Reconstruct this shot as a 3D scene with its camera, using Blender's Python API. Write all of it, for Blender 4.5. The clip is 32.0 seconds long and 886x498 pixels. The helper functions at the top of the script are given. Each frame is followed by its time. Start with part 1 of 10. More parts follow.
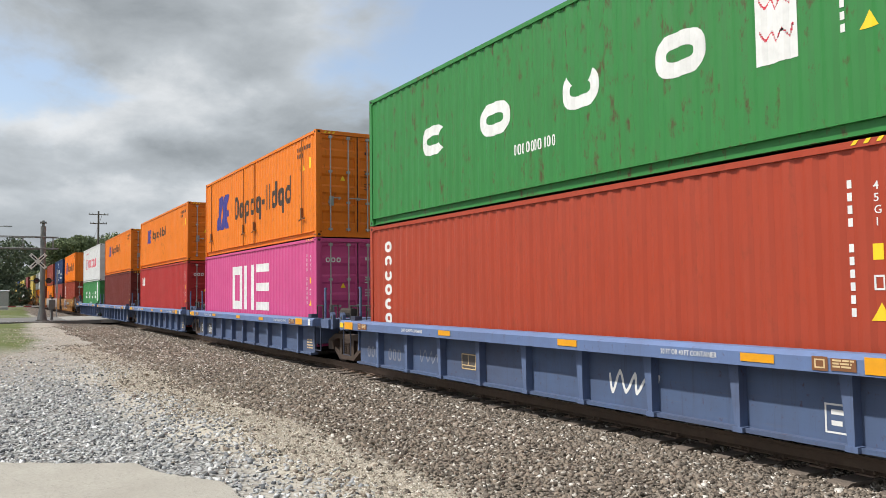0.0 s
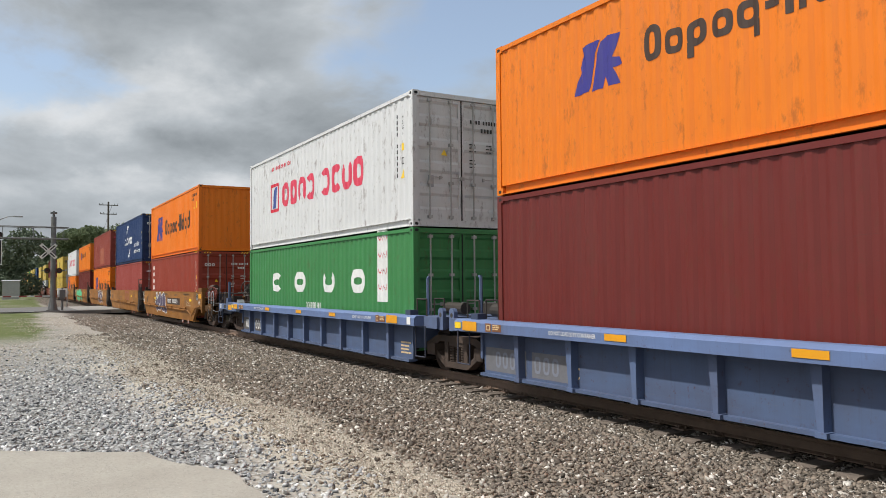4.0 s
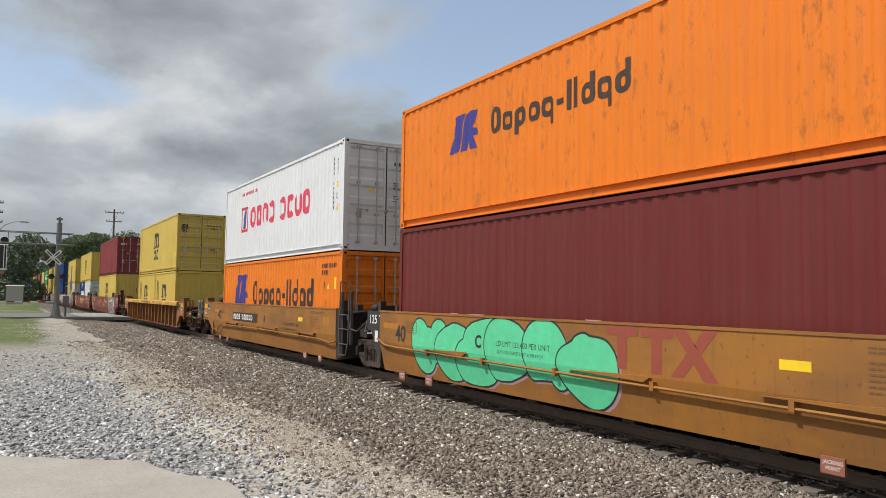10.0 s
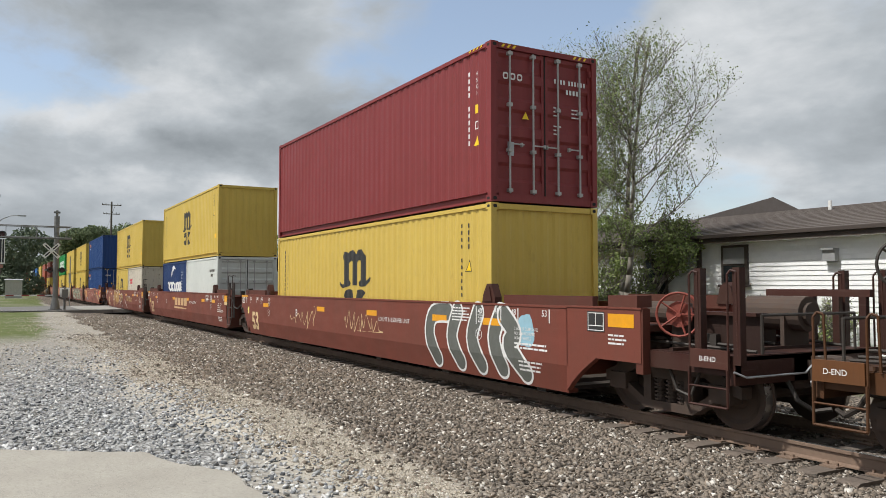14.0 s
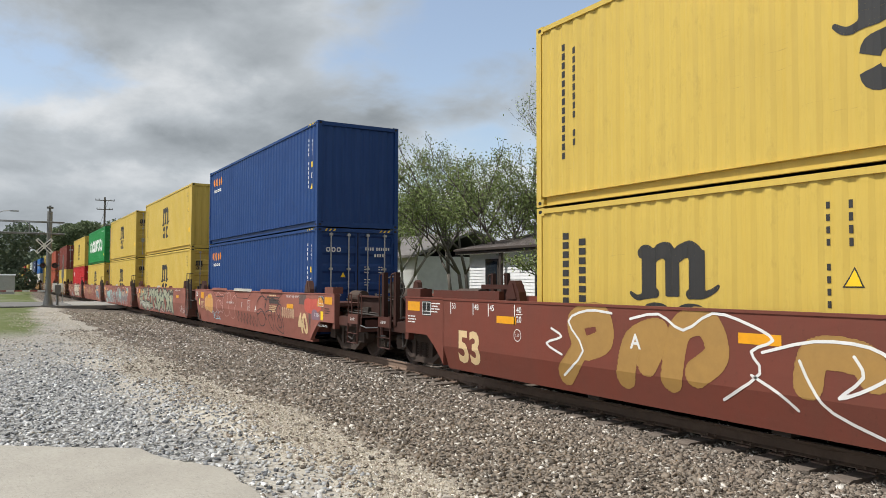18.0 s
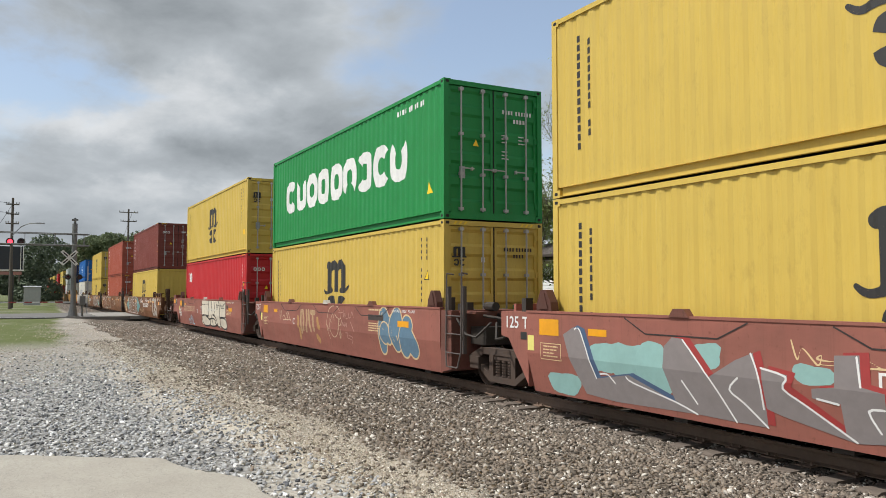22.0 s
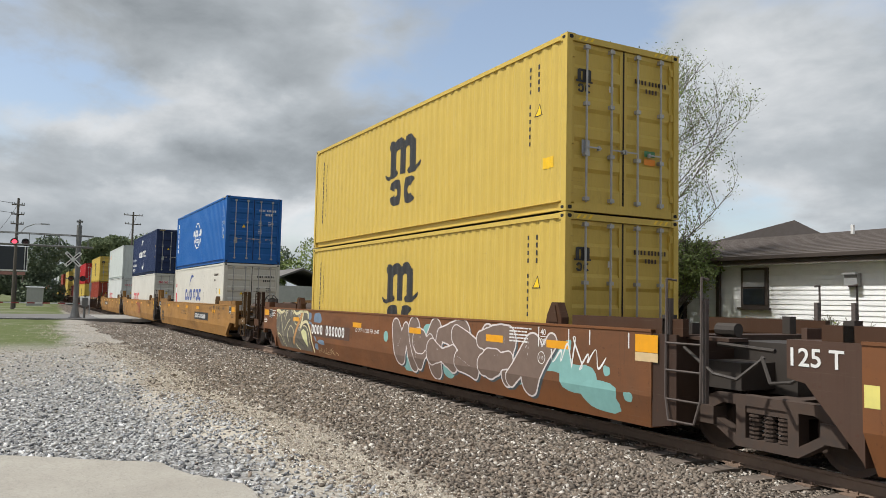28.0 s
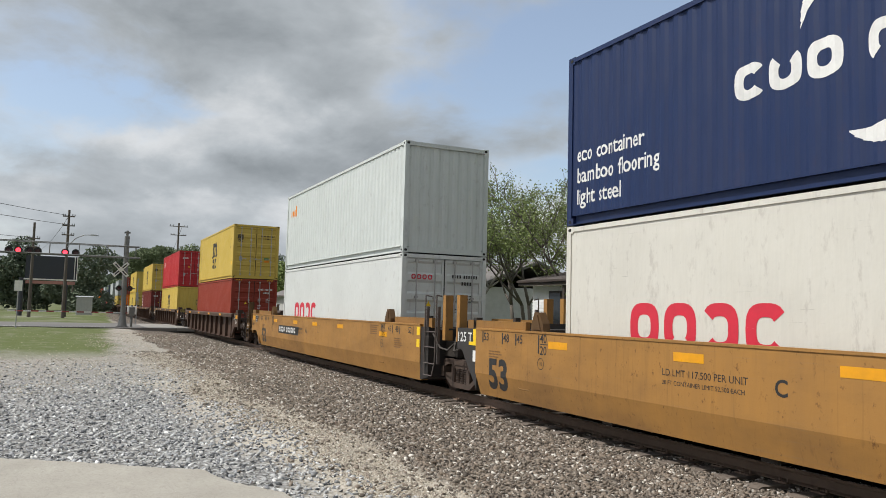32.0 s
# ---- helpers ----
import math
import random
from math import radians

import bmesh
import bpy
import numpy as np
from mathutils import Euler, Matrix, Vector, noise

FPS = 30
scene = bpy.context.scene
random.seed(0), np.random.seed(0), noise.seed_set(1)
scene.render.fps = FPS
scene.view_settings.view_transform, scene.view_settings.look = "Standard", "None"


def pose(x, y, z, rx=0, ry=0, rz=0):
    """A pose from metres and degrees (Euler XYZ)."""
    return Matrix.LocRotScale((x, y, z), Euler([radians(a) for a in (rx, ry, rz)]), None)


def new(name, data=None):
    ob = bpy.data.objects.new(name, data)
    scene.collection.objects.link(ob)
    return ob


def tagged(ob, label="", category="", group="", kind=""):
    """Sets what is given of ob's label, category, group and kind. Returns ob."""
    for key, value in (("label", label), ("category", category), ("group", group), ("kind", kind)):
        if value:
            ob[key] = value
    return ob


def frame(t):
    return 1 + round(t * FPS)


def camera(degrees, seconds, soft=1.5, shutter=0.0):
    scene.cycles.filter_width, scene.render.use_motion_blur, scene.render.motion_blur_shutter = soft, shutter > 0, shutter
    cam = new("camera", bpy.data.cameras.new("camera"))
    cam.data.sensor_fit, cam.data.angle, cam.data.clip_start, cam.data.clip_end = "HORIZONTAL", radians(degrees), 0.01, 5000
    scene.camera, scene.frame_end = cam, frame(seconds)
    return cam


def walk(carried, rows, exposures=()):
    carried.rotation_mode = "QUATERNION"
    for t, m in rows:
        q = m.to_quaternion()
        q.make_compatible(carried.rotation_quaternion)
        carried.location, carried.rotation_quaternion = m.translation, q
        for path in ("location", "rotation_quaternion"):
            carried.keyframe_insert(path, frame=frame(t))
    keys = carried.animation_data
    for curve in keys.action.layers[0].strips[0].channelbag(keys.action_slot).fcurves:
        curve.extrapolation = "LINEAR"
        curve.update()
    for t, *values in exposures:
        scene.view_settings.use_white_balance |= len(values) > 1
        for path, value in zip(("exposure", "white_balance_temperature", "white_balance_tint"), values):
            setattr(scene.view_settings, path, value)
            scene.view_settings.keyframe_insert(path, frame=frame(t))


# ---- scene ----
# ---- the camera: hand-held, turning a little on one spot ----
EYE_Z = 1.65


def eye(yaw, pitch, roll):
    return pose(0, 0, EYE_Z, 90 + pitch, roll, yaw)


cam = camera(59.52, 32.0, 0.8)
walk(cam, [
    (0, eye(59.64, 3.14, 0.69)), (0.5, eye(59.64, 3.13, 0.84)), (1, eye(59.62, 3.20, 0.79)), (1.5, eye(59.59, 3.05, 0.83)),
    (2, eye(59.59, 3.01, 0.47)), (2.5, eye(59.68, 2.84, 0.26)), (3, eye(59.81, 2.53, 0.39)), (3.5, eye(60.03, 2.41, 0.48)),
    (5.5, eye(60.83, 3.02, 0.28)), (6, eye(60.76, 3.00, 0.11)), (6.5, eye(60.55, 3.02, 0.10)), (7, eye(60.40, 3.13, 0.04)),
    (7.5, eye(60.29, 3.35, -0.16)), (8, eye(60.32, 3.47, -0.19)), (8.5, eye(60.38, 3.54, -0.32)), (9, eye(60.49, 3.54, -0.41)),
    (9.5, eye(60.54, 3.49, -0.43)), (10, eye(60.47, 3.60, -0.81)), (10.5, eye(60.40, 3.48, -0.75)), (11, eye(60.34, 3.31, -0.59)),
    (11.5, eye(60.34, 3.18, -0.43)), (12, eye(60.35, 3.08, -0.28)), (12.5, eye(60.36, 2.98, -0.10)), (13, eye(60.37, 2.91, -0.08)),
    (13.5, eye(60.39, 2.81, -0.01)), (15.5, eye(60.46, 2.44, -0.16)), (16, eye(60.49, 2.36, -0.13)), (16.5, eye(60.43, 2.30, -0.14)),
    (17, eye(60.23, 2.33, -0.17)), (17.5, eye(60.06, 2.41, -0.22)), (18, eye(59.97, 2.46, -0.17)), (18.5, eye(59.99, 2.51, -0.19)),
    (19, eye(60.03, 2.48, -0.21)), (19.5, eye(60.07, 2.33, -0.17)), (20, eye(60.11, 2.21, -0.06)), (20.5, eye(60.26, 2.37, -0.14)),
    (21, eye(60.60, 2.63, 0.04)), (21.5, eye(60.98, 2.97, 0.02)), (22, eye(61.47, 3.19, 0.04)), (22.5, eye(61.76, 3.10, 0.25)),
    (23, eye(62.04, 2.73, 0.62)), (23.5, eye(62.21, 2.30, 0.93)), (24, eye(62.21, 2.01, 0.96)), (24.5, eye(62.13, 1.78, 1.00)),
    (25, eye(61.98, 1.57, 1.04)), (25.5, eye(61.83, 1.56, 0.77)), (27.5, eye(61.61, 3.39, -0.91)), (28, eye(61.63, 3.91, -1.25)),
    (28.5, eye(62.01, 4.15, -0.96)), (29, eye(62.92, 4.25, -0.78)), (29.5, eye(63.92, 4.20, -0.59)), (30, eye(64.75, 4.19, -0.64)),
    (30.5, eye(64.97, 4.25, -0.80)), (31, eye(64.97, 4.39, -1.07)), (31.5, eye(64.83, 4.50, -1.23)), (32, eye(64.57, 4.63, -1.49))],
     [(0.0, 0.06), (1.0, -0.10), (3.0, -0.10), (6.0, -0.06), (7.4, 0.0), (8.0, 0.12), (9.0, -0.10), (11.0, -0.12), (16.0, -0.08), (18.2, -0.02), (19.0, 0.14), (20.0, 0.04), (21.0, -0.10), (22.0, -0.07), (23.0, -0.19), (24.0, -0.25), (25.0, -0.06), (28.0, -0.10), (32.0, -0.12)])
# metres that the train has gone, second by second
TRAVEL = (-0.07, 12.89, 25.75, 38.61, 51.52, 64.46, 77.45, 90.49, 103.56, 116.62, 129.68, 142.89, 156.15, 169.33, 182.56, 195.81, 209.09, 222.42, 235.75, 249.06, 262.34, 275.61, 288.81, 302.01, 315.38, 328.85, 342.35, 355.92, 369.54, 383.21, 397.00, 410.80, 424.56)

# ---- light: broken cloud, sun from behind the camera's left shoulder ----
SUN_TO = Vector((-0.20, -1.0, 1.48)).normalized()
sun = new("sun", bpy.data.lights.new("sun", "SUN"))
sun.data.energy, sun.data.angle, sun.data.color = 4.45, radians(1.5), (1.0, 0.985, 0.945)
sun.rotation_mode = "QUATERNION"
sun.rotation_quaternion = (-SUN_TO).to_track_quat("-Z", "Y")

world = bpy.data.worlds.new("sky")
scene.world = world
world.use_nodes = True
wn, wl = world.node_tree.nodes, world.node_tree.links
wn.clear()


def wnode(kind, **inputs):
    n = wn.new(kind)
    for k, v in inputs.items():
        n.inputs[k.replace("_", " ")].default_value = v
    return n


def wmath(op, a, b=None):
    n = wn.new("ShaderNodeMath")
    n.operation = op
    for i, v in enumerate((a, b)):
        if v is None:
            continue
        if hasattr(v, "is_linked"):
            wl.new(v, n.inputs[i])
        else:
            n.inputs[i].default_value = v
    return n.outputs[0]


def sky_world():
    sky = wn.new("ShaderNodeTexSky")
    sky.sky_type, sky.sun_disc = "NISHITA", False
    sky.sun_elevation = math.asin(SUN_TO.z)
    sky.sun_rotation = math.atan2(SUN_TO.x, SUN_TO.y)
    sky.air_density, sky.dust_density = 1.0, 2.0
    co = wn.new("ShaderNodeTexCoord")
    sep = wn.new("ShaderNodeSeparateXYZ")
    wl.new(co.outputs["Generated"], sep.inputs[0])
    # the cloud deck: directions met with a flat layer overhead, and lumps of cloud seen from the side
    h = wmath("ADD", wmath("MAXIMUM", sep.outputs[2], 0.0), 0.34)
    comb = wn.new("ShaderNodeCombineXYZ")
    wl.new(wmath("DIVIDE", sep.outputs[0], h), comb.inputs[0])
    wl.new(wmath("DIVIDE", sep.outputs[1], h), comb.inputs[1])

    def cloud_noise(source, scale, detail, rough, at, squash=1.0, distortion=0.15):
        m = wn.new("ShaderNodeMapping")
        m.inputs["Location"].default_value = at
        m.inputs["Scale"].default_value = (1, 1, squash)
        wl.new(source, m.inputs["Vector"])
        n = wnode("ShaderNodeTexNoise", Scale=scale, Detail=detail, Roughness=rough, Distortion=distortion)
        wl.new(m.outputs[0], n.inputs["Vector"])
        return n
    big = cloud_noise(comb.outputs[0], 1.45, 8.0, 0.50, (3.7, 1.9, 0.4)).outputs[0]
    fine = cloud_noise(comb.outputs[0], 1.9, 9.0, 0.54, (0, 0, 0)).outputs[0]
    lump = cloud_noise(co.outputs["Generated"], 7.0, 9.0, 0.56, (1.3, 0.2, 0.7), 2.1, 0.3).outputs[0]
    # edges of the masses are frayed by moving each direction a little
    fray = cloud_noise(co.outputs["Generated"], 5.0, 7.0, 0.60, (4.1, 2.2, 0.3), 1.6, 0.2).outputs[1]
    shift = wn.new("ShaderNodeVectorMath")
    shift.operation = "MULTIPLY_ADD"
    shift.inputs[1].default_value = (0.30, 0.30, 0.14)
    wl.new(fray, shift.inputs[0])
    back = wn.new("ShaderNodeVectorMath")
    back.operation = "SUBTRACT"
    back.inputs[1].default_value = (0.15, 0.15, 0.07)
    wl.new(co.outputs["Generated"], back.inputs[0])
    wl.new(back.outputs[0], shift.inputs[2])

    def mass(az, el, wide, high):
        """One where a cloud mass is thickest, nought outside it; all in degrees."""
        a, e = radians(az), radians(el)
        m = wn.new("ShaderNodeMapping")
        m.vector_type = "TEXTURE"
        m.inputs["Location"].default_value = (math.cos(a) * math.cos(e), math.sin(a) * math.cos(e), math.sin(e))
        m.inputs["Rotation"].default_value = (0, 0, a)
        m.inputs["Scale"].default_value = (0.5, 1.5 * radians(wide), 1.5 * radians(high))
        wl.new(shift.outputs[0], m.inputs["Vector"])
        ln = wn.new("ShaderNodeVectorMath")
        ln.operation = "LENGTH"
        wl.new(m.outputs[0], ln.inputs[0])
        r = wn.new("ShaderNodeMapRange")
        r.interpolation_type = "SMOOTHSTEP"
        for key, v in (("From Min", 0.0), ("From Max", 1.0), ("To Min", 1.0), ("To Max", 0.0)):
            r.inputs[key].default_value = v
        wl.new(ln.outputs["Value"], r.inputs["Value"])
        return r.outputs[0]
    # grey masses (above nought) and sunlit heads (below): azimuth, elevation, width, height, weight
    depth = wmath("ADD", wmath("MULTIPLY", fine, 0.45), wmath("ADD", wmath("MULTIPLY", big, 0.25), wmath("MULTIPLY", lump, 0.30)))
    for az, el, wide, high, w in ((169.0, 17.9, 21, 5, 0.055), (159.7, 11.3, 11, 2.8, 0.07), (173.6, 9.3, 12, 2.2, 0.09), (177.8, 11.0, 8, 2.3, -0.10), (167.4, 13.7, 6, 2.6, -0.10), (131.0, 14.1, 17, 11, -0.045), (168.8, 6.9, 20, 2.6, -0.08), (154.3, 7.5, 16, 3, -0.06)):
        depth = wmath("ADD", depth, wmath("MULTIPLY", mass(az, el, wide, high), w))
    # gaps of clear sky
    thick = wmath("ADD", wmath("MULTIPLY", big, 0.7), wmath("MULTIPLY", lump, 0.3))
    for az, el, wide, high, w in ((148.0, 17.6, 8, 6, 0.13), (178.5, 13.6, 7, 1.8, 0.12), (140.9, 19.7, 6, 3, 0.08)):
        thick = wmath("SUBTRACT", thick, wmath("MULTIPLY", mass(az, el, wide, high), w))
    cover = wn.new("ShaderNodeMapRange")
    cover.interpolation_type = "SMOOTHSTEP"
    cover.inputs["From Min"].default_value, cover.inputs["From Max"].default_value = 0.36, 0.52
    wl.new(thick, cover.inputs["Value"])
    ramp = wn.new("ShaderNodeValToRGB")
    ramp.color_ramp.elements[0].position, ramp.color_ramp.elements[0].color = 0.36, (0.82, 0.84, 0.86, 1)
    ramp.color_ramp.elements[1].position, ramp.color_ramp.elements[1].color = 0.66, (0.275, 0.305, 0.33, 1)
    mid = ramp.color_ramp.elements.new(0.50)
    mid.color = (0.50, 0.54, 0.575, 1)
    wl.new(depth, ramp.inputs[0])
    blue = wnode("ShaderNodeVectorMath")
    blue.operation = "SCALE"
    wl.new(sky.outputs[0], blue.inputs[0])
    blue.inputs["Scale"].default_value = 0.15
    veil = wn.new("ShaderNodeVectorMath")
    veil.operation = "ADD"
    veil.inputs[1].default_value = (0.13, 0.135, 0.13)
    wl.new(blue.outputs[0], veil.inputs[0])
    mix = wn.new("ShaderNodeMix")
    mix.data_type = "RGBA"
    wl.new(cover.outputs[0], mix.inputs["Factor"])
    wl.new(veil.outputs[0], mix.inputs["A"])
    wl.new(ramp.outputs[0], mix.inputs["B"])
    bg = wn.new("ShaderNodeBackground")
    bg.inputs["Strength"].default_value = 1.02
    wl.new(mix.outputs["Result"], bg.inputs["Color"])
    out = wn.new("ShaderNodeOutputWorld")
    wl.new(bg.outputs[0], out.inputs["Surface"])


sky_world()

# ---- materials ----
MATS = {}


def lin(r, g, b):
    """Linear colour from 0-255 values."""
    return tuple((c / 255 / 12.92) if c < 10.3 else ((c / 255 + 0.055) / 1.055) ** 2.4 for c in (r, g, b)) + (1.0,)


class Nodes:
    def __init__(self, name):
        self.m = bpy.data.materials.new(name)
        self.m.use_nodes = True
        self.t = self.m.node_tree
        self.b = self.t.nodes["Principled BSDF"]

    def add(self, kind, **inputs):
        n = self.t.nodes.new(kind)
        for k, v in inputs.items():
            self.set(n.inputs[k.replace("_", " ")], v)
        return n

    def set(self, socket, v):
        if hasattr(v, "is_linked"):
            self.t.links.new(v, socket)
        else:
            socket.default_value = v

    def obj(self, sx=1, sy=1, sz=1, rnd=True):
        co = self.t.nodes.new("ShaderNodeTexCoord").outputs["Object"]
        mp = self.add("ShaderNodeMapping", Vector=co, Scale=(sx, sy, sz))
        if rnd:
            info = self.t.nodes.new("ShaderNodeObjectInfo")
            cx = self.add("ShaderNodeVectorMath")
            cx.operation = "SCALE"
            cx.inputs[0].default_value = (37, 23, 11)
            self.set(cx.inputs["Scale"], info.outputs["Random"])
            self.set(mp.inputs["Location"], cx.outputs[0])
        return mp.outputs[0]

    def world_pos(self, sx=1, sy=1, sz=1):
        g = self.t.nodes.new("ShaderNodeNewGeometry").outputs["Position"]
        return self.add("ShaderNodeMapping", Vector=g, Scale=(sx, sy, sz)).outputs[0]

    def noise(self, vec, scale, detail=5.0, rough=0.6, dist=0.0):
        return self.add("ShaderNodeTexNoise", Vector=vec, Scale=scale, Detail=detail, Roughness=rough, Distortion=dist).outputs[0]

    def span(self, v, a, b, c=0.0, d=1.0):
        n = self.add("ShaderNodeMapRange")
        for k, x in (("Value", v), ("From Min", a), ("From Max", b), ("To Min", c), ("To Max", d)):
            self.set(n.inputs[k], x)
        return n.outputs[0]

    def mix(self, f, a, b, mode="MIX"):
        n = self.add("ShaderNodeMix")
        n.data_type, n.blend_type = "RGBA", mode
        self.set(n.inputs["Factor"], f), self.set(n.inputs["A"], a), self.set(n.inputs["B"], b)
        return n.outputs["Result"]

    def math(self, op, a, b=0.0):
        n = self.add("ShaderNodeMath")
        n.operation = op
        self.set(n.inputs[0], a), self.set(n.inputs[1], b)
        return n.outputs[0]

    def bump(self, h, strength=0.3, distance=0.01):
        n = self.add("ShaderNodeBump", Height=h, Strength=strength, Distance=distance)
        self.set(self.b.inputs["Normal"], n.outputs[0])

    def done(self, color=None, rough=0.6, metal=0.0, spec=None):
        if color is not None:
            self.set(self.b.inputs["Base Color"], color)
        self.set(self.b.inputs["Roughness"], rough)
        self.set(self.b.inputs["Metallic"], metal)
        if spec is not None:
            self.set(self.b.inputs["Specular IOR Level"], spec)
        return self.m


def container_paint():
    """Weathered enamel in the object's own colour; the colour's alpha tells how rusty it is."""
    n = Nodes("container_paint")
    info = n.t.nodes.new("ShaderNodeObjectInfo")
    streak = n.noise(n.obj(5, 5, 0.35), 1.0, 6, 0.65)
    blot = n.noise(n.obj(0.6, 0.6, 0.8), 1.0, 4, 0.55)
    spots = n.noise(n.obj(9, 9, 4), 1.0, 5, 0.7)
    c = n.mix(n.span(streak, 0.3, 0.75, 0, 0.30), info.outputs["Color"], n.mix(0.06, n.mix(0.5, info.outputs["Color"], info.outputs["Color"], "SCREEN"), (0.50, 0.47, 0.42, 1)))
    c = n.mix(n.span(blot, 0.35, 0.8, 0, 0.26), c, n.mix(0.38, c, (0.05, 0.040, 0.032, 1)))
    film = n.noise(n.obj(26, 26, 2.0), 1.0, 4, 0.7)
    c = n.mix(n.span(film, 0.42, 0.75, 0, 0.16), c, n.mix(0.35, c, (0.07, 0.058, 0.045, 1)))
    rust_at = n.math("MULTIPLY", n.span(n.math("ADD", n.math("MULTIPLY", spots, 0.6), n.math("MULTIPLY", streak, 0.4)), 0.545, 0.64), info.outputs["Alpha"])
    c = n.mix(rust_at, c, (0.10, 0.035, 0.015, 1))
    c = n.mix(1.0, c, (0.84, 0.84, 0.85, 1), "MULTIPLY")
    scuff = n.noise(n.obj(1.2, 1.2, 34), 1.0, 5, 0.75)
    c = n.mix(n.math("MULTIPLY", n.span(scuff, 0.64, 0.70), n.span(blot, 0.5, 0.62)), c, n.mix(0.35, c, (0.05, 0.042, 0.036, 1)))
    n.bump(n.noise(n.obj(2.6, 2.6, 1.5), 1.0, 4, 0.55), 0.45, 0.03)
    return n.done(c, n.span(blot, 0.3, 0.7, 0.42, 0.62), spec=0.35)


def car_paint():
    """Dirty railcar enamel in the object's own colour, with road dust and rust; alpha tells how dirty."""
    n = Nodes("railcar_paint")
    info = n.t.nodes.new("ShaderNodeObjectInfo")
    streak = n.noise(n.obj(3.0, 3.0, 0.5), 1.0, 6, 0.65)
    blot = n.noise(n.obj(0.45, 0.6, 1.2), 1.0, 5, 0.6)
    grit = n.noise(n.obj(14, 14, 10), 1.0, 5, 0.7)
    c = n.mix(n.span(streak, 0.35, 0.75, 0, 0.5), info.outputs["Color"], n.mix(0.45, info.outputs["Color"], (0.10, 0.075, 0.055, 1)))
    c = n.mix(n.math("MULTIPLY", n.span(blot, 0.42, 0.72), info.outputs["Alpha"]), c, n.mix(0.6, c, (0.075, 0.05, 0.035, 1)))
    c = n.mix(n.math("MULTIPLY", n.span(grit, 0.60, 0.72), info.outputs["Alpha"]), c, (0.09, 0.035, 0.018, 1))
    c = n.mix(1.0, c, (0.84, 0.84, 0.85, 1), "MULTIPLY")
    scrape = n.noise(n.obj(0.7, 0.7, 22), 1.0, 6, 0.75)
    c = n.mix(n.math("MULTIPLY", n.span(scrape, 0.60, 0.70, 0, 0.55), info.outputs["Alpha"]), c, n.mix(0.5, c, (0.20, 0.16, 0.12, 1)))
    run = n.noise(n.obj(16, 16, 0.7), 1.0, 4, 0.7)
    c = n.mix(n.math("MULTIPLY", n.span(run, 0.56, 0.72, 0, 0.55), info.outputs["Alpha"]), c, n.mix(0.6, c, (0.05, 0.03, 0.02, 1)))
    n.bump(n.math("ADD", grit, n.math("MULTIPLY", blot, 2.0)), 0.3, 0.008)
    return n.done(c, n.span(blot, 0.3, 0.7, 0.5, 0.8), spec=0.3)


def plain(name, color, rough=0.6, metal=0.0, vary=0.25, scale=6.0, bump=0.15, dirt=(0.06, 0.05, 0.04, 1)):
    """A paint or metal with grain and some grime."""
    if name in MATS:
        return MATS[name]
    n = Nodes(name)
    a = n.noise(n.obj(1, 1, 1), scale, 6, 0.65)
    b = n.noise(n.obj(1, 1, 1), scale * 0.13, 4, 0.6)
    c = n.mix(n.span(a, 0.35, 0.75, 0, vary), color, n.mix(0.6, color, dirt))
    c = n.mix(n.span(b, 0.4, 0.75, 0, vary), c, n.mix(0.5, color, dirt))
    n.bump(a, bump, 0.004)
    MATS[name] = n.done(c, n.span(a, 0.3, 0.7, max(0.05, rough - 0.1), min(1.0, rough + 0.1)), metal)
    return MATS[name]


def glow(name, color, strength):
    n = Nodes(name)
    n.set(n.b.inputs["Emission Color"], color)
    n.set(n.b.inputs["Emission Strength"], strength)
    return n.done(color, 0.4)


PAINT, CAR = container_paint(), car_paint()
WHITE = plain("white_marking", (0.78, 0.77, 0.74, 1), 0.55, vary=0.3)
BLACK = plain("black_marking", (0.025, 0.024, 0.023, 1), 0.55, vary=0.15)
BROWNINK = plain("brown_black_marking", (0.040, 0.019, 0.010, 1), 0.6, vary=0.2)
NAVY = plain("navy_marking", lin(52, 47, 130), 0.5, vary=0.25)
BLUEINK = plain("blue_marking", lin(60, 84, 150), 0.5, vary=0.25)
REDINK = plain("red_marking", lin(206, 40, 62), 0.5, vary=0.2)
PINKINK = plain("cherry_marking", lin(214, 60, 86), 0.5, vary=0.2)
ORANGEINK = plain("orange_marking", lin(236, 140, 20), 0.5, vary=0.2)
YELLOWINK = plain("yellow_marking", lin(240, 200, 30), 0.5, vary=0.15)
REFLECTOR = plain("amber_reflector", lin(232, 160, 20), 0.35, vary=0.3)
CREAM = plain("cream_marking", lin(214, 186, 140), 0.6, vary=0.3)
PALEBLUE = plain("pale_blue_spray", lin(150, 190, 205), 0.6, vary=0.3)
MINT = plain("mint_spray", lin(90, 205, 150), 0.6, vary=0.3)
PURPLE = plain("purple_spray", lin(78, 66, 92), 0.6, vary=0.3)
SILVER = plain("silver_spray", lin(186, 184, 176), 0.5, vary=0.35)
TANPATCH = plain("faded_brown_patch", lin(168, 92, 66), 0.6, vary=0.4)
GALV = plain("galvanised_steel", (0.42, 0.43, 0.44, 1), 0.45, 0.6, vary=0.35)
DARK = plain("greasy_black_steel", (0.042, 0.034, 0.028, 1), 0.65, 0.2, vary=0.5)
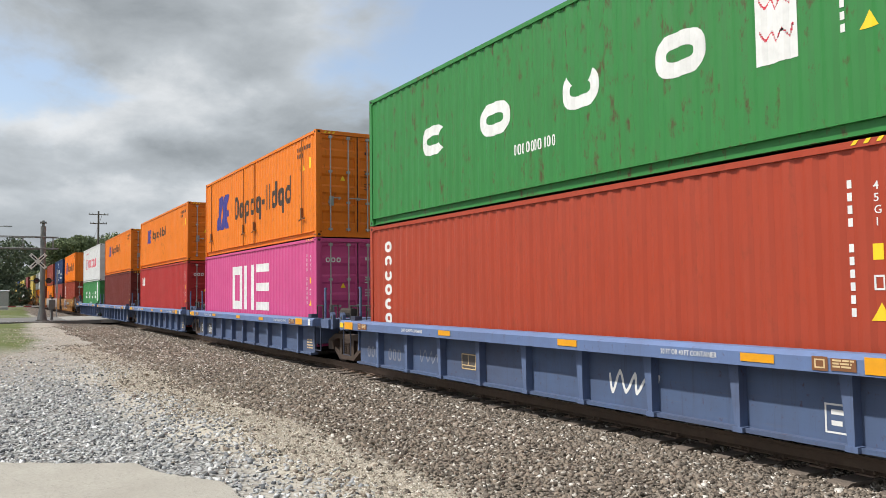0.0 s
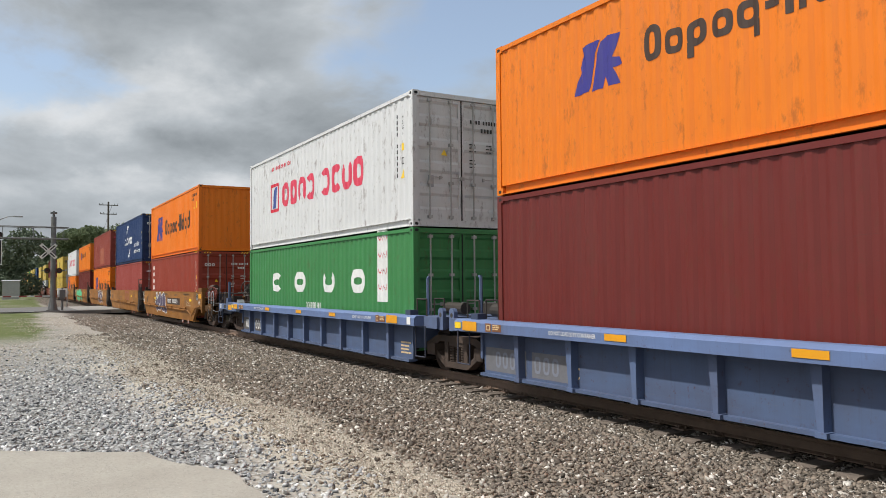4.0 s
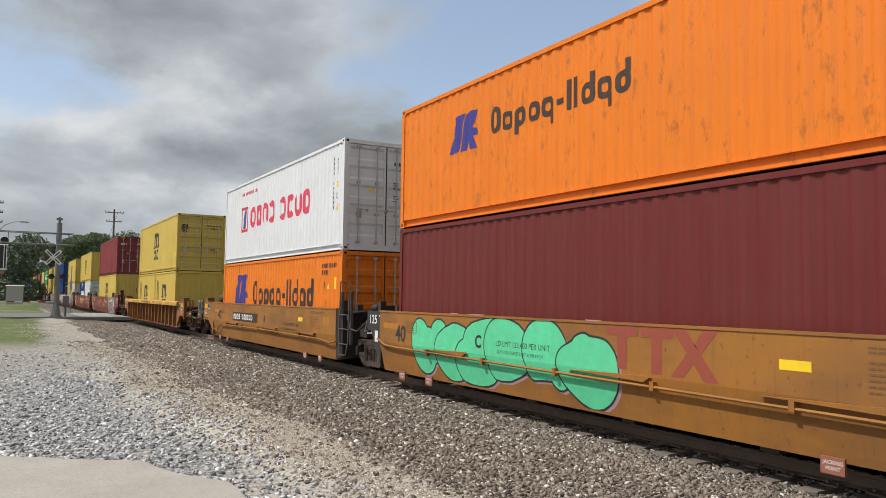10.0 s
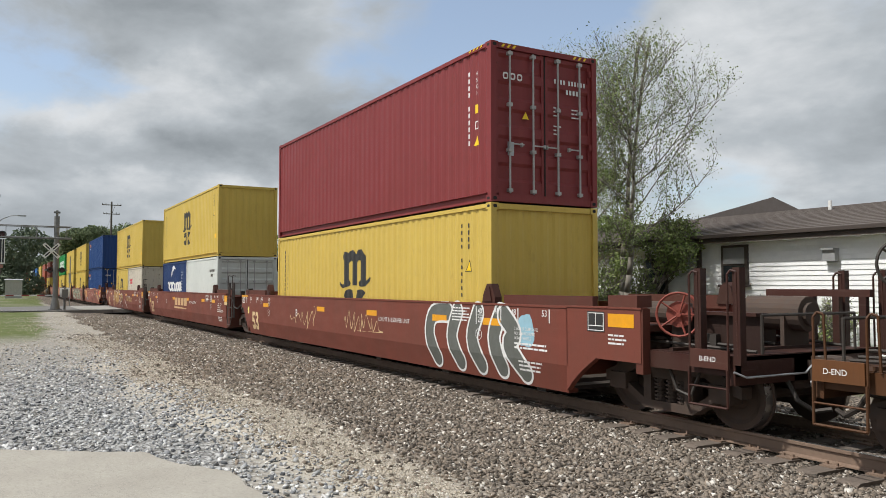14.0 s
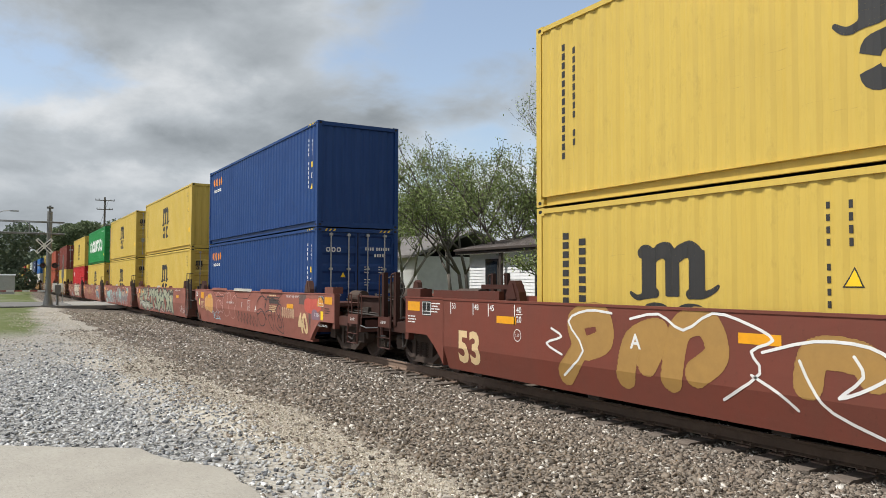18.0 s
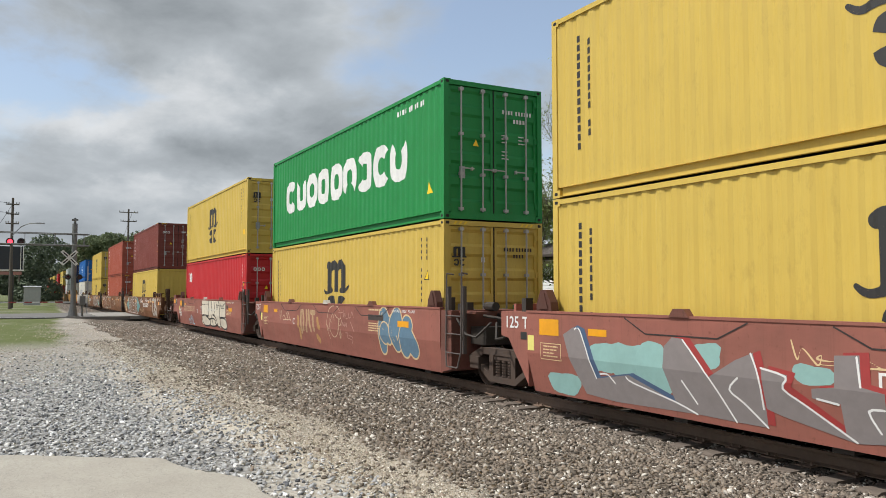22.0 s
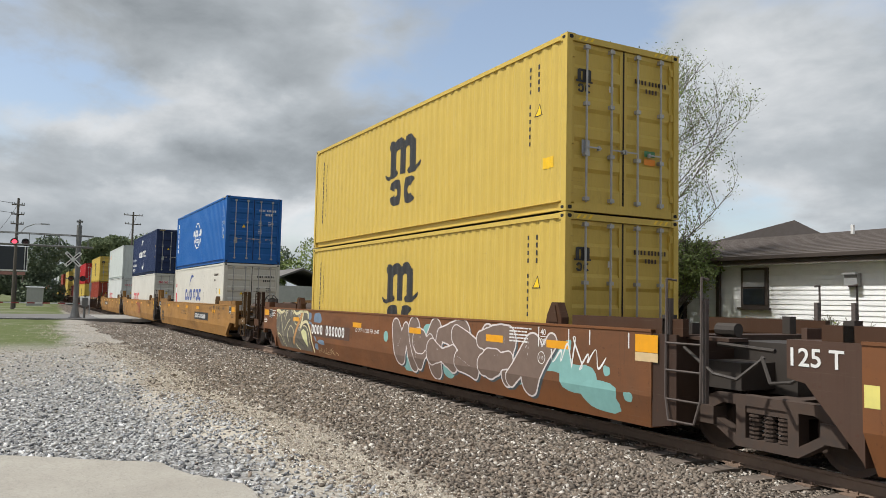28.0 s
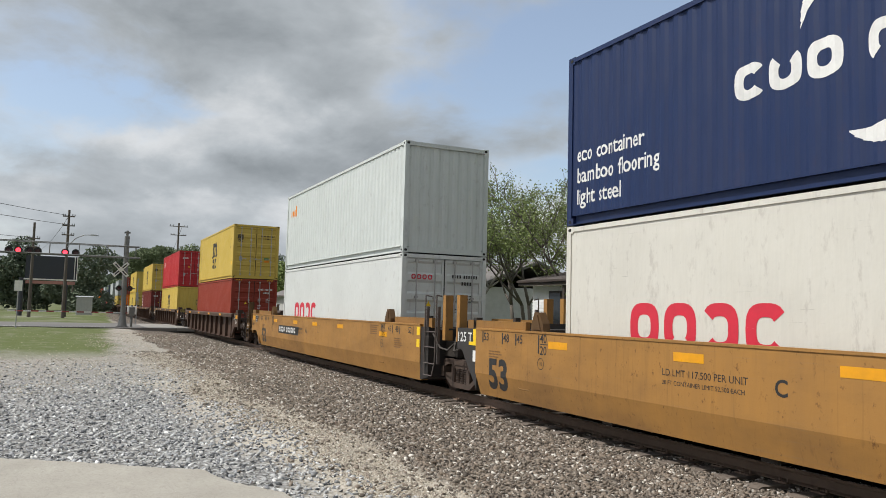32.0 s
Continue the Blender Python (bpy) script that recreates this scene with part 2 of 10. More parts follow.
RUSTY = plain("rusty_cast_steel", (0.046, 0.033, 0.026, 1), 0.85, 0.0, vary=0.7, scale=9.0, bump=0.4, dirt=(0.11, 0.062, 0.038, 1))
TREAD = plain("polished_wheel_steel", (0.38, 0.36, 0.34, 1), 0.3, 0.9, vary=0.2)
RAILM = plain("rail_steel", (0.21, 0.14, 0.098, 1), 0.8, 0.0, vary=0.5)
HOLE = plain("casting_hole", (0.012, 0.012, 0.012, 1), 0.9)

# ---- mesh helpers ----


class Build:
    """Gathers polygons of one mesh; each call may name a material slot."""

    def __init__(self):
        self.v, self.f, self.mi = [], [], []

    def poly(self, pts, mi=0):
        k = len(self.v)
        self.v += [tuple(p) for p in pts]
        self.f.append(tuple(range(k, k + len(pts))))
        self.mi.append(mi)
        return self

    def box(self, x0, x1, y0, y1, z0, z1, mi=0):
        k = len(self.v)
        self.v += [(x, y, z) for x in (x0, x1) for y in (y0, y1) for z in (z0, z1)]
        for f in ((0, 1, 3, 2), (4, 6, 7, 5), (0, 4, 5, 1), (2, 3, 7, 6), (0, 2, 6, 4), (1, 5, 7, 3)):
            self.f.append(tuple(k + i for i in f))
            self.mi.append(mi)
        return self

    def prism(self, poly, y0, y1, mi=0):
        """A polygon in x, z (anticlockwise) drawn out along y."""
        n, k = len(poly), len(self.v)
        self.v += [(x, y0, z) for x, z in poly] + [(x, y1, z) for x, z in poly]
        self.f += [tuple(range(k, k + n)), tuple(range(k + 2 * n - 1, k + n - 1, -1))]
        self.f += [(k + i, k + n + i, k + n + (i + 1) % n, k + (i + 1) % n) for i in range(n)]
        self.mi += [mi] * (n + 2)
        return self

    def sweep(self, poly, x0, x1, mi=0):
        """A polygon in y, z drawn out along x."""
        n, k = len(poly), len(self.v)
        self.v += [(x0, y, z) for y, z in poly] + [(x1, y, z) for y, z in poly]
        self.f += [tuple(range(k + n - 1, k - 1, -1)), tuple(range(k + n, k + 2 * n))]
        self.f += [(k + i, k + (i + 1) % n, k + n + (i + 1) % n, k + n + i) for i in range(n)]
        self.mi += [mi] * (n + 2)
        return self

    def rod(self, a, b, r, n=8, mi=0, r1=None):
        a, b = Vector(a), Vector(b)
        q = (b - a).to_track_quat("Z", "Y").to_matrix()
        k = len(self.v)
        for p, rr in ((a, r), (b, r if r1 is None else r1)):
            for i in range(n):
                w = 2 * math.pi * i / n
                self.v.append(tuple(p + q @ Vector((rr * math.cos(w), rr * math.sin(w), 0))))
        self.f += [tuple(range(k + n - 1, k - 1, -1)), tuple(range(k + n, k + 2 * n))]
        self.f += [(k + i, k + (i + 1) % n, k + n + (i + 1) % n, k + n + i) for i in range(n)]
        self.mi += [mi] * (n + 2)
        return self

    def bar(self, pts, r, n=6, mi=0):
        for a, b in zip(pts, pts[1:]):
            self.rod(a, b, r, n, mi)
        return self

    def mesh(self, name, *mats, smooth=False):
        me = bpy.data.meshes.new(name)
        me.from_pydata(self.v, [], self.f)
        for m in mats:
            me.materials.append(m)
        me.polygons.foreach_set("material_index", self.mi)
        if smooth:
            me.polygons.foreach_set("use_smooth", [True] * len(self.f))
        me.update()
        return me


CACHE = {}


def shared(key, make):
    if key not in CACHE:
        CACHE[key] = make()
    return CACHE[key]


def piece(name, me, parent, color=None, at=None, label=""):
    """Links a mesh as one part under a thing or a part."""
    ob = new(name, me)
    ob.parent = parent
    if at is not None:
        ob.matrix_basis = at
    if color is not None:
        ob.color = color
    if label:
        ob["label"] = label
    return ob


def thing(name, m, label, category, group=""):
    ob = new(name)
    ob.empty_display_size = 0.3
    ob.matrix_basis = m
    return tagged(ob, label, category, group)


# ---- lettering: polygons in the plane of a surface ----
GLYPHS = {}


def text_polys(body, size, x, z, bold=0.0, squeeze=1.0):
    """Triangles of a readable text, its lower left corner at x, z."""
    if (body, bold) not in GLYPHS:
        cu = bpy.data.curves.new("text", "FONT")
        cu.body, cu.size, cu.offset, cu.resolution_u = body, 1.0, bold, 3
        ob = bpy.data.objects.new("text", cu)
        me = ob.to_mesh()
        me.calc_loop_triangles()
        GLYPHS[body, bold] = [[tuple(me.vertices[i].co[:2]) for i in t.vertices] for t in me.loop_triangles]
        ob.to_mesh_clear()
        bpy.data.objects.remove(ob)
        bpy.data.curves.remove(cu)
    return [[(x + px * size * squeeze, z + pz * size) for px, pz in t] for t in GLYPHS[body, bold]]


def rect(x0, z0, x1, z1):
    return [[(x0, z0), (x1, z0), (x1, z1), (x0, z1)]]


def frame_shape(x0, z0, x1, z1, s):
    return rect(x0, z0, x1, z0 + s) + rect(x0, z1 - s, x1, z1) + rect(x0, z0 + s, x0 + s, z1 - s) + rect(x1 - s, z0 + s, x1, z1 - s)


def round_ring(x0, z0, x1, z1, s, arc=(0, 360)):
    """A band with rounded corners round a rectangle, or a stretch of it."""
    n = max(6, int((arc[1] - arc[0]) / 12))
    cx, cz, a, b = (x0 + x1) / 2, (z0 + z1) / 2, (x1 - x0) / 2, (z1 - z0) / 2

    def at(w, ra, rb):
        c, d = math.cos(w), math.sin(w)
        q = (abs(c) ** 3.0 + abs(d) ** 3.0) ** (-1 / 3.0)
        return cx + ra * q * c, cz + rb * q * d
    ws = [radians(arc[0] + (arc[1] - arc[0]) * i / n) for i in range(n + 1)]
    ri, rj = max(a - s, a * 0.12), max(b - s, b * 0.12)
    return [[at(u, a, b), at(v, a, b), at(v, ri, rj), at(u, ri, rj)] for u, v in zip(ws, ws[1:])]


def word(n, x0, x1, z0, z1, s, seed=0, gap=0.18):
    """n plain open or closed block shapes from x0 to x1, standing in for a trade name."""
    w = (x1 - x0) / (n + gap * (n - 1))
    out = []
    for i in range(n):
        a = x0 + i * w * (1 + gap)
        b = a + w
        k = "XCnXUcX"[(i * 3 + seed) % 7]
        out += round_ring(a, z0, b, z1, s, {"C": (38, 322), "c": (218, 502), "n": (-48, 228), "U": (132, 408)}.get(k, (0, 360)))
    return out


def marks(kinds, x, z, w, h, s, gap):
    """A row of plain blocks standing in for a trade name: X tall hollow, x low hollow, d and p with a stem, l and i bars, = solid."""
    out = []
    low = h * 0.68
    for k in kinds:
        if k == " ":
            x += w * 0.6
            continue
        if k in "li":
            out += rect(x, z, x + s, z + (h if k == "l" else low))
            x += s + gap
            continue
        if k == "-":
            out += rect(x, z + low * 0.42, x + w * 0.6, z + low * 0.42 + s)
            x += w * 0.6 + gap
            continue
        if k == "=":
            out += rect(x, z, x + w, z + h)
        elif k == "X":
            out += round_ring(x, z, x + w, z + h, s)
        else:
            out += round_ring(x, z, x + w, z + low, s)
            if k == "d":
                out += rect(x + w - s, z + low * 0.8, x + w, z + h)
            if k == "p":
                out += rect(x, z - h * 0.28, x + s, z + low * 0.2)
            if k == "g":
                out += rect(x + w - s, z - h * 0.28, x + w, z + low * 0.2)
        x += w + gap
    return out


def column(n, x, z, w, h, gap, skip=()):
    """A column of small bars, downwards from z, for an unreadable number."""
    out = []
    for i in range(n):
        if i not in skip:
            out += rect(x, z - h, x + w, z)
        z -= h + gap
    return out


def lines(n, x, z, w, h, gap, rnd):
    """Rows of bars for small print."""
    out = []
    for i in range(n):
        a = x
        end = x + w * rnd.uniform(0.7, 1.0)
        while a < end:
            b = min(end, a + rnd.uniform(2.0, 6.0) * h)
            out += rect(a, z - h, b, z)
            a = b + h * 0.6
        z -= h + gap
    return out


def clip_x(poly, a, b):
    for lim, sgn in ((a, 1), (b, -1)):
        out = []
        for i, p in enumerate(poly):
            q = poly[(i + 1) % len(poly)]
            dp, dq = sgn * (p[0] - lim), sgn * (q[0] - lim)
            if dp >= 0:
                out.append(p)
            if dp * dq < 0:
                u = dp / (dp - dq)
                out.append((lim, p[1] + u * (q[1] - p[1])))
        poly = out
        if len(poly) < 3:
            return []
    return poly




def curve_through(pts, n=5):
    """A soft curve through the points."""
    out = []
    for i in range(len(pts) - 1):
        p0, p1, p2, p3 = pts[max(0, i - 1)], pts[i], pts[i + 1], pts[min(len(pts) - 1, i + 2)]
        for k in range(n):
            u = k / n
            out.append(tuple(0.5 * (2 * b + (c - a) * u + (2 * a - 5 * b + 4 * c - d) * u * u + (3 * b - a - 3 * c + d) * u ** 3) for a, b, c, d in zip(p0, p1, p2, p3)))
    return out + [pts[-1]]


class Field:
    """A grid over a stretch of a car's side on which distances to painted strokes are kept."""

    def __init__(self, x0, x1, z0, z1, step):
        self.x = np.arange(x0, x1 + step, step)
        self.z = np.arange(z0, z1 + step, step)
        self.X, self.Z = np.meshgrid(self.x, self.z, indexing="ij")

    def path(self, pts, widths):
        """Signed distance to a tapering brush stroke."""
        best = np.full(self.X.shape, 9.0)
        for (ax, az), (bx, bz), wa, wb in zip(pts, pts[1:], widths, widths[1:]):
            dx, dz = bx - ax, bz - az
            u = np.clip(((self.X - ax) * dx + (self.Z - az) * dz) / (dx * dx + dz * dz + 1e-9), 0, 1)
            best = np.minimum(best, np.hypot(self.X - ax - u * dx, self.Z - az - u * dz) - (wa + (wb - wa) * u) / 2)
        return best

    def polys(self, d):
        """Polygons that cover where the field is negative; full cells of a row are joined into strips."""
        out = []
        xs, zs = self.x, self.z
        neg = d < 0
        cnt = neg[:-1, :-1].astype(int) + neg[1:, :-1] + neg[1:, 1:] + neg[:-1, 1:]
        for j in range(len(zs) - 1):
            i = 0
            while i < len(xs) - 1:
                c = cnt[i, j]
                if c == 0:
                    i += 1
                elif c == 4:
                    k = i
                    while k < len(xs) - 1 and cnt[k, j] == 4:
                        k += 1
                    out.append([(xs[i], zs[j]), (xs[k], zs[j]), (xs[k], zs[j + 1]), (xs[i], zs[j + 1])])
                    i = k
                else:
                    q = [(i, j), (i + 1, j), (i + 1, j + 1), (i, j + 1)]
                    p = []
                    for (ia, ja), (ib, jb) in zip(q, q[1:] + q[:1]):
                        da, db = d[ia, ja], d[ib, jb]
                        if da < 0:
                            p.append((xs[ia], zs[ja]))
                        if (da < 0) != (db < 0):
                            u = da / (da - db)
                            p.append((xs[ia] + (xs[ib] - xs[ia]) * u, zs[ja] + (zs[jb] - zs[ja]) * u))
                    if len(p) > 2:
                        out.append(p)
                    i += 1
        return out


RAIL = -0.12
TRACK_Y = 8.71

# ---- ground, ballast, track ----


def smoothstep(a, b, x):
    u = np.clip((x - a) / (b - a), 0, 1)
    return u * u * (3 - 2 * u)


def ground_height(x, y):
    """Nearly level: a slight fall from the yard to the ballast, a raised bed under the ties."""
    h = -0.05 - 0.16 * smoothstep(2.2, 5.0, y) - 0.13 * smoothstep(5.5, 7.3, y)
    h = h + 0.14 * smoothstep(11.5, 14.0, y)
    h = h + 0.03 * np.sin(x * 0.7 + y * 0.9) * smoothstep(0.5, 2.0, np.abs(y) + np.abs(x) * 0.02) * (np.abs(y - 8.7) > 2.2)
    return h


def ground_material():
    n = Nodes("yard_ground")
    pos = n.world_pos()
    sep = n.add("ShaderNodeSeparateXYZ", Vector=pos)
    x, y = sep.outputs[0], sep.outputs[1]
    wob = n.math("MULTIPLY", n.math("SUBTRACT", n.noise(pos, 0.35, 5, 0.6), 0.5), 2.6)
    wob2 = n.math("MULTIPLY", n.math("SUBTRACT", n.noise(pos, 1.7, 4, 0.6), 0.5), 0.9)
    yy = n.math("ADD", n.math("ADD", y, wob), wob2)
    # small stones: cells of different tone, the shade in their gaps painted dark
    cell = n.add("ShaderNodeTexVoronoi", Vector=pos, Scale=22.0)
    tone = n.add("ShaderNodeSeparateColor", Color=cell.outputs["Color"]).outputs[0]
    fine = n.noise(pos, 40, 4, 0.7)
    gravel = n.mix(tone, (0.18, 0.176, 0.172, 1), (0.43, 0.425, 0.41, 1))
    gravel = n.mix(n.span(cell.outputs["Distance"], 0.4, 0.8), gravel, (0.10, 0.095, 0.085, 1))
    dirt = n.mix(fine, (0.34, 0.30, 0.24, 1), (0.56, 0.51, 0.43, 1))
    worn = n.mix(tone, (0.20, 0.18, 0.15, 1), (0.37, 0.345, 0.305, 1))
    dirt = n.mix(n.span(n.math("ADD", x, n.math("MULTIPLY", wob, 3.0)), -17.0, -26.0, 0.0, 0.85), dirt, worn)
    gravel = n.mix(n.span(n.math("ADD", x, n.math("MULTIPLY", wob, 3.0)), -14.0, -24.0, 0.0, 0.8), gravel, worn)
    ballast = n.mix(tone, (0.10, 0.082, 0.066, 1), (0.275, 0.230, 0.188, 1))
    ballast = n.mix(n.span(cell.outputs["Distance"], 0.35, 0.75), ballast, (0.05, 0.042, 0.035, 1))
    grass = n.mix(n.noise(pos, 9, 5, 0.75), (0.050, 0.070, 0.018, 1), (0.150, 0.170, 0.062, 1))
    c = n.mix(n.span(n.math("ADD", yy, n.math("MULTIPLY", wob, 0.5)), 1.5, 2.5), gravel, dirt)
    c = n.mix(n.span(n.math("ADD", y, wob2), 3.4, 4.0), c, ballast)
    # far side of the track and the verge near the crossing
    c = n.mix(n.span(yy, 12.6, 13.4), c, grass)
    gx = n.math("MULTIPLY", n.span(n.math("ADD", x, wob), -25.0, -31.0), n.span(n.math("ADD", yy, n.math("MULTIPLY", x, 0.035)), 0.5, -0.1))
    c = n.mix(gx, c, n.mix(n.span(n.noise(pos, 0.8, 4), 0.52, 0.80, 0.0, 0.7), grass, worn))
    far = n.math("MULTIPLY", n.span(x, -66.0, -72.0), n.math("MAXIMUM", n.span(y, 3.6, 3.0), n.span(y, 14.0, 15.0)))
    c = n.mix(far, c, n.mix(n.span(n.noise(pos, 0.12, 4), 0.46, 0.70, 0.0, 0.6), grass, worn))
    n.bump(n.mix(0.5, cell.outputs["Distance"], fine), 0.6, 0.03)
    return n.done(c, 0.95, spec=0.2)


def make_ground():
    xs = np.unique(np.concatenate([np.linspace(-900, -130, 22), np.linspace(-130, -40, 60), np.linspace(-40, 10, 160), np.linspace(10, 60, 30), np.linspace(60, 900, 10)]))
    ys = np.unique(np.concatenate([np.linspace(-900, -40, 12), np.linspace(-40, -4, 30), np.linspace(-4, 16, 110), np.linspace(16, 60, 24), np.linspace(60, 900, 12)]))
    X, Y = np.meshgrid(xs, ys, indexing="ij")
    Z = ground_height(X, Y)
    ny = len(ys)
    v = np.stack([X, Y, Z], -1).reshape(-1, 3).tolist()
    f = [(i * ny + j, (i + 1) * ny + j, (i + 1) * ny + j + 1, i * ny + j + 1) for i in range(len(xs) - 1) for j in range(ny - 1)]
    me = bpy.data.meshes.new("ground")
    me.from_pydata(v, [], f)
    me.polygons.foreach_set("use_smooth", [True] * len(f))
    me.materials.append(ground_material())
    tagged(new("ground", me), "gravel and dirt yard beside ballasted track, grass verge", "ground", kind="structure")


make_ground()


def stone_field(name, pts, sizes, mat, label, seed):
    """Many small angular stones in one mesh."""
    rng = np.random.default_rng(seed)
    base = np.array([(x, y, z) for x in (-1, 1) for y in (-1, 1) for z in (-1, 1)]) * 0.62
    faces = np.array([(0, 1, 3), (0, 3, 2), (4, 6, 7), (4, 7, 5), (0, 4, 5), (0, 5, 1), (2, 3, 7), (2, 7, 6), (0, 2, 6), (0, 6, 4), (1, 5, 7), (1, 7, 3)])
    n = len(pts)
    v = base[None] * rng.uniform(0.5, 1.35, (n, 8, 1)) * rng.uniform(0.55, 1.45, (n, 1, 3)) * np.array([1.1, 0.95, 0.62])
    a = rng.uniform(0, 6.283, n)
    ca, sa = np.cos(a)[:, None], np.sin(a)[:, None]
    x, y = v[..., 0] * ca - v[..., 1] * sa, v[..., 0] * sa + v[..., 1] * ca
    tl, tm = rng.uniform(-0.6, 0.6, (n, 1)), rng.uniform(-0.6, 0.6, (n, 1))
    z = v[..., 2] + x * tl + y * tm
    v = np.stack([x, y, z], -1) * (sizes[:, None, None] / 2) + pts[:, None, :]
    f = (faces[None] + (np.arange(n) * 8)[:, None, None]).reshape(-1, 3)
    me = bpy.data.meshes.new(name)
    me.vertices.add(n * 8)
    me.vertices.foreach_set("co", v.ravel())
    me.loops.add(f.size)
    me.loops.foreach_set("vertex_index", f.ravel().astype(np.int32))
    me.polygons.add(len(f))
    me.polygons.foreach_set("loop_start", np.arange(0, f.size, 3, dtype=np.int32))
    me.materials.append(mat)
    me.update(calc_edges=True)
    me.validate()
    return tagged(new(name, me), label, "stones", kind="stuff")


def stone_material(name, dark, mid, light, warm):
    n = Nodes(name)
    rnd = n.t.nodes.new("ShaderNodeNewGeometry").outputs["Random Per Island"]
    r = n.add("ShaderNodeValToRGB", Fac=rnd)
    e = r.color_ramp.elements
    e[0].position, e[0].color = 0.0, dark
    e[1].position, e[1].color = 1.0, light
    for pos, c in ((0.35, mid), (0.62, warm), (0.85, mid)):
        k = e.new(pos)
        k.color = c
    g = n.noise(n.world_pos(), 60, 4, 0.7)
    c = n.mix(n.span(g, 0.3, 0.8, 0, 0.45), r.outputs[0], dark)
    n.bump(g, 0.4, 0.006)
    return n.done(c, 0.9, spec=0.25)


BALLAST = stone_material("ballast_stone", (0.066, 0.054, 0.044, 1), (0.250, 0.212, 0.172, 1), (0.80, 0.75, 0.67, 1), (0.300, 0.240, 0.186, 1))
LIME = stone_material("limestone_gravel", (0.055, 0.058, 0.064, 1), (0.37, 0.375, 0.38, 1), (0.94, 0.93, 0.90, 1), (0.66, 0.645, 0.615, 1))
TANCHIP = stone_material("tan_gravel", (0.21, 0.18, 0.14, 1), (0.46, 0.41, 0.335, 1), (0.84, 0.80, 0.72, 1), (0.56, 0.495, 0.405, 1))


def apron_end(y):
    """Where the concrete ends along x: a slanting end with a broken, stepped corner."""
    return np.interp(y, (-6.0, 1.27, 1.40, 1.77), (-13.0, -8.2, -7.62, -7.02))


def slab_edge(x, y):
    """Positive outside the concrete apron."""
    return np.maximum(y - 1.77 - 0.03 * np.sin(x * 1.7), apron_end(y) - x)


def ballast_line(x):
    return np.interp(x, (-30, -15, -10, -5, -2), (3.25, 3.30, 3.45, 3.60, 3.60)) + 0.16 * np.sin(x * 0.55 + 0.6) + 0.12 * np.sin(x * 1.7)


def lime_line(x):
    """Where the limestone gives way to the dirt strip."""
    return 3.15 + 0.32 * np.sin(x * 0.55 + 0.6) + 0.14 * np.sin(x * 1.7)


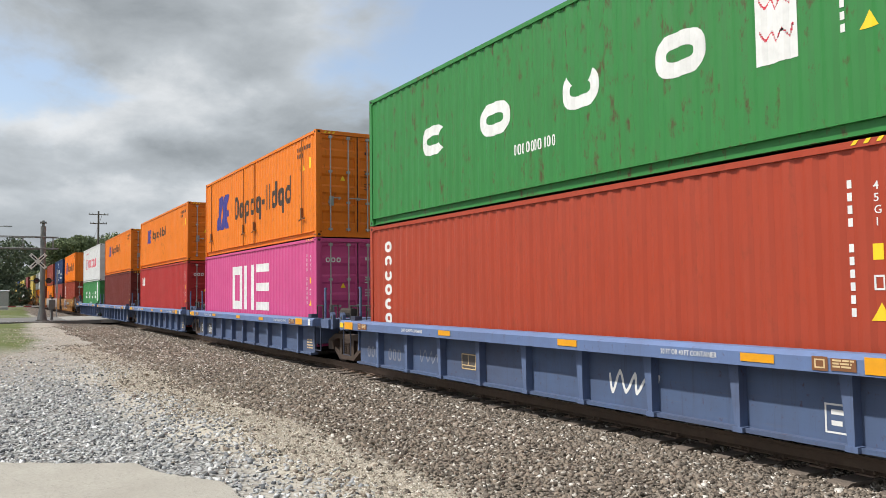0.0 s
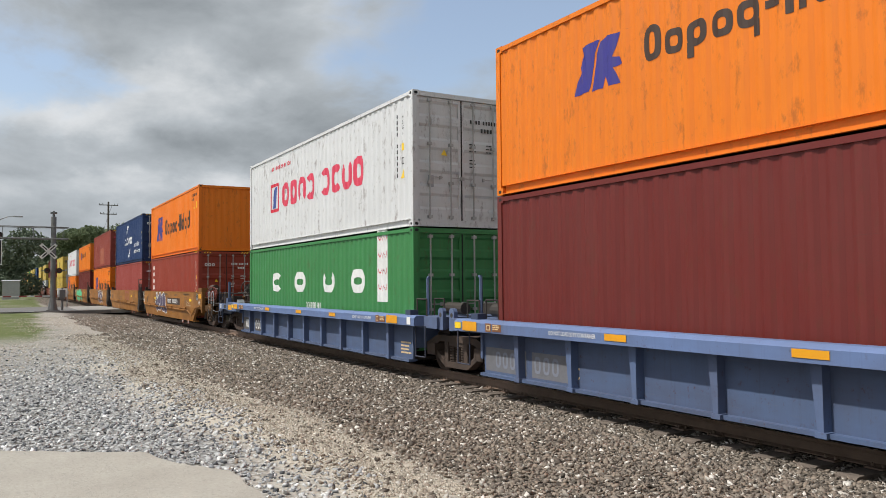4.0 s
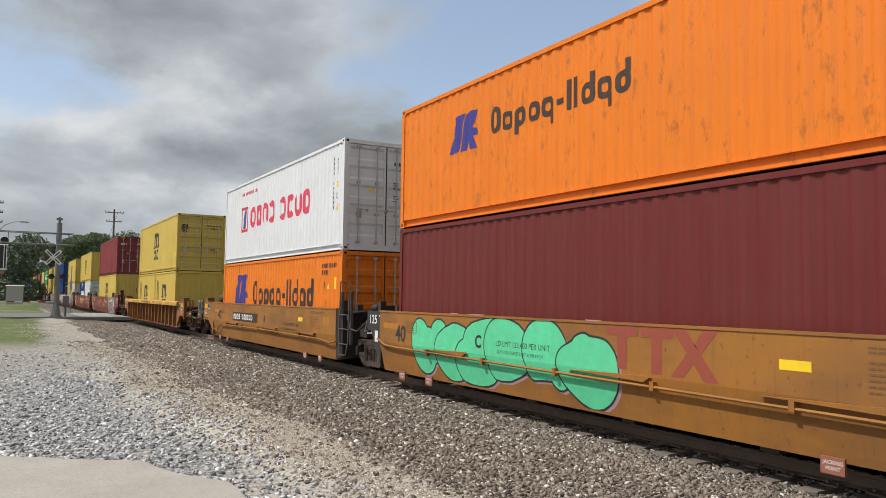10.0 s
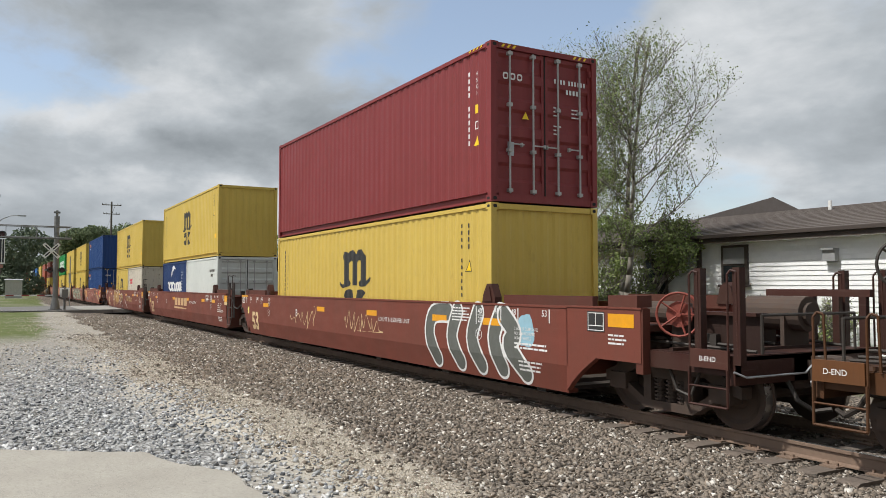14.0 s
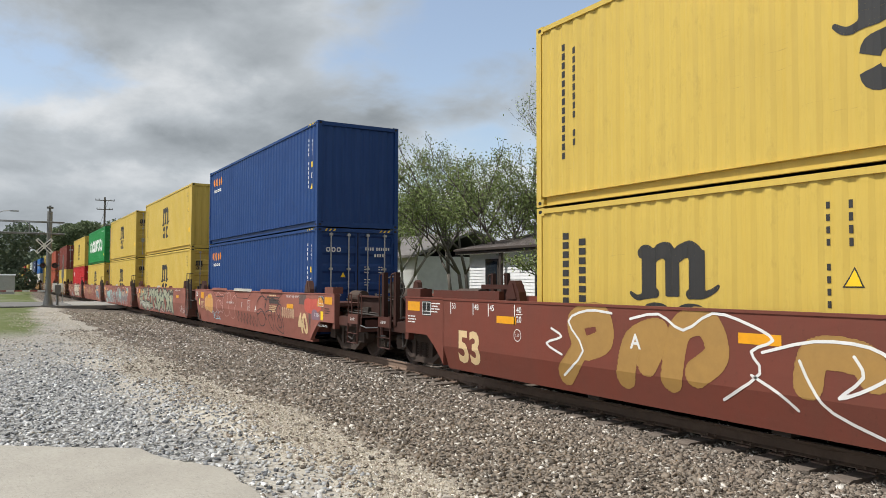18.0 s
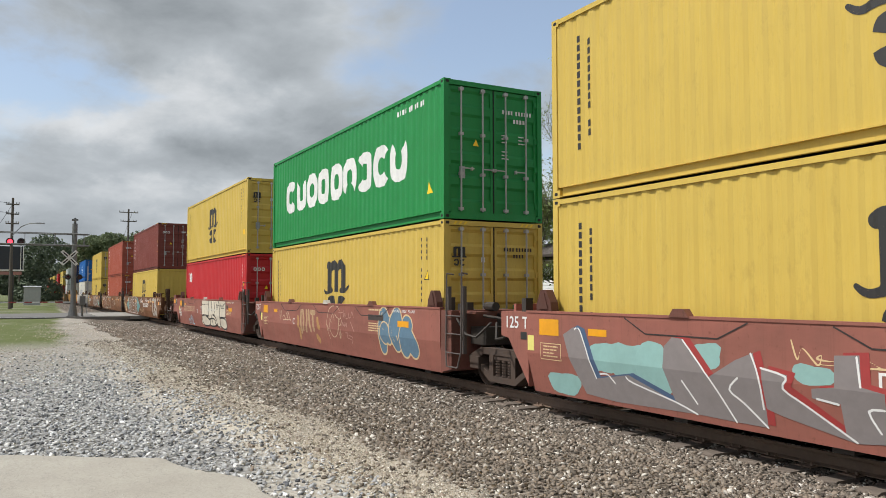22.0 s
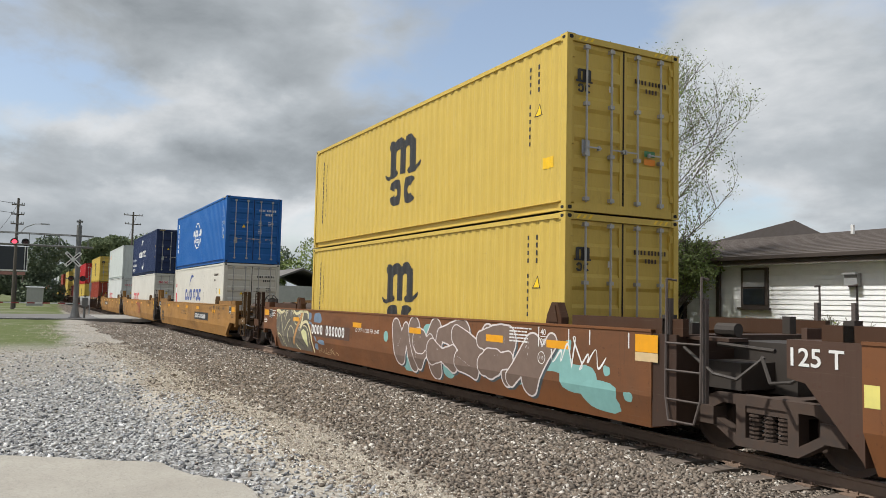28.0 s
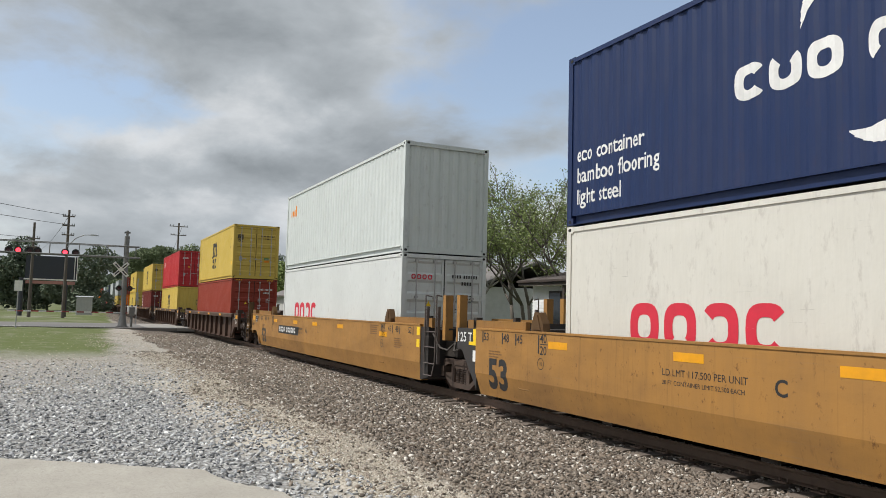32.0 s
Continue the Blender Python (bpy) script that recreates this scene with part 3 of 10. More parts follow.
def scatter():
    rng = np.random.default_rng(5)
    # brown-grey ballast from the dirt strip to the ties and over the bed
    for name, x0, x1, y0, y1, n, s0, s1 in (("ballast_stones", -12, -1.5, 2.6, 8.0, 34000, 0.026, 0.070), ("ballast_stones", -24, -12, 2.6, 8.0, 22000, 0.035, 0.075), ("ballast_stones", -50, -24, 2.6, 8.0, 20000, 0.05, 0.09), ("ballast_stones", -22, -1.5, 8.0, 12.5, 9000, 0.05, 0.08)):
        x, y = rng.uniform(x0, x1, n), rng.uniform(y0, y1, n)
        keep = y > ballast_line(x) - 0.05 + np.abs(rng.normal(0, 0.26, n))
        near = (x < -1.5 - (y - 2.6) * 0.35)
        # the ties stand clear of the stones
        off = np.abs((x + 50 + 0.26) % 0.52 - 0.26)
        keep &= (y < 7.42) | (y > 10.0) | (off > 0.145) | (rng.uniform(0, 1, n) < 0.38)
        x, y = x[keep & near], y[keep & near]
        s = rng.uniform(s0, s1, len(x)) * rng.uniform(0.7, 1.15, len(x))
        stone_field(name, np.stack([x, y, ground_height(x, y) + s * 0.12], -1), s, BALLAST, "grey-brown crushed railway ballast", 1)
    # pale limestone gravel
    n = 54000
    x, y = rng.uniform(-24, -2.5, n), rng.uniform(-6, 3.4, n)
    t = rng.uniform(0, 1, n)
    keep = (slab_edge(x, y) > -0.05 + 0.09 * rng.uniform(0, 1, n)) & (y < lime_line(x) - 0.38 - 0.8 * t * t + 0.25 * np.sin(x * 0.9 + 1.0)) & (t < np.clip((x + 22) / 12, 0.12, 1))
    keep &= (np.arctan2(y, -x) > -0.08)
    x, y = x[keep], y[keep]
    s = rng.uniform(0.022, 0.068, len(x)) * rng.uniform(0.7, 1.1, len(x))
    stone_field("gravel_stones", np.stack([x, y, ground_height(x, y) + s * 0.10], -1), s, LIME, "pale blue-grey crushed limestone gravel", 2)
    # fine tan chips over the dirt strip
    n = 70000
    x = -2.5 - 26 * rng.uniform(0, 1, n) ** 1.5
    y = ballast_line(x) - 0.48 + rng.normal(0, 0.33, n)
    s = rng.uniform(0.008, 0.028, n)
    k = (slab_edge(x, y) > 0.02) & (x < -1.5 - (y - 2.6) * 0.35)
    stone_field("gravel_chips", np.stack([x, y, ground_height(x, y) + s * 0.1], -1)[k], s[k], TANCHIP, "fine tan gravel chips on dirt", 3)
    # stray stones and scraps on the dirt strip
    n = 3200
    x = rng.uniform(-30, -3, n)
    y = ballast_line(x) - 0.45 + rng.normal(0, 0.5, n)
    s = rng.uniform(0.03, 0.065, n)
    s[:14] = rng.uniform(0.07, 0.11, 14)
    k = (slab_edge(x, y) > 0.05) & (x < -1.5 - (y - 2.6) * 0.35)
    stone_field("stray_stones", np.stack([x, y, ground_height(x, y) + s * 0.1], -1)[k], s[k], BALLAST, "stray ballast stones on the dirt strip", 6)
    n = 9000
    x, y = rng.uniform(-48, -16, n), rng.uniform(-6, 3.0, n)
    s = rng.uniform(0.02, 0.055, n)
    # few stones on the grass verge
    k = (x > -26.5 + rng.normal(0, 1.0, n)) | (y > 0.9 + rng.normal(0, 0.3, n)) | (rng.uniform(0, 1, n) < 0.05)
    stone_field("gravel_chips", np.stack([x, y, ground_height(x, y) + s * 0.1], -1)[k], s[k], TANCHIP, "sparse grey-tan gravel on packed dirt", 4)


scatter()


def concrete_apron():
    n = Nodes("old_concrete")
    pos = n.world_pos()
    a, b = n.noise(pos, 1.1, 5, 0.6), n.noise(pos, 30, 5, 0.75)
    c = n.mix(n.span(a, 0.3, 0.7), (0.30, 0.275, 0.235, 1), (0.385, 0.36, 0.31, 1))
    c = n.mix(n.span(b, 0.45, 0.75, 0, 0.6), c, (0.22, 0.205, 0.18, 1))
    c = n.mix(n.span(n.noise(pos, 90, 3, 0.8), 0.62, 0.72, 0, 0.7), c, (0.60, 0.57, 0.50, 1))
    crack = n.noise(n.world_pos(0.7, 3.0, 1), 2.2, 6, 0.75, 0.8)
    c = n.mix(n.span(n.math("ABSOLUTE", n.math("SUBTRACT", crack, 0.5)), 0.006, 0.0, 0, 0.55), c, (0.12, 0.11, 0.10, 1))
    n.bump(b, 0.4, 0.006)
    mat = n.done(c, 0.9, spec=0.25)
    rnd = random.Random(3)
    pts = []
    for i in range(30):
        x = 1.0 - 8.02 * i / 29
        pts.append((x + rnd.uniform(-0.02, 0.02), 1.77 + 0.03 * math.sin(x * 1.7) + rnd.uniform(-0.02, 0.02)))
    for i in range(1, 60):
        y = 1.77 - 0.6 * i / 20 if i < 20 else 1.17 - 4.5 * (i - 19) / 40
        pts.append((float(apron_end(y)) + rnd.uniform(-0.035, 0.035), y))
    pts += [(1.0, -3.4)]
    b = Build()
    k = len(pts)
    top, bot = 0.005, -0.14
    b.poly([(x, y, top) for x, y in pts])
    for i in range(k):
        (xa, ya), (xb, yb) = pts[i], pts[(i + 1) % k]
        b.poly([(xa, ya, bot), (xb, yb, bot), (xb, yb, top), (xa, ya, top)])
    tagged(new("concrete_apron", b.mesh("concrete_apron", mat)), "worn concrete apron with a broken edge", "pavement", kind="structure")


concrete_apron()


def track():
    prof = [(-0.07, 0.0), (0.07, 0.0), (0.07, 0.012), (0.012, 0.03), (0.012, 0.125), (0.036, 0.135), (0.036, 0.168), (0.028, 0.172), (-0.028, 0.172), (-0.036, 0.168), (-0.036, 0.135), (-0.012, 0.125), (-0.012, 0.03), (-0.07, 0.012)]
    for s in (-1, 1):
        b = Build().sweep([(s * 0.754 + y, z) for y, z in prof], -880, 60)
        b.mi[-4] = 0
        b.box(-880, 60, s * 0.754 - 0.028, s * 0.754 + 0.028, 0.172, 0.1735, 1)
        r = new("rail", b.mesh("rail", RAILM, TREAD))
        r.matrix_basis = pose(0, TRACK_Y, RAIL - 0.1735)
        tagged(r, "worn steel rail with a polished head", "rail", "rails", "structure")
    wood = plain("weathered_tie_wood", (0.150, 0.118, 0.094, 1), 0.9, vary=0.6, scale=9, bump=0.5, dirt=(0.03, 0.025, 0.022, 1))
    ties = []
    for k in range(4):
        q = random.Random(40 + k)
        a, c = -1.30 + q.uniform(-0.10, 0.08), 1.30 + q.uniform(-0.08, 0.10)
        ties.append(Build().sweep([(a, -0.18), (c, -0.18), (c, -0.012), (c - 0.03, 0.0), (-0.2, q.uniform(-0.006, 0.0)), (a + 0.05, 0.0), (a, -0.02)], -0.115, 0.115).mesh("tie", wood))
    plate = Build().box(-0.10, 0.10, -0.18, 0.18, 0.0, 0.018)
    for sx in (-1, 1):
        for sy in (-1, 1):
            plate.box(sx * 0.06 - 0.012, sx * 0.06 + 0.012, sy * 0.10 - 0.012, sy * 0.10 + 0.012, 0.018, 0.05)
    plate = plate.mesh("tie_plate", RAILM)
    rnd = random.Random(8)
    z = RAIL - 0.1735 - 0.004
    for i in range(95):
        x = -50 + i * 0.52
        t = tagged(new("tie", ties[i % 4 if i % 7 else 2]), "weathered wooden railway tie bedded in ballast", "railway tie", "railway ties")
        t.matrix_basis = pose(x + rnd.uniform(-0.03, 0.03), TRACK_Y + rnd.uniform(-0.06, 0.06), z + rnd.uniform(-0.020, 0.002), 0, 0, rnd.uniform(-2.0, 2.0))
        t["kind"] = "structure"
        for s in (-1, 1):
            piece("tie_plate", plate, t, at=pose(0, s * 0.754, 0))
    b = Build()
    for i in range(500):
        x = -50.5 - i * 0.52
        b.box(x - 0.115, x + 0.115, -1.30, 1.30, -0.18, 0.0)
    far = tagged(new("far_ties", b.mesh("far_ties", wood)), "weathered wooden railway ties", "railway tie", kind="stuff")
    far.matrix_basis = pose(0, TRACK_Y, z)


track()

# ---- the road crossing ----


def road():
    n = Nodes("asphalt")
    pos = n.world_pos()
    g, w = n.noise(pos, 35, 4, 0.7), n.noise(pos, 0.4, 4, 0.6)
    c = n.mix(n.span(w, 0.3, 0.7), (0.12, 0.115, 0.11, 1), (0.175, 0.165, 0.155, 1))
    c = n.mix(n.span(g, 0.4, 0.8, 0, 0.4), c, (0.08, 0.08, 0.08, 1))
    n.bump(g, 0.3, 0.005)
    asphalt = n.done(c, 0.9)
    b = Build().box(-69, -57, -120, 6.6, -0.20, 0.012).box(-69, -57, 10.8, 90, -0.25, 0.012)
    tagged(new("road", b.mesh("road", asphalt)), "grey asphalt road up to the rail crossing", "road", kind="structure")
    con = plain("crossing_concrete", (0.30, 0.285, 0.26, 1), 0.9, vary=0.4, scale=5)
    b = Build().box(-68.5, -57.2, 4.6, 7.86, -0.2, 0.03)
    tagged(new("crossing_approach", b.mesh("crossing_approach", con)), "pale concrete crossing approach", "pavement", kind="structure")
    for i in range(5):
        p = Build().box(-1.1, 1.1, -0.62, 0.62, -0.1, 0.0).mesh("crossing_panel", con) if i == 0 else p
        o = tagged(new("crossing_panel", p), "concrete panel between the rails of the crossing", "crossing panel", "crossing panels", "structure")
        o.matrix_basis = pose(-58.6 - i * 2.24, TRACK_Y, RAIL - 0.005)
    b = Build().box(-57.45, -57.3, -60, 2.0, 0.014, 0.018)
    tagged(new("edge_line", b.mesh("edge_line", WHITE)), "white painted road edge line", "road marking", kind="structure")


road()


def crossing_signal(x, y):
    """A mast with crossbuck, flashers, gate and a cantilever over the road."""
    ob = thing("crossing_signal", pose(x, y, -0.05), "grey steel crossing signal mast with crossbuck, cantilever and lowered gate", "crossing signal")
    steel = plain("painted_steel_grey", (0.20, 0.20, 0.195, 1), 0.6, 0.3, vary=0.5)
    b = Build().rod((0, 0, 0.0), (0, 0, 6.4), 0.17, 14).rod((0, 0, 0.0), (0, 0, 0.9), 0.34, 14, 0, 0.18).box(-0.4, 0.4, -0.4, 0.4, 0, 0.12)
    b.rod((0, 0, 6.4), (0, 0, 6.8), 0.08, 8).box(-0.1, 0.1, -0.5, 0.8, 5.62, 5.72).box(-0.1, 0.1, -0.2, 0.2, 6.6, 6.72)
    piece("mast", b.mesh("mast", steel), ob)
    b = Build()
    for a in (0.5, -0.5):
        for z, r in ((5.67, 0.03), (4.89, 0.045)):
            b.rod((a, 0.9, z), (a, -8.6, z), r, 8)
        for k in range(11):
            u = 0.6 - k * 0.9
            b.rod((a, u, 4.89), (a, u, 5.67), 0.02, 6) if k % 2 == 0 else None
    for k in range(11):
        u = 0.6 - k * 0.9
        b.rod((-0.5, u, 4.89), (0.5, u, 4.89), 0.02, 6)
    piece("cantilever", b.mesh("cantilever", steel), ob)
    b = Build()
    for s in (-1, 1):
        q = [(-0.66, -0.115), (0.66, -0.115), (0.66, 0.115), (-0.66, 0.115)]
        c, d = math.cos(s * 0.785), math.sin(s * 0.785)
        pts = [(yy * c - zz * d, yy * d + zz * c) for yy, zz in q]
        b.poly([(0.2 + 0.006 * s, yy - 0.3, 4.05 + zz) for yy, zz in pts])
        b.poly([(0.17 + 0.006 * s, yy - 0.3, 4.05 + zz) for yy, zz in pts][::-1])
    piece("crossbuck", b.mesh("crossbuck", WHITE), ob, label="white crossbuck boards")
    for s in (-1, 1):
        c, d = math.cos(s * 0.785), math.sin(s * 0.785)
        for y0, y1 in ((-0.52, -0.14), (0.14, 0.52)):
            pts = [(yy * c - zz * d, yy * d + zz * c) for yy, zz in ((y0, -0.04), (y1, -0.04), (y1, 0.04), (y0, 0.04))]
            piece("crossbuck_bar", Build().poly([(0.216, yy - 0.3, 4.05 + zz) for yy, zz in pts]).mesh("crossbuck_bar", BLACK), ob)
    lit = glow("red_signal_glow", (1.0, 0.03, 0.05, 1), 5.0)
    dim = plain("red_signal_lens", (0.07, 0.012, 0.015, 1), 0.3)

    def head(y0, z0, on, f=1):
        h = Build()
        h.rod((0.12 * f, y0, z0), (0.16 * f, y0, z0), 0.25 if z0 > 4 else 0.19, 18)
        h.rod((0.02 * f, y0, z0), (0.14 * f, y0, z0), 0.16, 12)
        for i in range(7):
            w, v = math.pi * i / 7, math.pi * (i + 1) / 7
            h.poly([(0.16 * f, y0 + 0.17 * math.cos(w), z0 + 0.17 * math.sin(w)), (0.42 * f, y0 + 0.17 * math.cos(w), z0 + 0.17 * math.sin(w)), (0.42 * f, y0 + 0.17 * math.cos(v), z0 + 0.17 * math.sin(v)), (0.16 * f, y0 + 0.17 * math.cos(v), z0 + 0.17 * math.sin(v))])
        p = piece("signal_head", h.mesh("signal_head", BLACK), ob, label="black signal head")
        l = Build().rod((0.16 * f, y0, z0), (0.19 * f, y0, z0), 0.15 if z0 > 4 else 0.11, 16)
        piece("lens", l.mesh("lens", lit if on else dim), p, label="lit red lens" if on else "dark red lens")
    for y0, on in ((-3.2, False), (-3.85, True), (-5.5, False), (-6.0, False), (-6.65, True), (-7.2, False)):
        head(y0, 5.05, on)
    for y0 in (-0.36, 0.36):
        head(y0, 2.75, False)
    piece("flasher_bar", Build().rod((0, -0.7, 2.75), (0, 0.7, 2.75), 0.04, 8).mesh("flasher_bar", steel), ob)
    # the gate stands on its own post beside the mast
    return ob


def crossing_gate(x, y):
    ob = thing("crossing_gate", pose(x, y, -0.05), "lowered crossing gate with red and white striped arm", "crossing gate")
    steel = plain("painted_steel_grey", (0.30, 0.31, 0.31, 1), 0.5, 0.4)
    b = Build().rod((0, 0, 0), (0, 0, 1.6), 0.08, 10).box(-0.22, 0.22, -0.18, 0.18, 0.85, 1.45)
    piece("gate_post", b.mesh("gate_post", steel), ob)
    b = Build().prism([(-0.035, 0.3), (0.035, 0.3), (0.035, 3.5), (-0.035, 3.5)], 0.27, 0.33).box(-0.05, 0.12, 0.22, 0.36, 1.9, 2.5)
    piece("gate_hub", Build().prism([(-0.16, 0.95), (0.16, 0.95), (0.16, 1.2), (0.05, 1.55), (-0.16, 1.55)], -0.30, 0.30).mesh("gate_hub", WHITE), ob, label="white gate hub")
    piece("counterweight_arm", b.mesh("counterweight_arm", GALV), ob)
    for i in range(16):
        a = -0.3 - i * 0.46
        s = Build().box(0.20, 0.24, a - 0.46, a, 1.0, 1.085)
        piece("arm_stripe", s.mesh("arm_stripe", WHITE if i % 2 else plain("faded_red_stripe", lin(150, 62, 62), 0.6)), ob)
    return ob


crossing_signal(-58.5, 3.12)
crossing_gate(-58.9, 3.72)


def utility_pole(x, y, h, arms, label, lean=0.0, arm_yaw=90):
    ob = thing("utility_pole", pose(x, y, -0.1, 0, lean, 0), label, "utility pole", "utility poles")
    wood = plain("pole_wood", (0.11, 0.095, 0.08, 1), 0.9, vary=0.5, scale=4)
    piece("pole", Build().rod((0, 0, 0), (0, 0, h), 0.19, 10, 0, 0.12).mesh("pole", wood), ob)
    for z, w in arms:
        d = Vector((math.cos(radians(arm_yaw)), math.sin(radians(arm_yaw)), 0))
        b = Build()
        b.rod(tuple(-d * w + Vector((0.14, 0, z))), tuple(d * w + Vector((0.14, 0, z))), 0.07, 6)
        piece("crossarm", b.mesh("crossarm", wood), ob)
        for k in (-0.95, -0.6, 0.6, 0.95):
            c = d * (w * k)
            piece("insulator", Build().rod((c.x + 0.14, c.y, z + 0.05), (c.x + 0.14, c.y, z + 0.24), 0.05, 7).mesh("insulator", GALV), ob)
    return ob


utility_pole(-121, 13.5, 13.9, ((13.4, 1.3), (12.1, 1.1)), "weathered wooden utility pole with two crossarms")
p1 = utility_pole(-92, -1.0, 11.6, ((10.9, 0.6), (9.9, 0.6), (8.9, 0.6)), "tall grey wooden utility pole with a street lamp arm")
lamp_arm = Build().bar([(0.1, 0, 7.6), (0.1, 0.8, 8.6), (0.1, 1.6, 9.0), (0.1, 2.3, 9.05)], 0.05)
piece("lamp_arm", lamp_arm.mesh("lamp_arm", GALV), p1)
piece("lamp_head", Build().prism([(0.0, 8.97), (0.2, 8.97), (0.2, 9.10), (0.0, 9.14)], 2.2, 3.0).mesh("lamp_head", GALV), p1, label="grey street lamp head")
utility_pole(-92, -4.2, 10.0, ((8.3, 0.6), (7.4, 0.6)), "leaning wooden utility pole", 2.0)


def wires():
    b = Build()
    for (a, c) in (((-92, -1.0, 10.9), (-20, -40, 14.0)), ((-92, -1.0, 9.9), (-20, -42, 13.0)), ((-92, -4.2, 8.3), (-30, -45, 11.5)), ((-121, 14, 13.4), (-330, 30, 12.4)), ((-92, -1, 10.9), (-160, -8, 11.0))):
        a, c = Vector(a), Vector(c)
        pts = [a.lerp(c, i / 14) - Vector((0, 0, 1.6 * 4 * (i / 14) * (1 - i / 14))) for i in range(15)]
        b.bar([tuple(p) for p in pts], 0.022, 4)
    tagged(new("overhead_wires", b.mesh("overhead_wires", BLACK)), "thin black overhead wires between poles", "wire", kind="structure")


wires()


def billboard():
    ob = thing("billboard", pose(-100, -2.9, -0.1), "dark billboard on posts seen with a white strip below", "billboard")
    dk = plain("billboard_dark", (0.025, 0.03, 0.04, 1), 0.6)
    piece("panel", Build().box(-0.15, 0.15, -2.3, 3.0, 4.35, 6.95).mesh("panel", dk), ob, label="dark blank panel")
    piece("light_strip", Build().box(0.16, 0.3, -2.4, 3.1, 4.18, 4.33).mesh("light_strip", WHITE), ob)
    for yy in (2.72, 2.98):
        piece("side_strip", Build().box(0.16, 0.22, yy, yy + 0.08, 4.33, 7.0).mesh("side_strip", WHITE), ob)
    piece("sign_strip", Build().box(0.16, 0.2, -2.2, 2.9, 3.75, 4.1).mesh("sign_strip", plain("faded_red_strip", lin(170, 120, 112), 0.6)), ob)
    for y in (-2.6, 1.9):
        piece("post", Build().rod((0, y, 0), (0, y, 4.4), 0.25, 10).mesh("post", dk), ob)


billboard()


def cabinet(x, y, w, h):
    ob = thing("signal_cabinet", pose(x, y, -0.05), "grey steel signal cabinet beside the track", "signal cabinet")
    steel = plain("cabinet_grey", (0.42, 0.43, 0.43, 1), 0.5, 0.3, vary=0.3)
    piece("body", Build().box(-w / 2, w / 2, -w / 2, w / 2, 0, h).mesh("body", steel), ob)
    piece("roof", Build().prism([(-w / 2 - .1, h), (w / 2 + .1, h), (w / 2 + .1, h + .05), (0, h + .18), (-w / 2 - .1, h + .05)], -w / 2 - .1, w / 2 + .1).mesh("roof", steel), ob)
    piece("door", Build().box(w / 2 + .003, w / 2 + .03, -0.5, 0.4, 0.15, h - 0.2).mesh("door", steel), ob)


cabinet(-118, 1.3, 2.0, 2.4)


def road_sign(x, y):
    ob = thing("road_sign", pose(x, y, -0.05), "small white sign on a thin steel post", "road sign")
    piece("post", Build().rod((0, 0, 0), (0, 0, 3.0), 0.03, 8).mesh("post", GALV), ob)
    piece("plate", Build().box(0.03, 0.045, -0.22, 0.22, 2.3, 2.95).mesh("plate", WHITE), ob)


road_sign(-54.5, -3.15)


# ---- trees ----
def leaf_material(name, a, b):
    n = Nodes(name)
    rnd = n.t.nodes.new("ShaderNodeNewGeometry").outputs["Random Per Island"]
    c = n.mix(rnd, a, b)
    n.b.inputs["Transmission Weight"].default_value = 0.0
    return n.done(c, 0.7, spec=0.2)


SPRING = leaf_material("spring_leaves", (0.15, 0.205, 0.06, 1), (0.30, 0.36, 0.14, 1))
# leaves of far trees: distance haze is mixed into these two paler, greyer colours
WOODS = leaf_material("hazed_dark_leaves", (0.080, 0.108, 0.072, 1), (0.15, 0.178, 0.118, 1))
YOUNGWOOD = leaf_material("hazy_green_leaves", (0.11, 0.145, 0.075, 1), (0.20, 0.235, 0.125, 1))
BUSHY = leaf_material("young_leaves", (0.12, 0.165, 0.05, 1), (0.27, 0.32, 0.12, 1))
BARK = plain("bark", (0.13, 0.11, 0.09, 1), 0.95, vary=0.6, scale=8, bump=0.6)
BARK2 = plain("pale_bark", (0.22, 0.20, 0.17, 1), 0.95, vary=0.5, scale=8, bump=0.5)


def leaves_mesh(pts, size, mat, rng):
    """Small leaf quads, each its own island."""
    n = len(pts)
    d = rng.normal(0, 1, (n, 3))
    d /= np.linalg.norm(d, axis=1)[:, None]
    e = np.cross(d, rng.normal(0, 1, (n, 3)))
    e /= np.linalg.norm(e, axis=1)[:, None]
    s = (size * rng.uniform(0.6, 1.3, n))[:, None]
    v = np.stack([pts - d * s, pts + e * s * 0.5, pts + d * s, pts - e * s * 0.5], 1).reshape(-1, 3)
    f = np.arange(n * 4, dtype=np.int32)
    me = bpy.data.meshes.new("crown")
    me.vertices.add(n * 4)
    me.vertices.foreach_set("co", v.ravel())
    me.loops.add(n * 4)
    me.loops.foreach_set("vertex_index", f)
    me.polygons.add(n)
    me.polygons.foreach_set("loop_start", np.arange(0, n * 4, 4, dtype=np.int32))
    me.materials.append(mat)
    me.update(calc_edges=True)
    return me


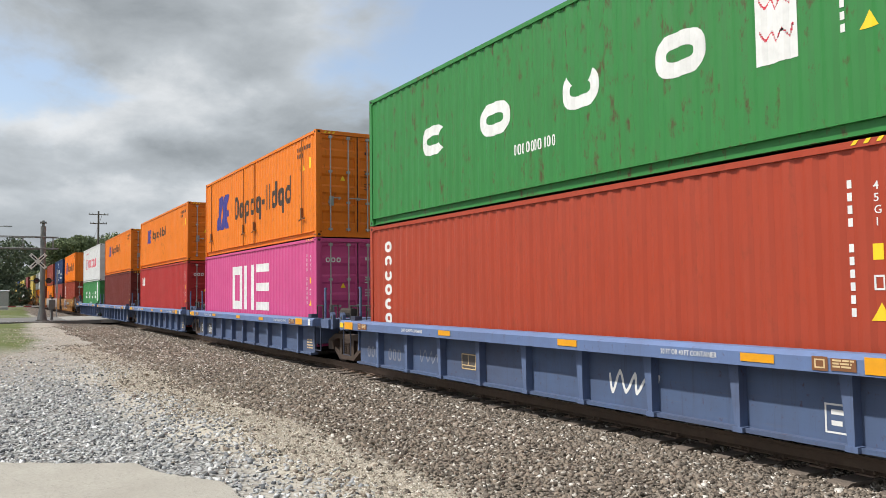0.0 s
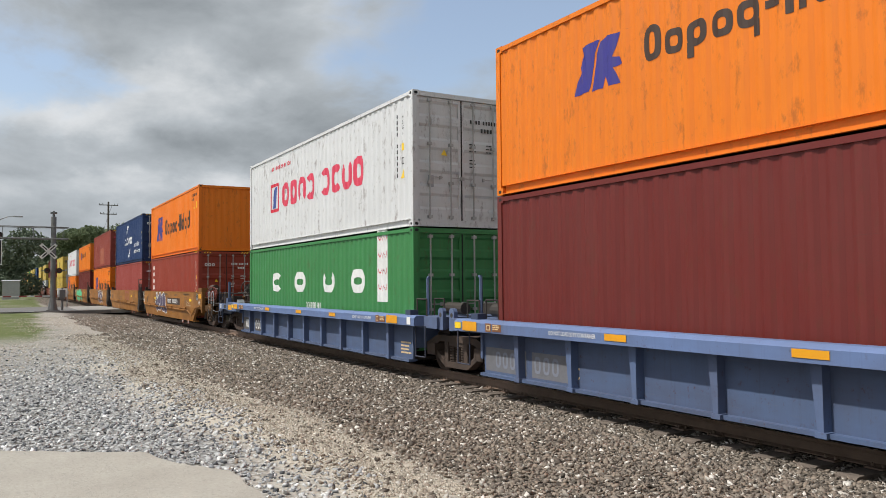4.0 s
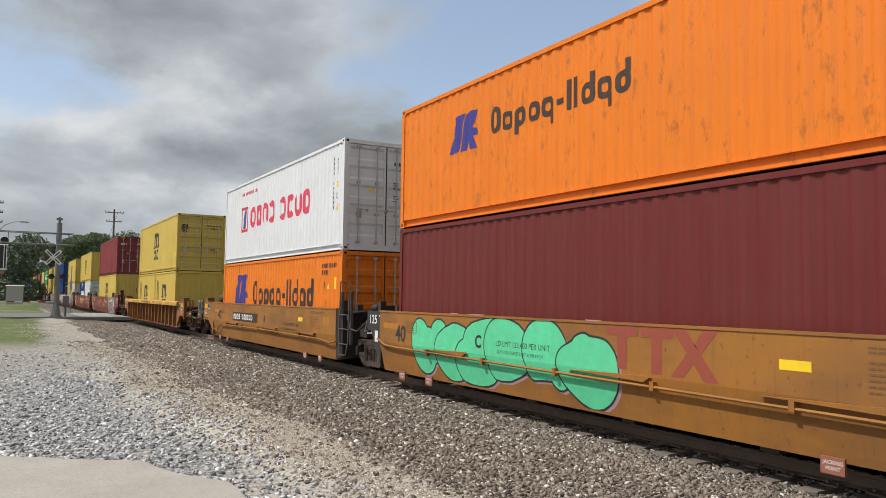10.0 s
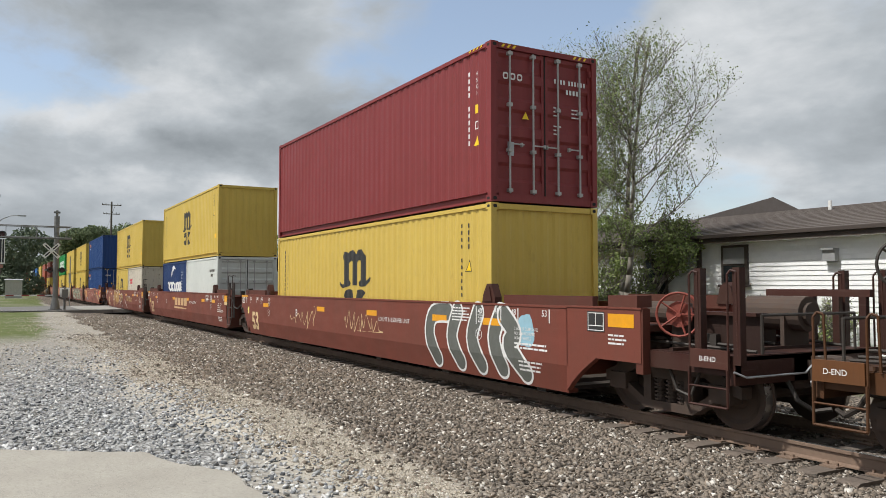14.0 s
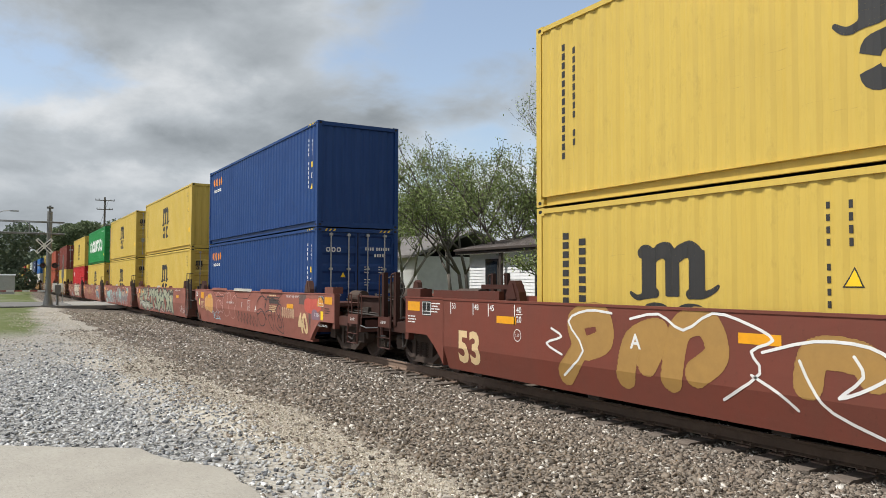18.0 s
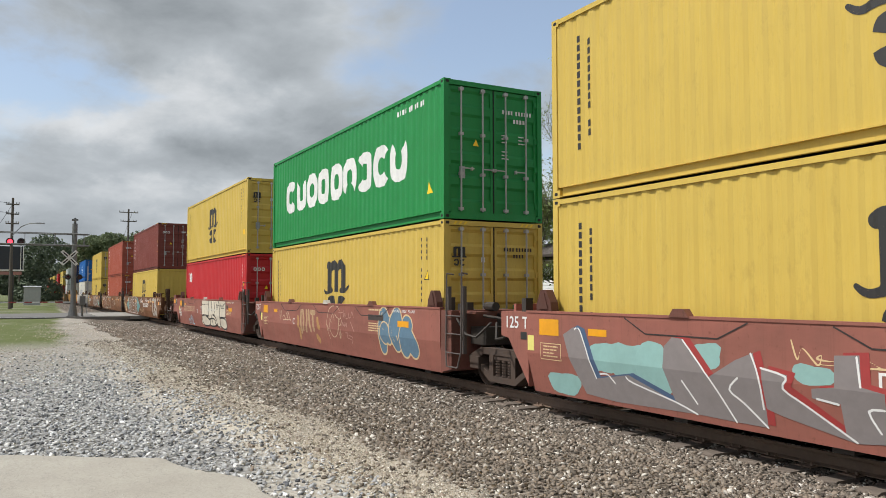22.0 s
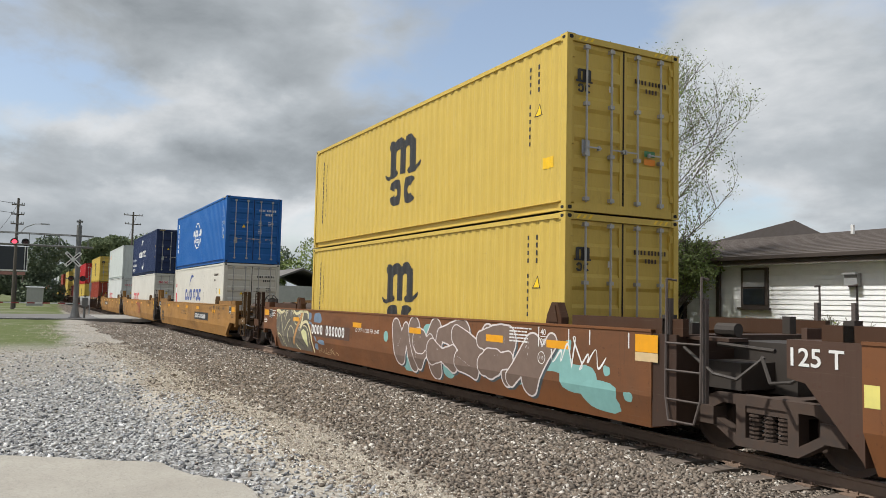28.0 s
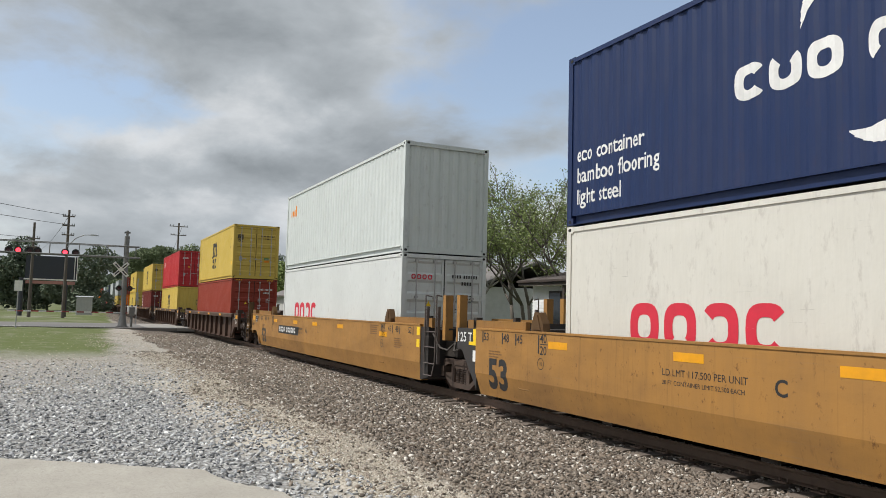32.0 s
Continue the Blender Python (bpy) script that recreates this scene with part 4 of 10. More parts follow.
def branching_tree(name, x, y, h, spread, stems, seed, leaf, n_leaf, leaf_size, bark, label, low=0.25, levels=4, splay=0.16):
    """Stems that fork into limbs and twigs, with leaves along the twigs."""
    rnd = random.Random(seed)
    b, tips = Build(), []

    def grow(p, d, length, r, lev):
        q = p
        seg = 3
        for i in range(seg):
            d2 = (d + Vector((rnd.gauss(0, .12), rnd.gauss(0, .12), rnd.gauss(0.03, .07)))).normalized()
            nq = q + d2 * length / seg
            b.rod(q, nq, r * (1 - i * 0.12), 7 if lev < 2 else 4, 0, r * (1 - (i + 1) * 0.12))
            if lev >= 2:
                for _ in range(3):
                    tips.append(q.lerp(nq, rnd.random()))
            q, d = nq, d2
            if lev < levels and i > 0:
                for _ in range(rnd.choice((1, 2))):
                    w = rnd.uniform(0, 6.283)
                    side = Vector((math.cos(w), math.sin(w), rnd.uniform(-0.1, 0.7)))
                    grow(q, (d * 0.75 + side * spread).normalized(), length * rnd.uniform(0.5, 0.72), r * 0.52, lev + 1)
        if lev < levels:
            grow(q, d, length * 0.68, r * 0.62, lev + 1)

    for k in range(stems):
        w = 2 * math.pi * k / stems + rnd.uniform(-.4, .4)
        off = 0.28 if stems > 1 else 0.0
        grow(Vector((off * math.cos(w), off * math.sin(w), -0.1)), Vector((splay * math.cos(w), splay * math.sin(w), 1)).normalized(), h * 0.34, 0.04 + 0.0055 * h, 0)
    ob = thing(name, pose(x, y, -0.15), label, "tree")
    top = max(t.z for t in tips)
    k = h / top
    ob.scale = (1, 1, 1)
    b.v = [(vx * k, vy * k, vz * k) for vx, vy, vz in b.v]
    piece("trunk", b.mesh("trunk", bark, smooth=True), ob)
    rng = np.random.default_rng(seed)
    tp = np.array([tuple(t) for t in tips]) * k
    tp = tp[tp[:, 2] > h * low]
    pts = tp[rng.integers(0, len(tp), n_leaf)] + rng.normal(0, 0.16, (n_leaf, 3)) * (h / 8)
    piece("crown", leaves_mesh(pts, leaf_size, leaf, rng), ob, label="sparse young spring leaves")
    return ob


def tall_tree(x, y, seed):
    """Two slender leaders from one foot, steep limbs reaching an oval outline, many fine twigs with small sparse leaves."""
    rnd = random.Random(seed)
    b, tips = Build(), []

    def reach(z):
        return max(0.35, 3.3 * math.sqrt(max(0.0, 1 - ((z - 5.2) / 3.0) ** 2)))

    def limb(p, d, length, r, lev):
        seg = 4 if lev < 2 else 3
        for i in range(seg):
            d = (d + Vector((rnd.gauss(0, .13), rnd.gauss(0, .13), rnd.gauss(0.10, .07)))).normalized()
            q = p + d * (length / seg)
            off = Vector((q.x, q.y, 0)) - Vector((0.2, 0, 0))
            if q.z > 8.05 or off.length > reach(q.z) * 1.12:
                break
            b.rod(p, q, r * (1 - i * 0.18), 5 if lev < 2 else 3, 0, r * (1 - (i + 1) * 0.18))
            if lev > 0:
                tips.extend(p.lerp(q, rnd.random()) for _ in range(2))
            if lev < 3:
                for _ in range(2 if lev < 1 else 1):
                    w = rnd.uniform(0, 6.283)
                    limb(p.lerp(q, rnd.random()), (d * 0.9 + Vector((math.cos(w), math.sin(w), rnd.uniform(-0.2, 0.5))) * 0.75).normalized(), length * rnd.uniform(0.38, 0.60), r * 0.50, lev + 1)
            p = q

    for foot, way in (((-0.15, 0.0), ((-0.22, 0.05, 1.0), (-0.10, 0.0, 1.0), (0.06, 0.05, 1.0))), ((0.25, 0.1), ((0.16, 0.0, 1.0), (0.05, 0.0, 1.0), (0.20, -0.03, 1.0))), ((0.05, 0.15), ((0.02, 0.08, 1.0), (0.10, 0.05, 1.0), (0.02, 0.1, 1.0)))):
        p, r = Vector((foot[0], foot[1], -0.1)), 0.105
        for w in way:
            for _ in range(6):
                d = (Vector(w) + Vector((rnd.gauss(0, .05), rnd.gauss(0, .05), 0))).normalized()
                q = p + d * 0.44
                b.rod(p, q, r, 8, 0, r * 0.925)
                if q.z > 1.9:
                    for _ in range(rnd.choice((1, 1, 2))):
                        a = rnd.uniform(0, 6.283)
                        limb(q, Vector((math.cos(a), math.sin(a), rnd.uniform(0.45, 1.1))).normalized(), min(2.6, reach(q.z) * rnd.uniform(0.65, 1.05)), r * 0.36, 0)
                p, r = q, r * 0.925
    ob = thing("tree", pose(x, y, -0.15), "tall many-stemmed tree in sparse spring leaf", "tree")
    piece("trunk", b.mesh("trunk", BARK2, smooth=True), ob)
    rng = np.random.default_rng(seed)
    tp = np.array([tuple(t) for t in tips])
    # leaves thin out towards the top
    pick = tp[rng.integers(0, len(tp), 40000)]
    pick = pick[rng.uniform(0, 1, len(pick)) < np.clip(1.05 - (pick[:, 2] - 2.4) * 0.13, 0.36, 1.0)]
    piece("crown", leaves_mesh(pick + rng.normal(0, 0.11, pick.shape), 0.030, SPRING, rng), ob, label="sparse young spring leaves")
    return ob


tall_tree(-14.9, 13.3, 5)
branching_tree("tree", -15.7, 14.8, 3.9, 0.55, 3, 33, BUSHY, 9000, 0.045, BARK, "small dense green tree before the house", 0.55)
branching_tree("bush", -15.9, 14.2, 2.9, 0.9, 4, 21, BUSHY, 6000, 0.040, BARK2, "low leafy bush before the house", 0.30)
branching_tree("bush", -11.6, 14.9, 1.6, 1.0, 5, 23, BUSHY, 2500, 0.032, BARK2, "low bush along the house wall", 0.2)
branching_tree("bush", -10.3, 14.9, 1.7, 1.0, 5, 27, BUSHY, 2200, 0.032, BARK2, "low bush along the house wall", 0.2)
branching_tree("tree", -24.0, 18.0, 7.3, 0.8, 3, 7, BUSHY, 17000, 0.050, BARK, "young leafy tree beside the house", 0.05)
branching_tree("tree", -30.5, 18.6, 8.8, 0.8, 3, 12, BUSHY, 20000, 0.055, BARK, "leafy spring tree behind the track", 0.05)
branching_tree("tree", -41.0, 20.5, 9.6, 0.75, 3, 15, BUSHY, 9000, 0.075, BARK2, "half-bare tree in spring leaf", 0.1)


def wood_clump(name, x, y, w, d, h, seed, n, mat, size, label):
    """A far grove: several overlapping uneven crowns of leaves on short trunks."""
    rng = np.random.default_rng(seed)
    ob = thing(name, pose(x, y, -0.1), label, "trees")
    pts, b = [], Build()
    m = max(3, int(w / 4.5))
    for i in range(m):
        cx, cy = rng.uniform(-d / 2, d / 2), -w / 2 + w * (i + rng.uniform(0.2, 0.8)) / m
        hh = h * rng.uniform(0.72, 1.05)
        r = rng.uniform(2.6, 4.2) * h / 12
        b.rod((cx, cy, 0), (cx, cy, hh * 0.7), 0.25, 6, 0, 0.1)
        q = n // m
        for j in range(7):
            kx, ky, kz = cx + rng.normal(0, r * .5), cy + rng.normal(0, r * .5), hh * rng.uniform(0.10, 0.86)
            u = rng.normal(0, 1, (q // 7, 3))
            u /= np.linalg.norm(u, axis=1)[:, None]
            rr = r * rng.uniform(0.45, 0.8) * rng.uniform(0.6, 1.08, (q // 7, 1))
            pts.append(np.array([kx, ky, kz]) + u * rr * np.array([1, 1, 0.85]))
    pts = np.concatenate(pts)
    pts = pts[pts[:, 2] > 0.2]
    piece("trunks", b.mesh("trunks", BARK), ob)
    piece("crown", leaves_mesh(pts, size, mat, rng), ob)
    ob["kind"] = "stuff"


wood_clump("far_trees", -165, -16.5, 38, 12, 12.8, 1, 70000, WOODS, 0.30, "dark far trees beyond the road")
wood_clump("far_trees", -178, 20, 13, 18, 15.6, 2, 42000, YOUNGWOOD, 0.27, "green hazy trees along the track")
wood_clump("far_trees", -215, 16.5, 8, 16, 16.8, 10, 26000, YOUNGWOOD, 0.32, "green hazy trees along the track")
wood_clump("far_trees", -275, 16.5, 9, 24, 19.4, 11, 26000, WOODS, 0.42, "dark hazy trees along the track")
wood_clump("far_trees", -400, 17, 12, 30, 21.5, 12, 24000, WOODS, 0.65, "dark hazy trees along the track")
wood_clump("far_trees", -520, 8, 90, 16, 19, 3, 50000, WOODS, 1.0, "distant dark wood")
wood_clump("far_trees", -185, 42, 26, 16, 17, 13, 26000, WOODS, 0.36, "dark far trees behind the track")
wood_clump("far_trees", -135, 27, 16, 10, 11.5, 4, 20000, YOUNGWOOD, 0.24, "green trees beside the track")
wood_clump("far_trees", -95, 32, 24, 10, 10.0, 5, 24000, BUSHY, 0.19, "green trees behind the houses")
wood_clump("far_trees", -60, 44, 30, 10, 10.5, 6, 24000, BUSHY, 0.19, "green trees behind the houses")
wood_clump("far_trees", -140, -32, 26, 14, 12, 9, 34000, WOODS, 0.28, "dark far trees beyond the road")


# ---- the white house ----
def house():
    ob = thing("house", pose(0, 0, -0.1), "single-storey white house with lap siding and a grey-brown shingle roof", "house")
    sid = plain("white_siding_paint", (0.88, 0.88, 0.87, 1), 0.55, vary=0.2, scale=3, bump=0.1)
    shing = plain("brown_grey_shingles", (0.125, 0.105, 0.095, 1), 0.9, vary=0.6, scale=7, bump=0.6)
    trim = plain("dark_brown_trim", (0.06, 0.045, 0.038, 1), 0.6)
    glass = Nodes("window_glass").done((0.02, 0.025, 0.03, 1), 0.08)
    y0, y1, xa, xb, top = 15.6, 24.0, -25.0, 3.0, 2.95
    piece("wall", Build().box(xa, xb, y0 + 0.03, y1, 0.0, top).mesh("wall", sid), ob)

    def strip(x_a, x_b):
        return Build().sweep([(-0.022, 0.0), (0.0, 0.0), (0.0, 0.112), (-0.004, 0.112)], x_a, x_b).mesh("siding_board", sid)
    me = strip(xa, xb)
    for i in range(25):
        piece("siding_board", me, ob, at=pose(0, y0 + 0.03, 0.08 + i * 0.112))
    # low roof with an overhanging eave
    e, lo, hi = 15.30, 2.98, 3.94
    piece("roof", Build().sweep([(e, lo - 0.14), (20.0, hi - 0.14), (25.2, lo - 0.14), (25.2, lo - 0.02), (20.0, hi), (e, lo)], xa - 0.5, xb + 0.5).mesh("roof", shing), ob)
    rows = 16
    for i in range(rows):
        u0, u1 = i / rows, (i + 1) / rows
        ya, za, yb, zb = e + (20 - e) * u0, lo + 0.015 + (hi - lo) * u0, e + (20 - e) * u1, lo + 0.015 + (hi - lo) * u1
        c = Build().sweep([(ya - 0.02, za - 0.005), (yb, zb - 0.012), (yb, zb + 0.0), (ya - 0.02, za + 0.022)], xa - 0.5, xb + 0.5)
        piece("shingle_course", c.mesh("shingle_course", shing), ob)
    piece("fascia", Build().box(xa - 0.5, xb + 0.5, e - 0.03, e - 0.005, 2.80, 3.0).mesh("fascia", trim), ob, label="dark brown eave board")
    piece("gutter", Build().box(xa - 0.5, xb + 0.5, e - 0.10, e - 0.03, 2.92, 2.99).mesh("gutter", trim), ob)
    piece("soffit", Build().box(xa - 0.5, xb + 0.5, e, y0 + 0.03, 2.80, 2.83).mesh("soffit", sid), ob)
    # the rear wing's roof rises over the ridge, set askew; its shade is put into darker shingles
    face, back = ((-18.6, 20.0, 3.90), (-15.2, 20.0, 4.40), (-14.35, 20.0, 3.96)), ((-24.2, 26.0, 3.5), (-19.7, 26.0, 4.40), (-18.0, 26.0, 3.6))
    g = Build().poly(face).poly(back[::-1])
    for n0, n1 in ((0, 1), (1, 2), (2, 0)):
        g.poly([face[n0], back[n0], back[n1], face[n1]])
    piece("rear_roof", g.mesh("rear_roof", plain("shaded_shingles", (0.075, 0.064, 0.060, 1), 0.9, vary=0.5, scale=7, bump=0.5)), ob, label="roof of the rear wing, its shade put into a darker colour")
    piece("vent_pipe", Build().rod((-12.7, 19.0, 3.5), (-12.7, 19.0, 4.0), 0.05, 8).mesh("vent_pipe", WHITE), ob, label="white roof vent pipe")
    piece("downspout", Build().box(-14.09, -13.99, 15.50, 15.58, 0.0, 2.85).mesh("downspout", trim), ob)
    # window under a small awning, wall vent, porch posts
    w = new("window")
    w.parent = ob
    piece("window_frame", Build().box(-13.36, -12.58, 15.56, 15.62, 1.78, 2.74).mesh("window_frame", trim), w)
    piece("window_pane", Build().box(-13.28, -12.66, 15.545, 15.555, 1.85, 2.24).mesh("window_pane", glass), w)
    piece("window_blind", Build().box(-13.28, -12.66, 15.54, 15.555, 2.28, 2.68).mesh("window_blind", plain("grey_awning", (0.24, 0.24, 0.235, 1), 0.6)), w, label="grey blind in the upper sash")
    piece("window_sill", Build().box(-13.42, -12.52, 15.50, 15.60, 1.72, 1.78).mesh("window_sill", trim), w)
    piece("dryer_vent", Build().box(-10.55, -10.25, 15.45, 15.6, 2.28, 2.52).prism([(-10.55, 2.52), (-10.25, 2.52), (-10.25, 2.56), (-10.55, 2.56)], 15.4, 15.6).mesh("dryer_vent", plain("grey_plastic", (0.3, 0.3, 0.3, 1), 0.5)), ob)
    for x in (-18.2, -22.6):
        piece("porch_post", Build().box(x - 0.06, x + 0.06, 15.36, 15.48, 0.0, 2.85).mesh("porch_post", trim), ob)
    for x in (-15.6, -20.4, -23.4):
        w = new("window")
        w.parent = ob
        piece("window_frame", Build().box(x - 0.42, x + 0.42, 15.56, 15.615, 0.9, 2.6).mesh("window_frame", trim), w)
        piece("window_pane", Build().box(x - 0.35, x + 0.35, 15.545, 15.555, 0.98, 2.52).mesh("window_pane", glass), w)
    return ob


house()


def far_house(x, y, w, d, h, label, rot=0):
    ob = thing("house", pose(x, y, -0.1, 0, 0, rot), label, "house", "houses behind the track")
    sid = plain("pale_siding", (0.50, 0.49, 0.47, 1), 0.6, vary=0.3, scale=3)
    shing = plain("grey_shingles", (0.17, 0.155, 0.145, 1), 0.9, vary=0.6, scale=7)
    piece("wall", Build().box(-w / 2, w / 2, -d / 2, d / 2, 0, h).mesh("wall", sid), ob)
    piece("roof", Build().sweep([(-d / 2 - .5, h - .1), (0, h + 1.6), (d / 2 + .5, h - .1), (d / 2 + .5, h + .06), (0, h + 1.78), (-d / 2 - .5, h + .06)], -w / 2 - .5, w / 2 + .5).mesh("roof", shing), ob)
    glass = plain("dark_glass", (0.02, 0.025, 0.03, 1), 0.1)
    for k in (-0.3, 0.0, 0.3):
        piece("window", Build().box(w * k - 0.5, w * k + 0.5, -d / 2 - 0.03, -d / 2 + 0.02, 1.0, 2.1).mesh("window", glass), ob)


far_house(-50, 27, 14, 8, 3.4, "pale house with a grey shingle roof behind trees")
far_house(-80, 24, 12, 8, 3.0, "grey-roofed house beside the track")


# ---- containers ----


WELL = 0.235
FAR = []
WIDE = 2.438
PITCH, FLAT, SLOPE, DEEP = 0.278, 0.078, 0.061, 0.022


def corrugation(x0, x1):
    """x and depth of the folded steel sheet from x0 to x1."""
    n = max(1, round((x1 - x0) / PITCH))
    p = (x1 - x0) / n
    k = p / PITCH
    out = []
    for i in range(n):
        a = x0 + i * p
        out += [(a, 0.0), (a + FLAT * k * 0.5, 0.0), (a + (FLAT * 0.5 + SLOPE) * k, DEEP), (a + (FLAT * 1.5 + SLOPE) * k, DEEP), (a + (FLAT * 1.5 + 2 * SLOPE) * k, 0.0)]
    return out + [(x1, 0.0)]


def folded(length, z0, z1, flat_sheet=False):
    """A folded sheet along x in the plane y = 0, looking to -y."""
    b = Build()
    pts = [(-length / 2, 0.0), (length / 2, 0.0)] if flat_sheet else corrugation(-length / 2, length / 2)
    for (xa, da), (xb, db) in zip(pts, pts[1:]):
        if xb - xa > 1e-6:
            b.poly([(xa, da, z0), (xb, db, z0), (xb, db, z1), (xa, da, z1)])
    return b.mesh("folded_sheet", PAINT)


def casting_mesh(sx):
    b = Build().box(-0.089, 0.089, -0.081, 0.081, -0.059, 0.059)
    w, h = 0.04, 0.025
    oct_ = [(-w, -h * .5), (-w * .6, -h), (w * .6, -h), (w, -h * .5), (w, h * .5), (w * .6, h), (-w * .6, h), (-w, h * .5)]
    b.poly([(x, -0.084, z) for x, z in oct_], 1)
    b.poly([(sx * 0.0915, x * sx, z * 1.2) for x, z in oct_], 1)
    return b.mesh("corner_casting", PAINT, HOLE)


def door_mesh(w, h):
    """A door leaf with pressed-in panels, its outside to +x, hinge edge at y = 0, reaching to y = w."""
    b = Build()
    n = 5
    rim = 0.07
    zs = [0, rim]
    step = (h - 2 * rim) / n
    for i in range(n):
        a = rim + i * step
        zs += [a + step * 0.30, a + step * 0.42, a + step * 0.88, a + step]
    zs.append(h)
    ds = [0, 0] + [0, -0.036, -0.036, 0] * n + [0]
    for (za, da), (zb, db) in zip(zip(zs, ds), zip(zs[1:], ds[1:])):
        b.poly([(da, rim, za), (da, w - rim, za), (db, w - rim, zb), (db, rim, zb)])
    b.box(-0.04, 0.004, 0, rim, 0, h).box(-0.04, 0.004, w - rim, w, 0, h)
    b.box(0.0, 0.012, w - 0.012, w, 0, h, 1)
    for z in (0.2, h * 0.38, h * 0.62, h - 0.2):
        b.box(-0.01, 0.03, -0.03, 0.06, z - 0.06, z + 0.06)
    return b.mesh("door_leaf", PAINT, HOLE)


LOCKBAR = plain("worn_locking_bar", (0.44, 0.43, 0.41, 1), 0.5, 0.3, vary=0.4)


def lock_mesh(h):
    b = Build().rod((0.045, 0, 0.0), (0.045, 0, h), 0.019, 8)
    for z in (0.05, h * 0.30, h * 0.62, h - 0.05):
        b.box(-0.01, 0.075, -0.045, 0.045, z - 0.03, z + 0.03)
    b.box(0.055, 0.070, 0.0, 0.30, h * 0.30 + 0.105, h * 0.30 + 0.128)
    b.box(0.01, 0.06, 0.24, 0.28, h * 0.30 + 0.08, h * 0.30 + 0.15)
    return b.mesh("locking_bar", LOCKBAR)


def container(name, m, length, high, color, label, end="door", group="containers on the train", flat_sheet=False, rail_color=None):
    """A shipping container: frame, folded walls, roof, doors with locking bars. Its base's middle is its origin."""
    ob = thing(name, m, label, "shipping container", group)
    col = color
    rc = rail_color or color
    L, W, H = length, WIDE, high
    post = shared(("post", H), lambda: Build().box(-0.06, 0.06, -0.055, 0.055, 0.118, H - 0.118).mesh("corner_post", PAINT))
    cast = [shared(("cast", s), lambda s=s: casting_mesh(s)) for s in (-1, 1)]
    for sx in (-1, 1):
        for sy in (-1,) if FAR else (-1, 1):
            piece("corner_post", post, ob, rc, pose(sx * (L / 2 - 0.061), sy * (W / 2 - 0.056), 0))
            for z in (0.059, H - 0.059):
                piece("corner_casting", cast[sx > 0], ob, rc, pose(sx * (L / 2 - 0.09), sy * (W / 2 - 0.083), z))
    top = shared(("toprail", L, H), lambda: Build().box(-L / 2 + 0.18, L / 2 - 0.18, -0.03, 0.03, -0.075, 0.0).mesh("top_side_rail", PAINT))
    low = shared(("lowrail", L), lambda: Build().sweep([(-0.006, 0.0), (0.062, 0.0), (0.062, 0.158), (-0.006, 0.158), (-0.006, 0.144), (0.052, 0.144), (0.052, 0.012), (-0.006, 0.012)], -L / 2 + 0.18, L / 2 - 0.18).mesh("bottom_side_rail", PAINT))
    wall = shared(("side", L, H, flat_sheet), lambda: folded(L - 0.24, 0.168, H - 0.085, flat_sheet))
    for sy in (-1,) if FAR else (-1, 1):
        piece("top_side_rail", top, ob, rc, pose(0, sy * (W / 2 - 0.034), H - 0.012))
        piece("bottom_side_rail", low, ob, rc, pose(0, sy * (W / 2 - 0.012), 0.012, 0, 0, 0 if sy < 0 else 180))
        piece("side_wall", wall, ob, col, pose(0, sy * (W / 2 - 0.022), 0, 0, 0, 0 if sy < 0 else 180))
    header = shared(("header", W), lambda: Build().box(-0.05, 0.05, -W / 2 + 0.17, W / 2 - 0.17, -0.10, 0.0).mesh("end_header", PAINT))
    sill = shared(("sill", W), lambda: Build().box(-0.05, 0.05, -W / 2 + 0.17, W / 2 - 0.17, 0.0, 0.14).mesh("end_sill", PAINT))
    endwall = shared(("endwall", H), lambda: folded(W - 0.22, 0.152, H - 0.112))
    leaf = shared(("leaf", H), lambda: door_mesh(W / 2 - 0.115, H - 0.27))
    lock = shared(("lock", H), lambda: lock_mesh(H - 0.30))
    for sx in (-1, 1):
        piece("end_header", header, ob, rc, pose(sx * (L / 2 - 0.055), 0, H - 0.012))
        piece("end_sill", sill, ob, rc, pose(sx * (L / 2 - 0.055), 0, 0.006))
        doors = (end == "door") == (sx > 0)
        if doors:
            for sy in (-1, 1):
                d = piece("door", leaf, ob, col, pose(sx * (L / 2 - 0.05), sy * (W / 2 - 0.113), 0.15) @ Matrix.Diagonal((sx, -sy, 1, 1)))
                for y in (0.30, 0.82):
                    piece("locking_bar", lock, d, None, pose(0, y, 0.015), "galvanised locking bar")
        else:
            piece("end_wall", endwall, ob, col, pose(sx * (L / 2 - 0.05), 0, 0, 0, 0, 90 * sx))
    roof = shared(("roof", L), lambda: Build().box(-L / 2 + 0.1, L / 2 - 0.1, -W / 2 + 0.065, W / 2 - 0.065, -0.05, -0.03).mesh("roof", PAINT))
    piece("roof", roof, ob, col, pose(0, 0, H))
    floor_ = shared(("floor", L), lambda: Build().box(-L / 2 + 0.1, L / 2 - 0.1, -W / 2 + 0.10, W / 2 - 0.10, 0.04, 0.14).mesh("underside", DARK))
    piece("underside", floor_, ob)
    ob["size"] = (L, H)
    ob["flat"] = int(flat_sheet)
    return ob


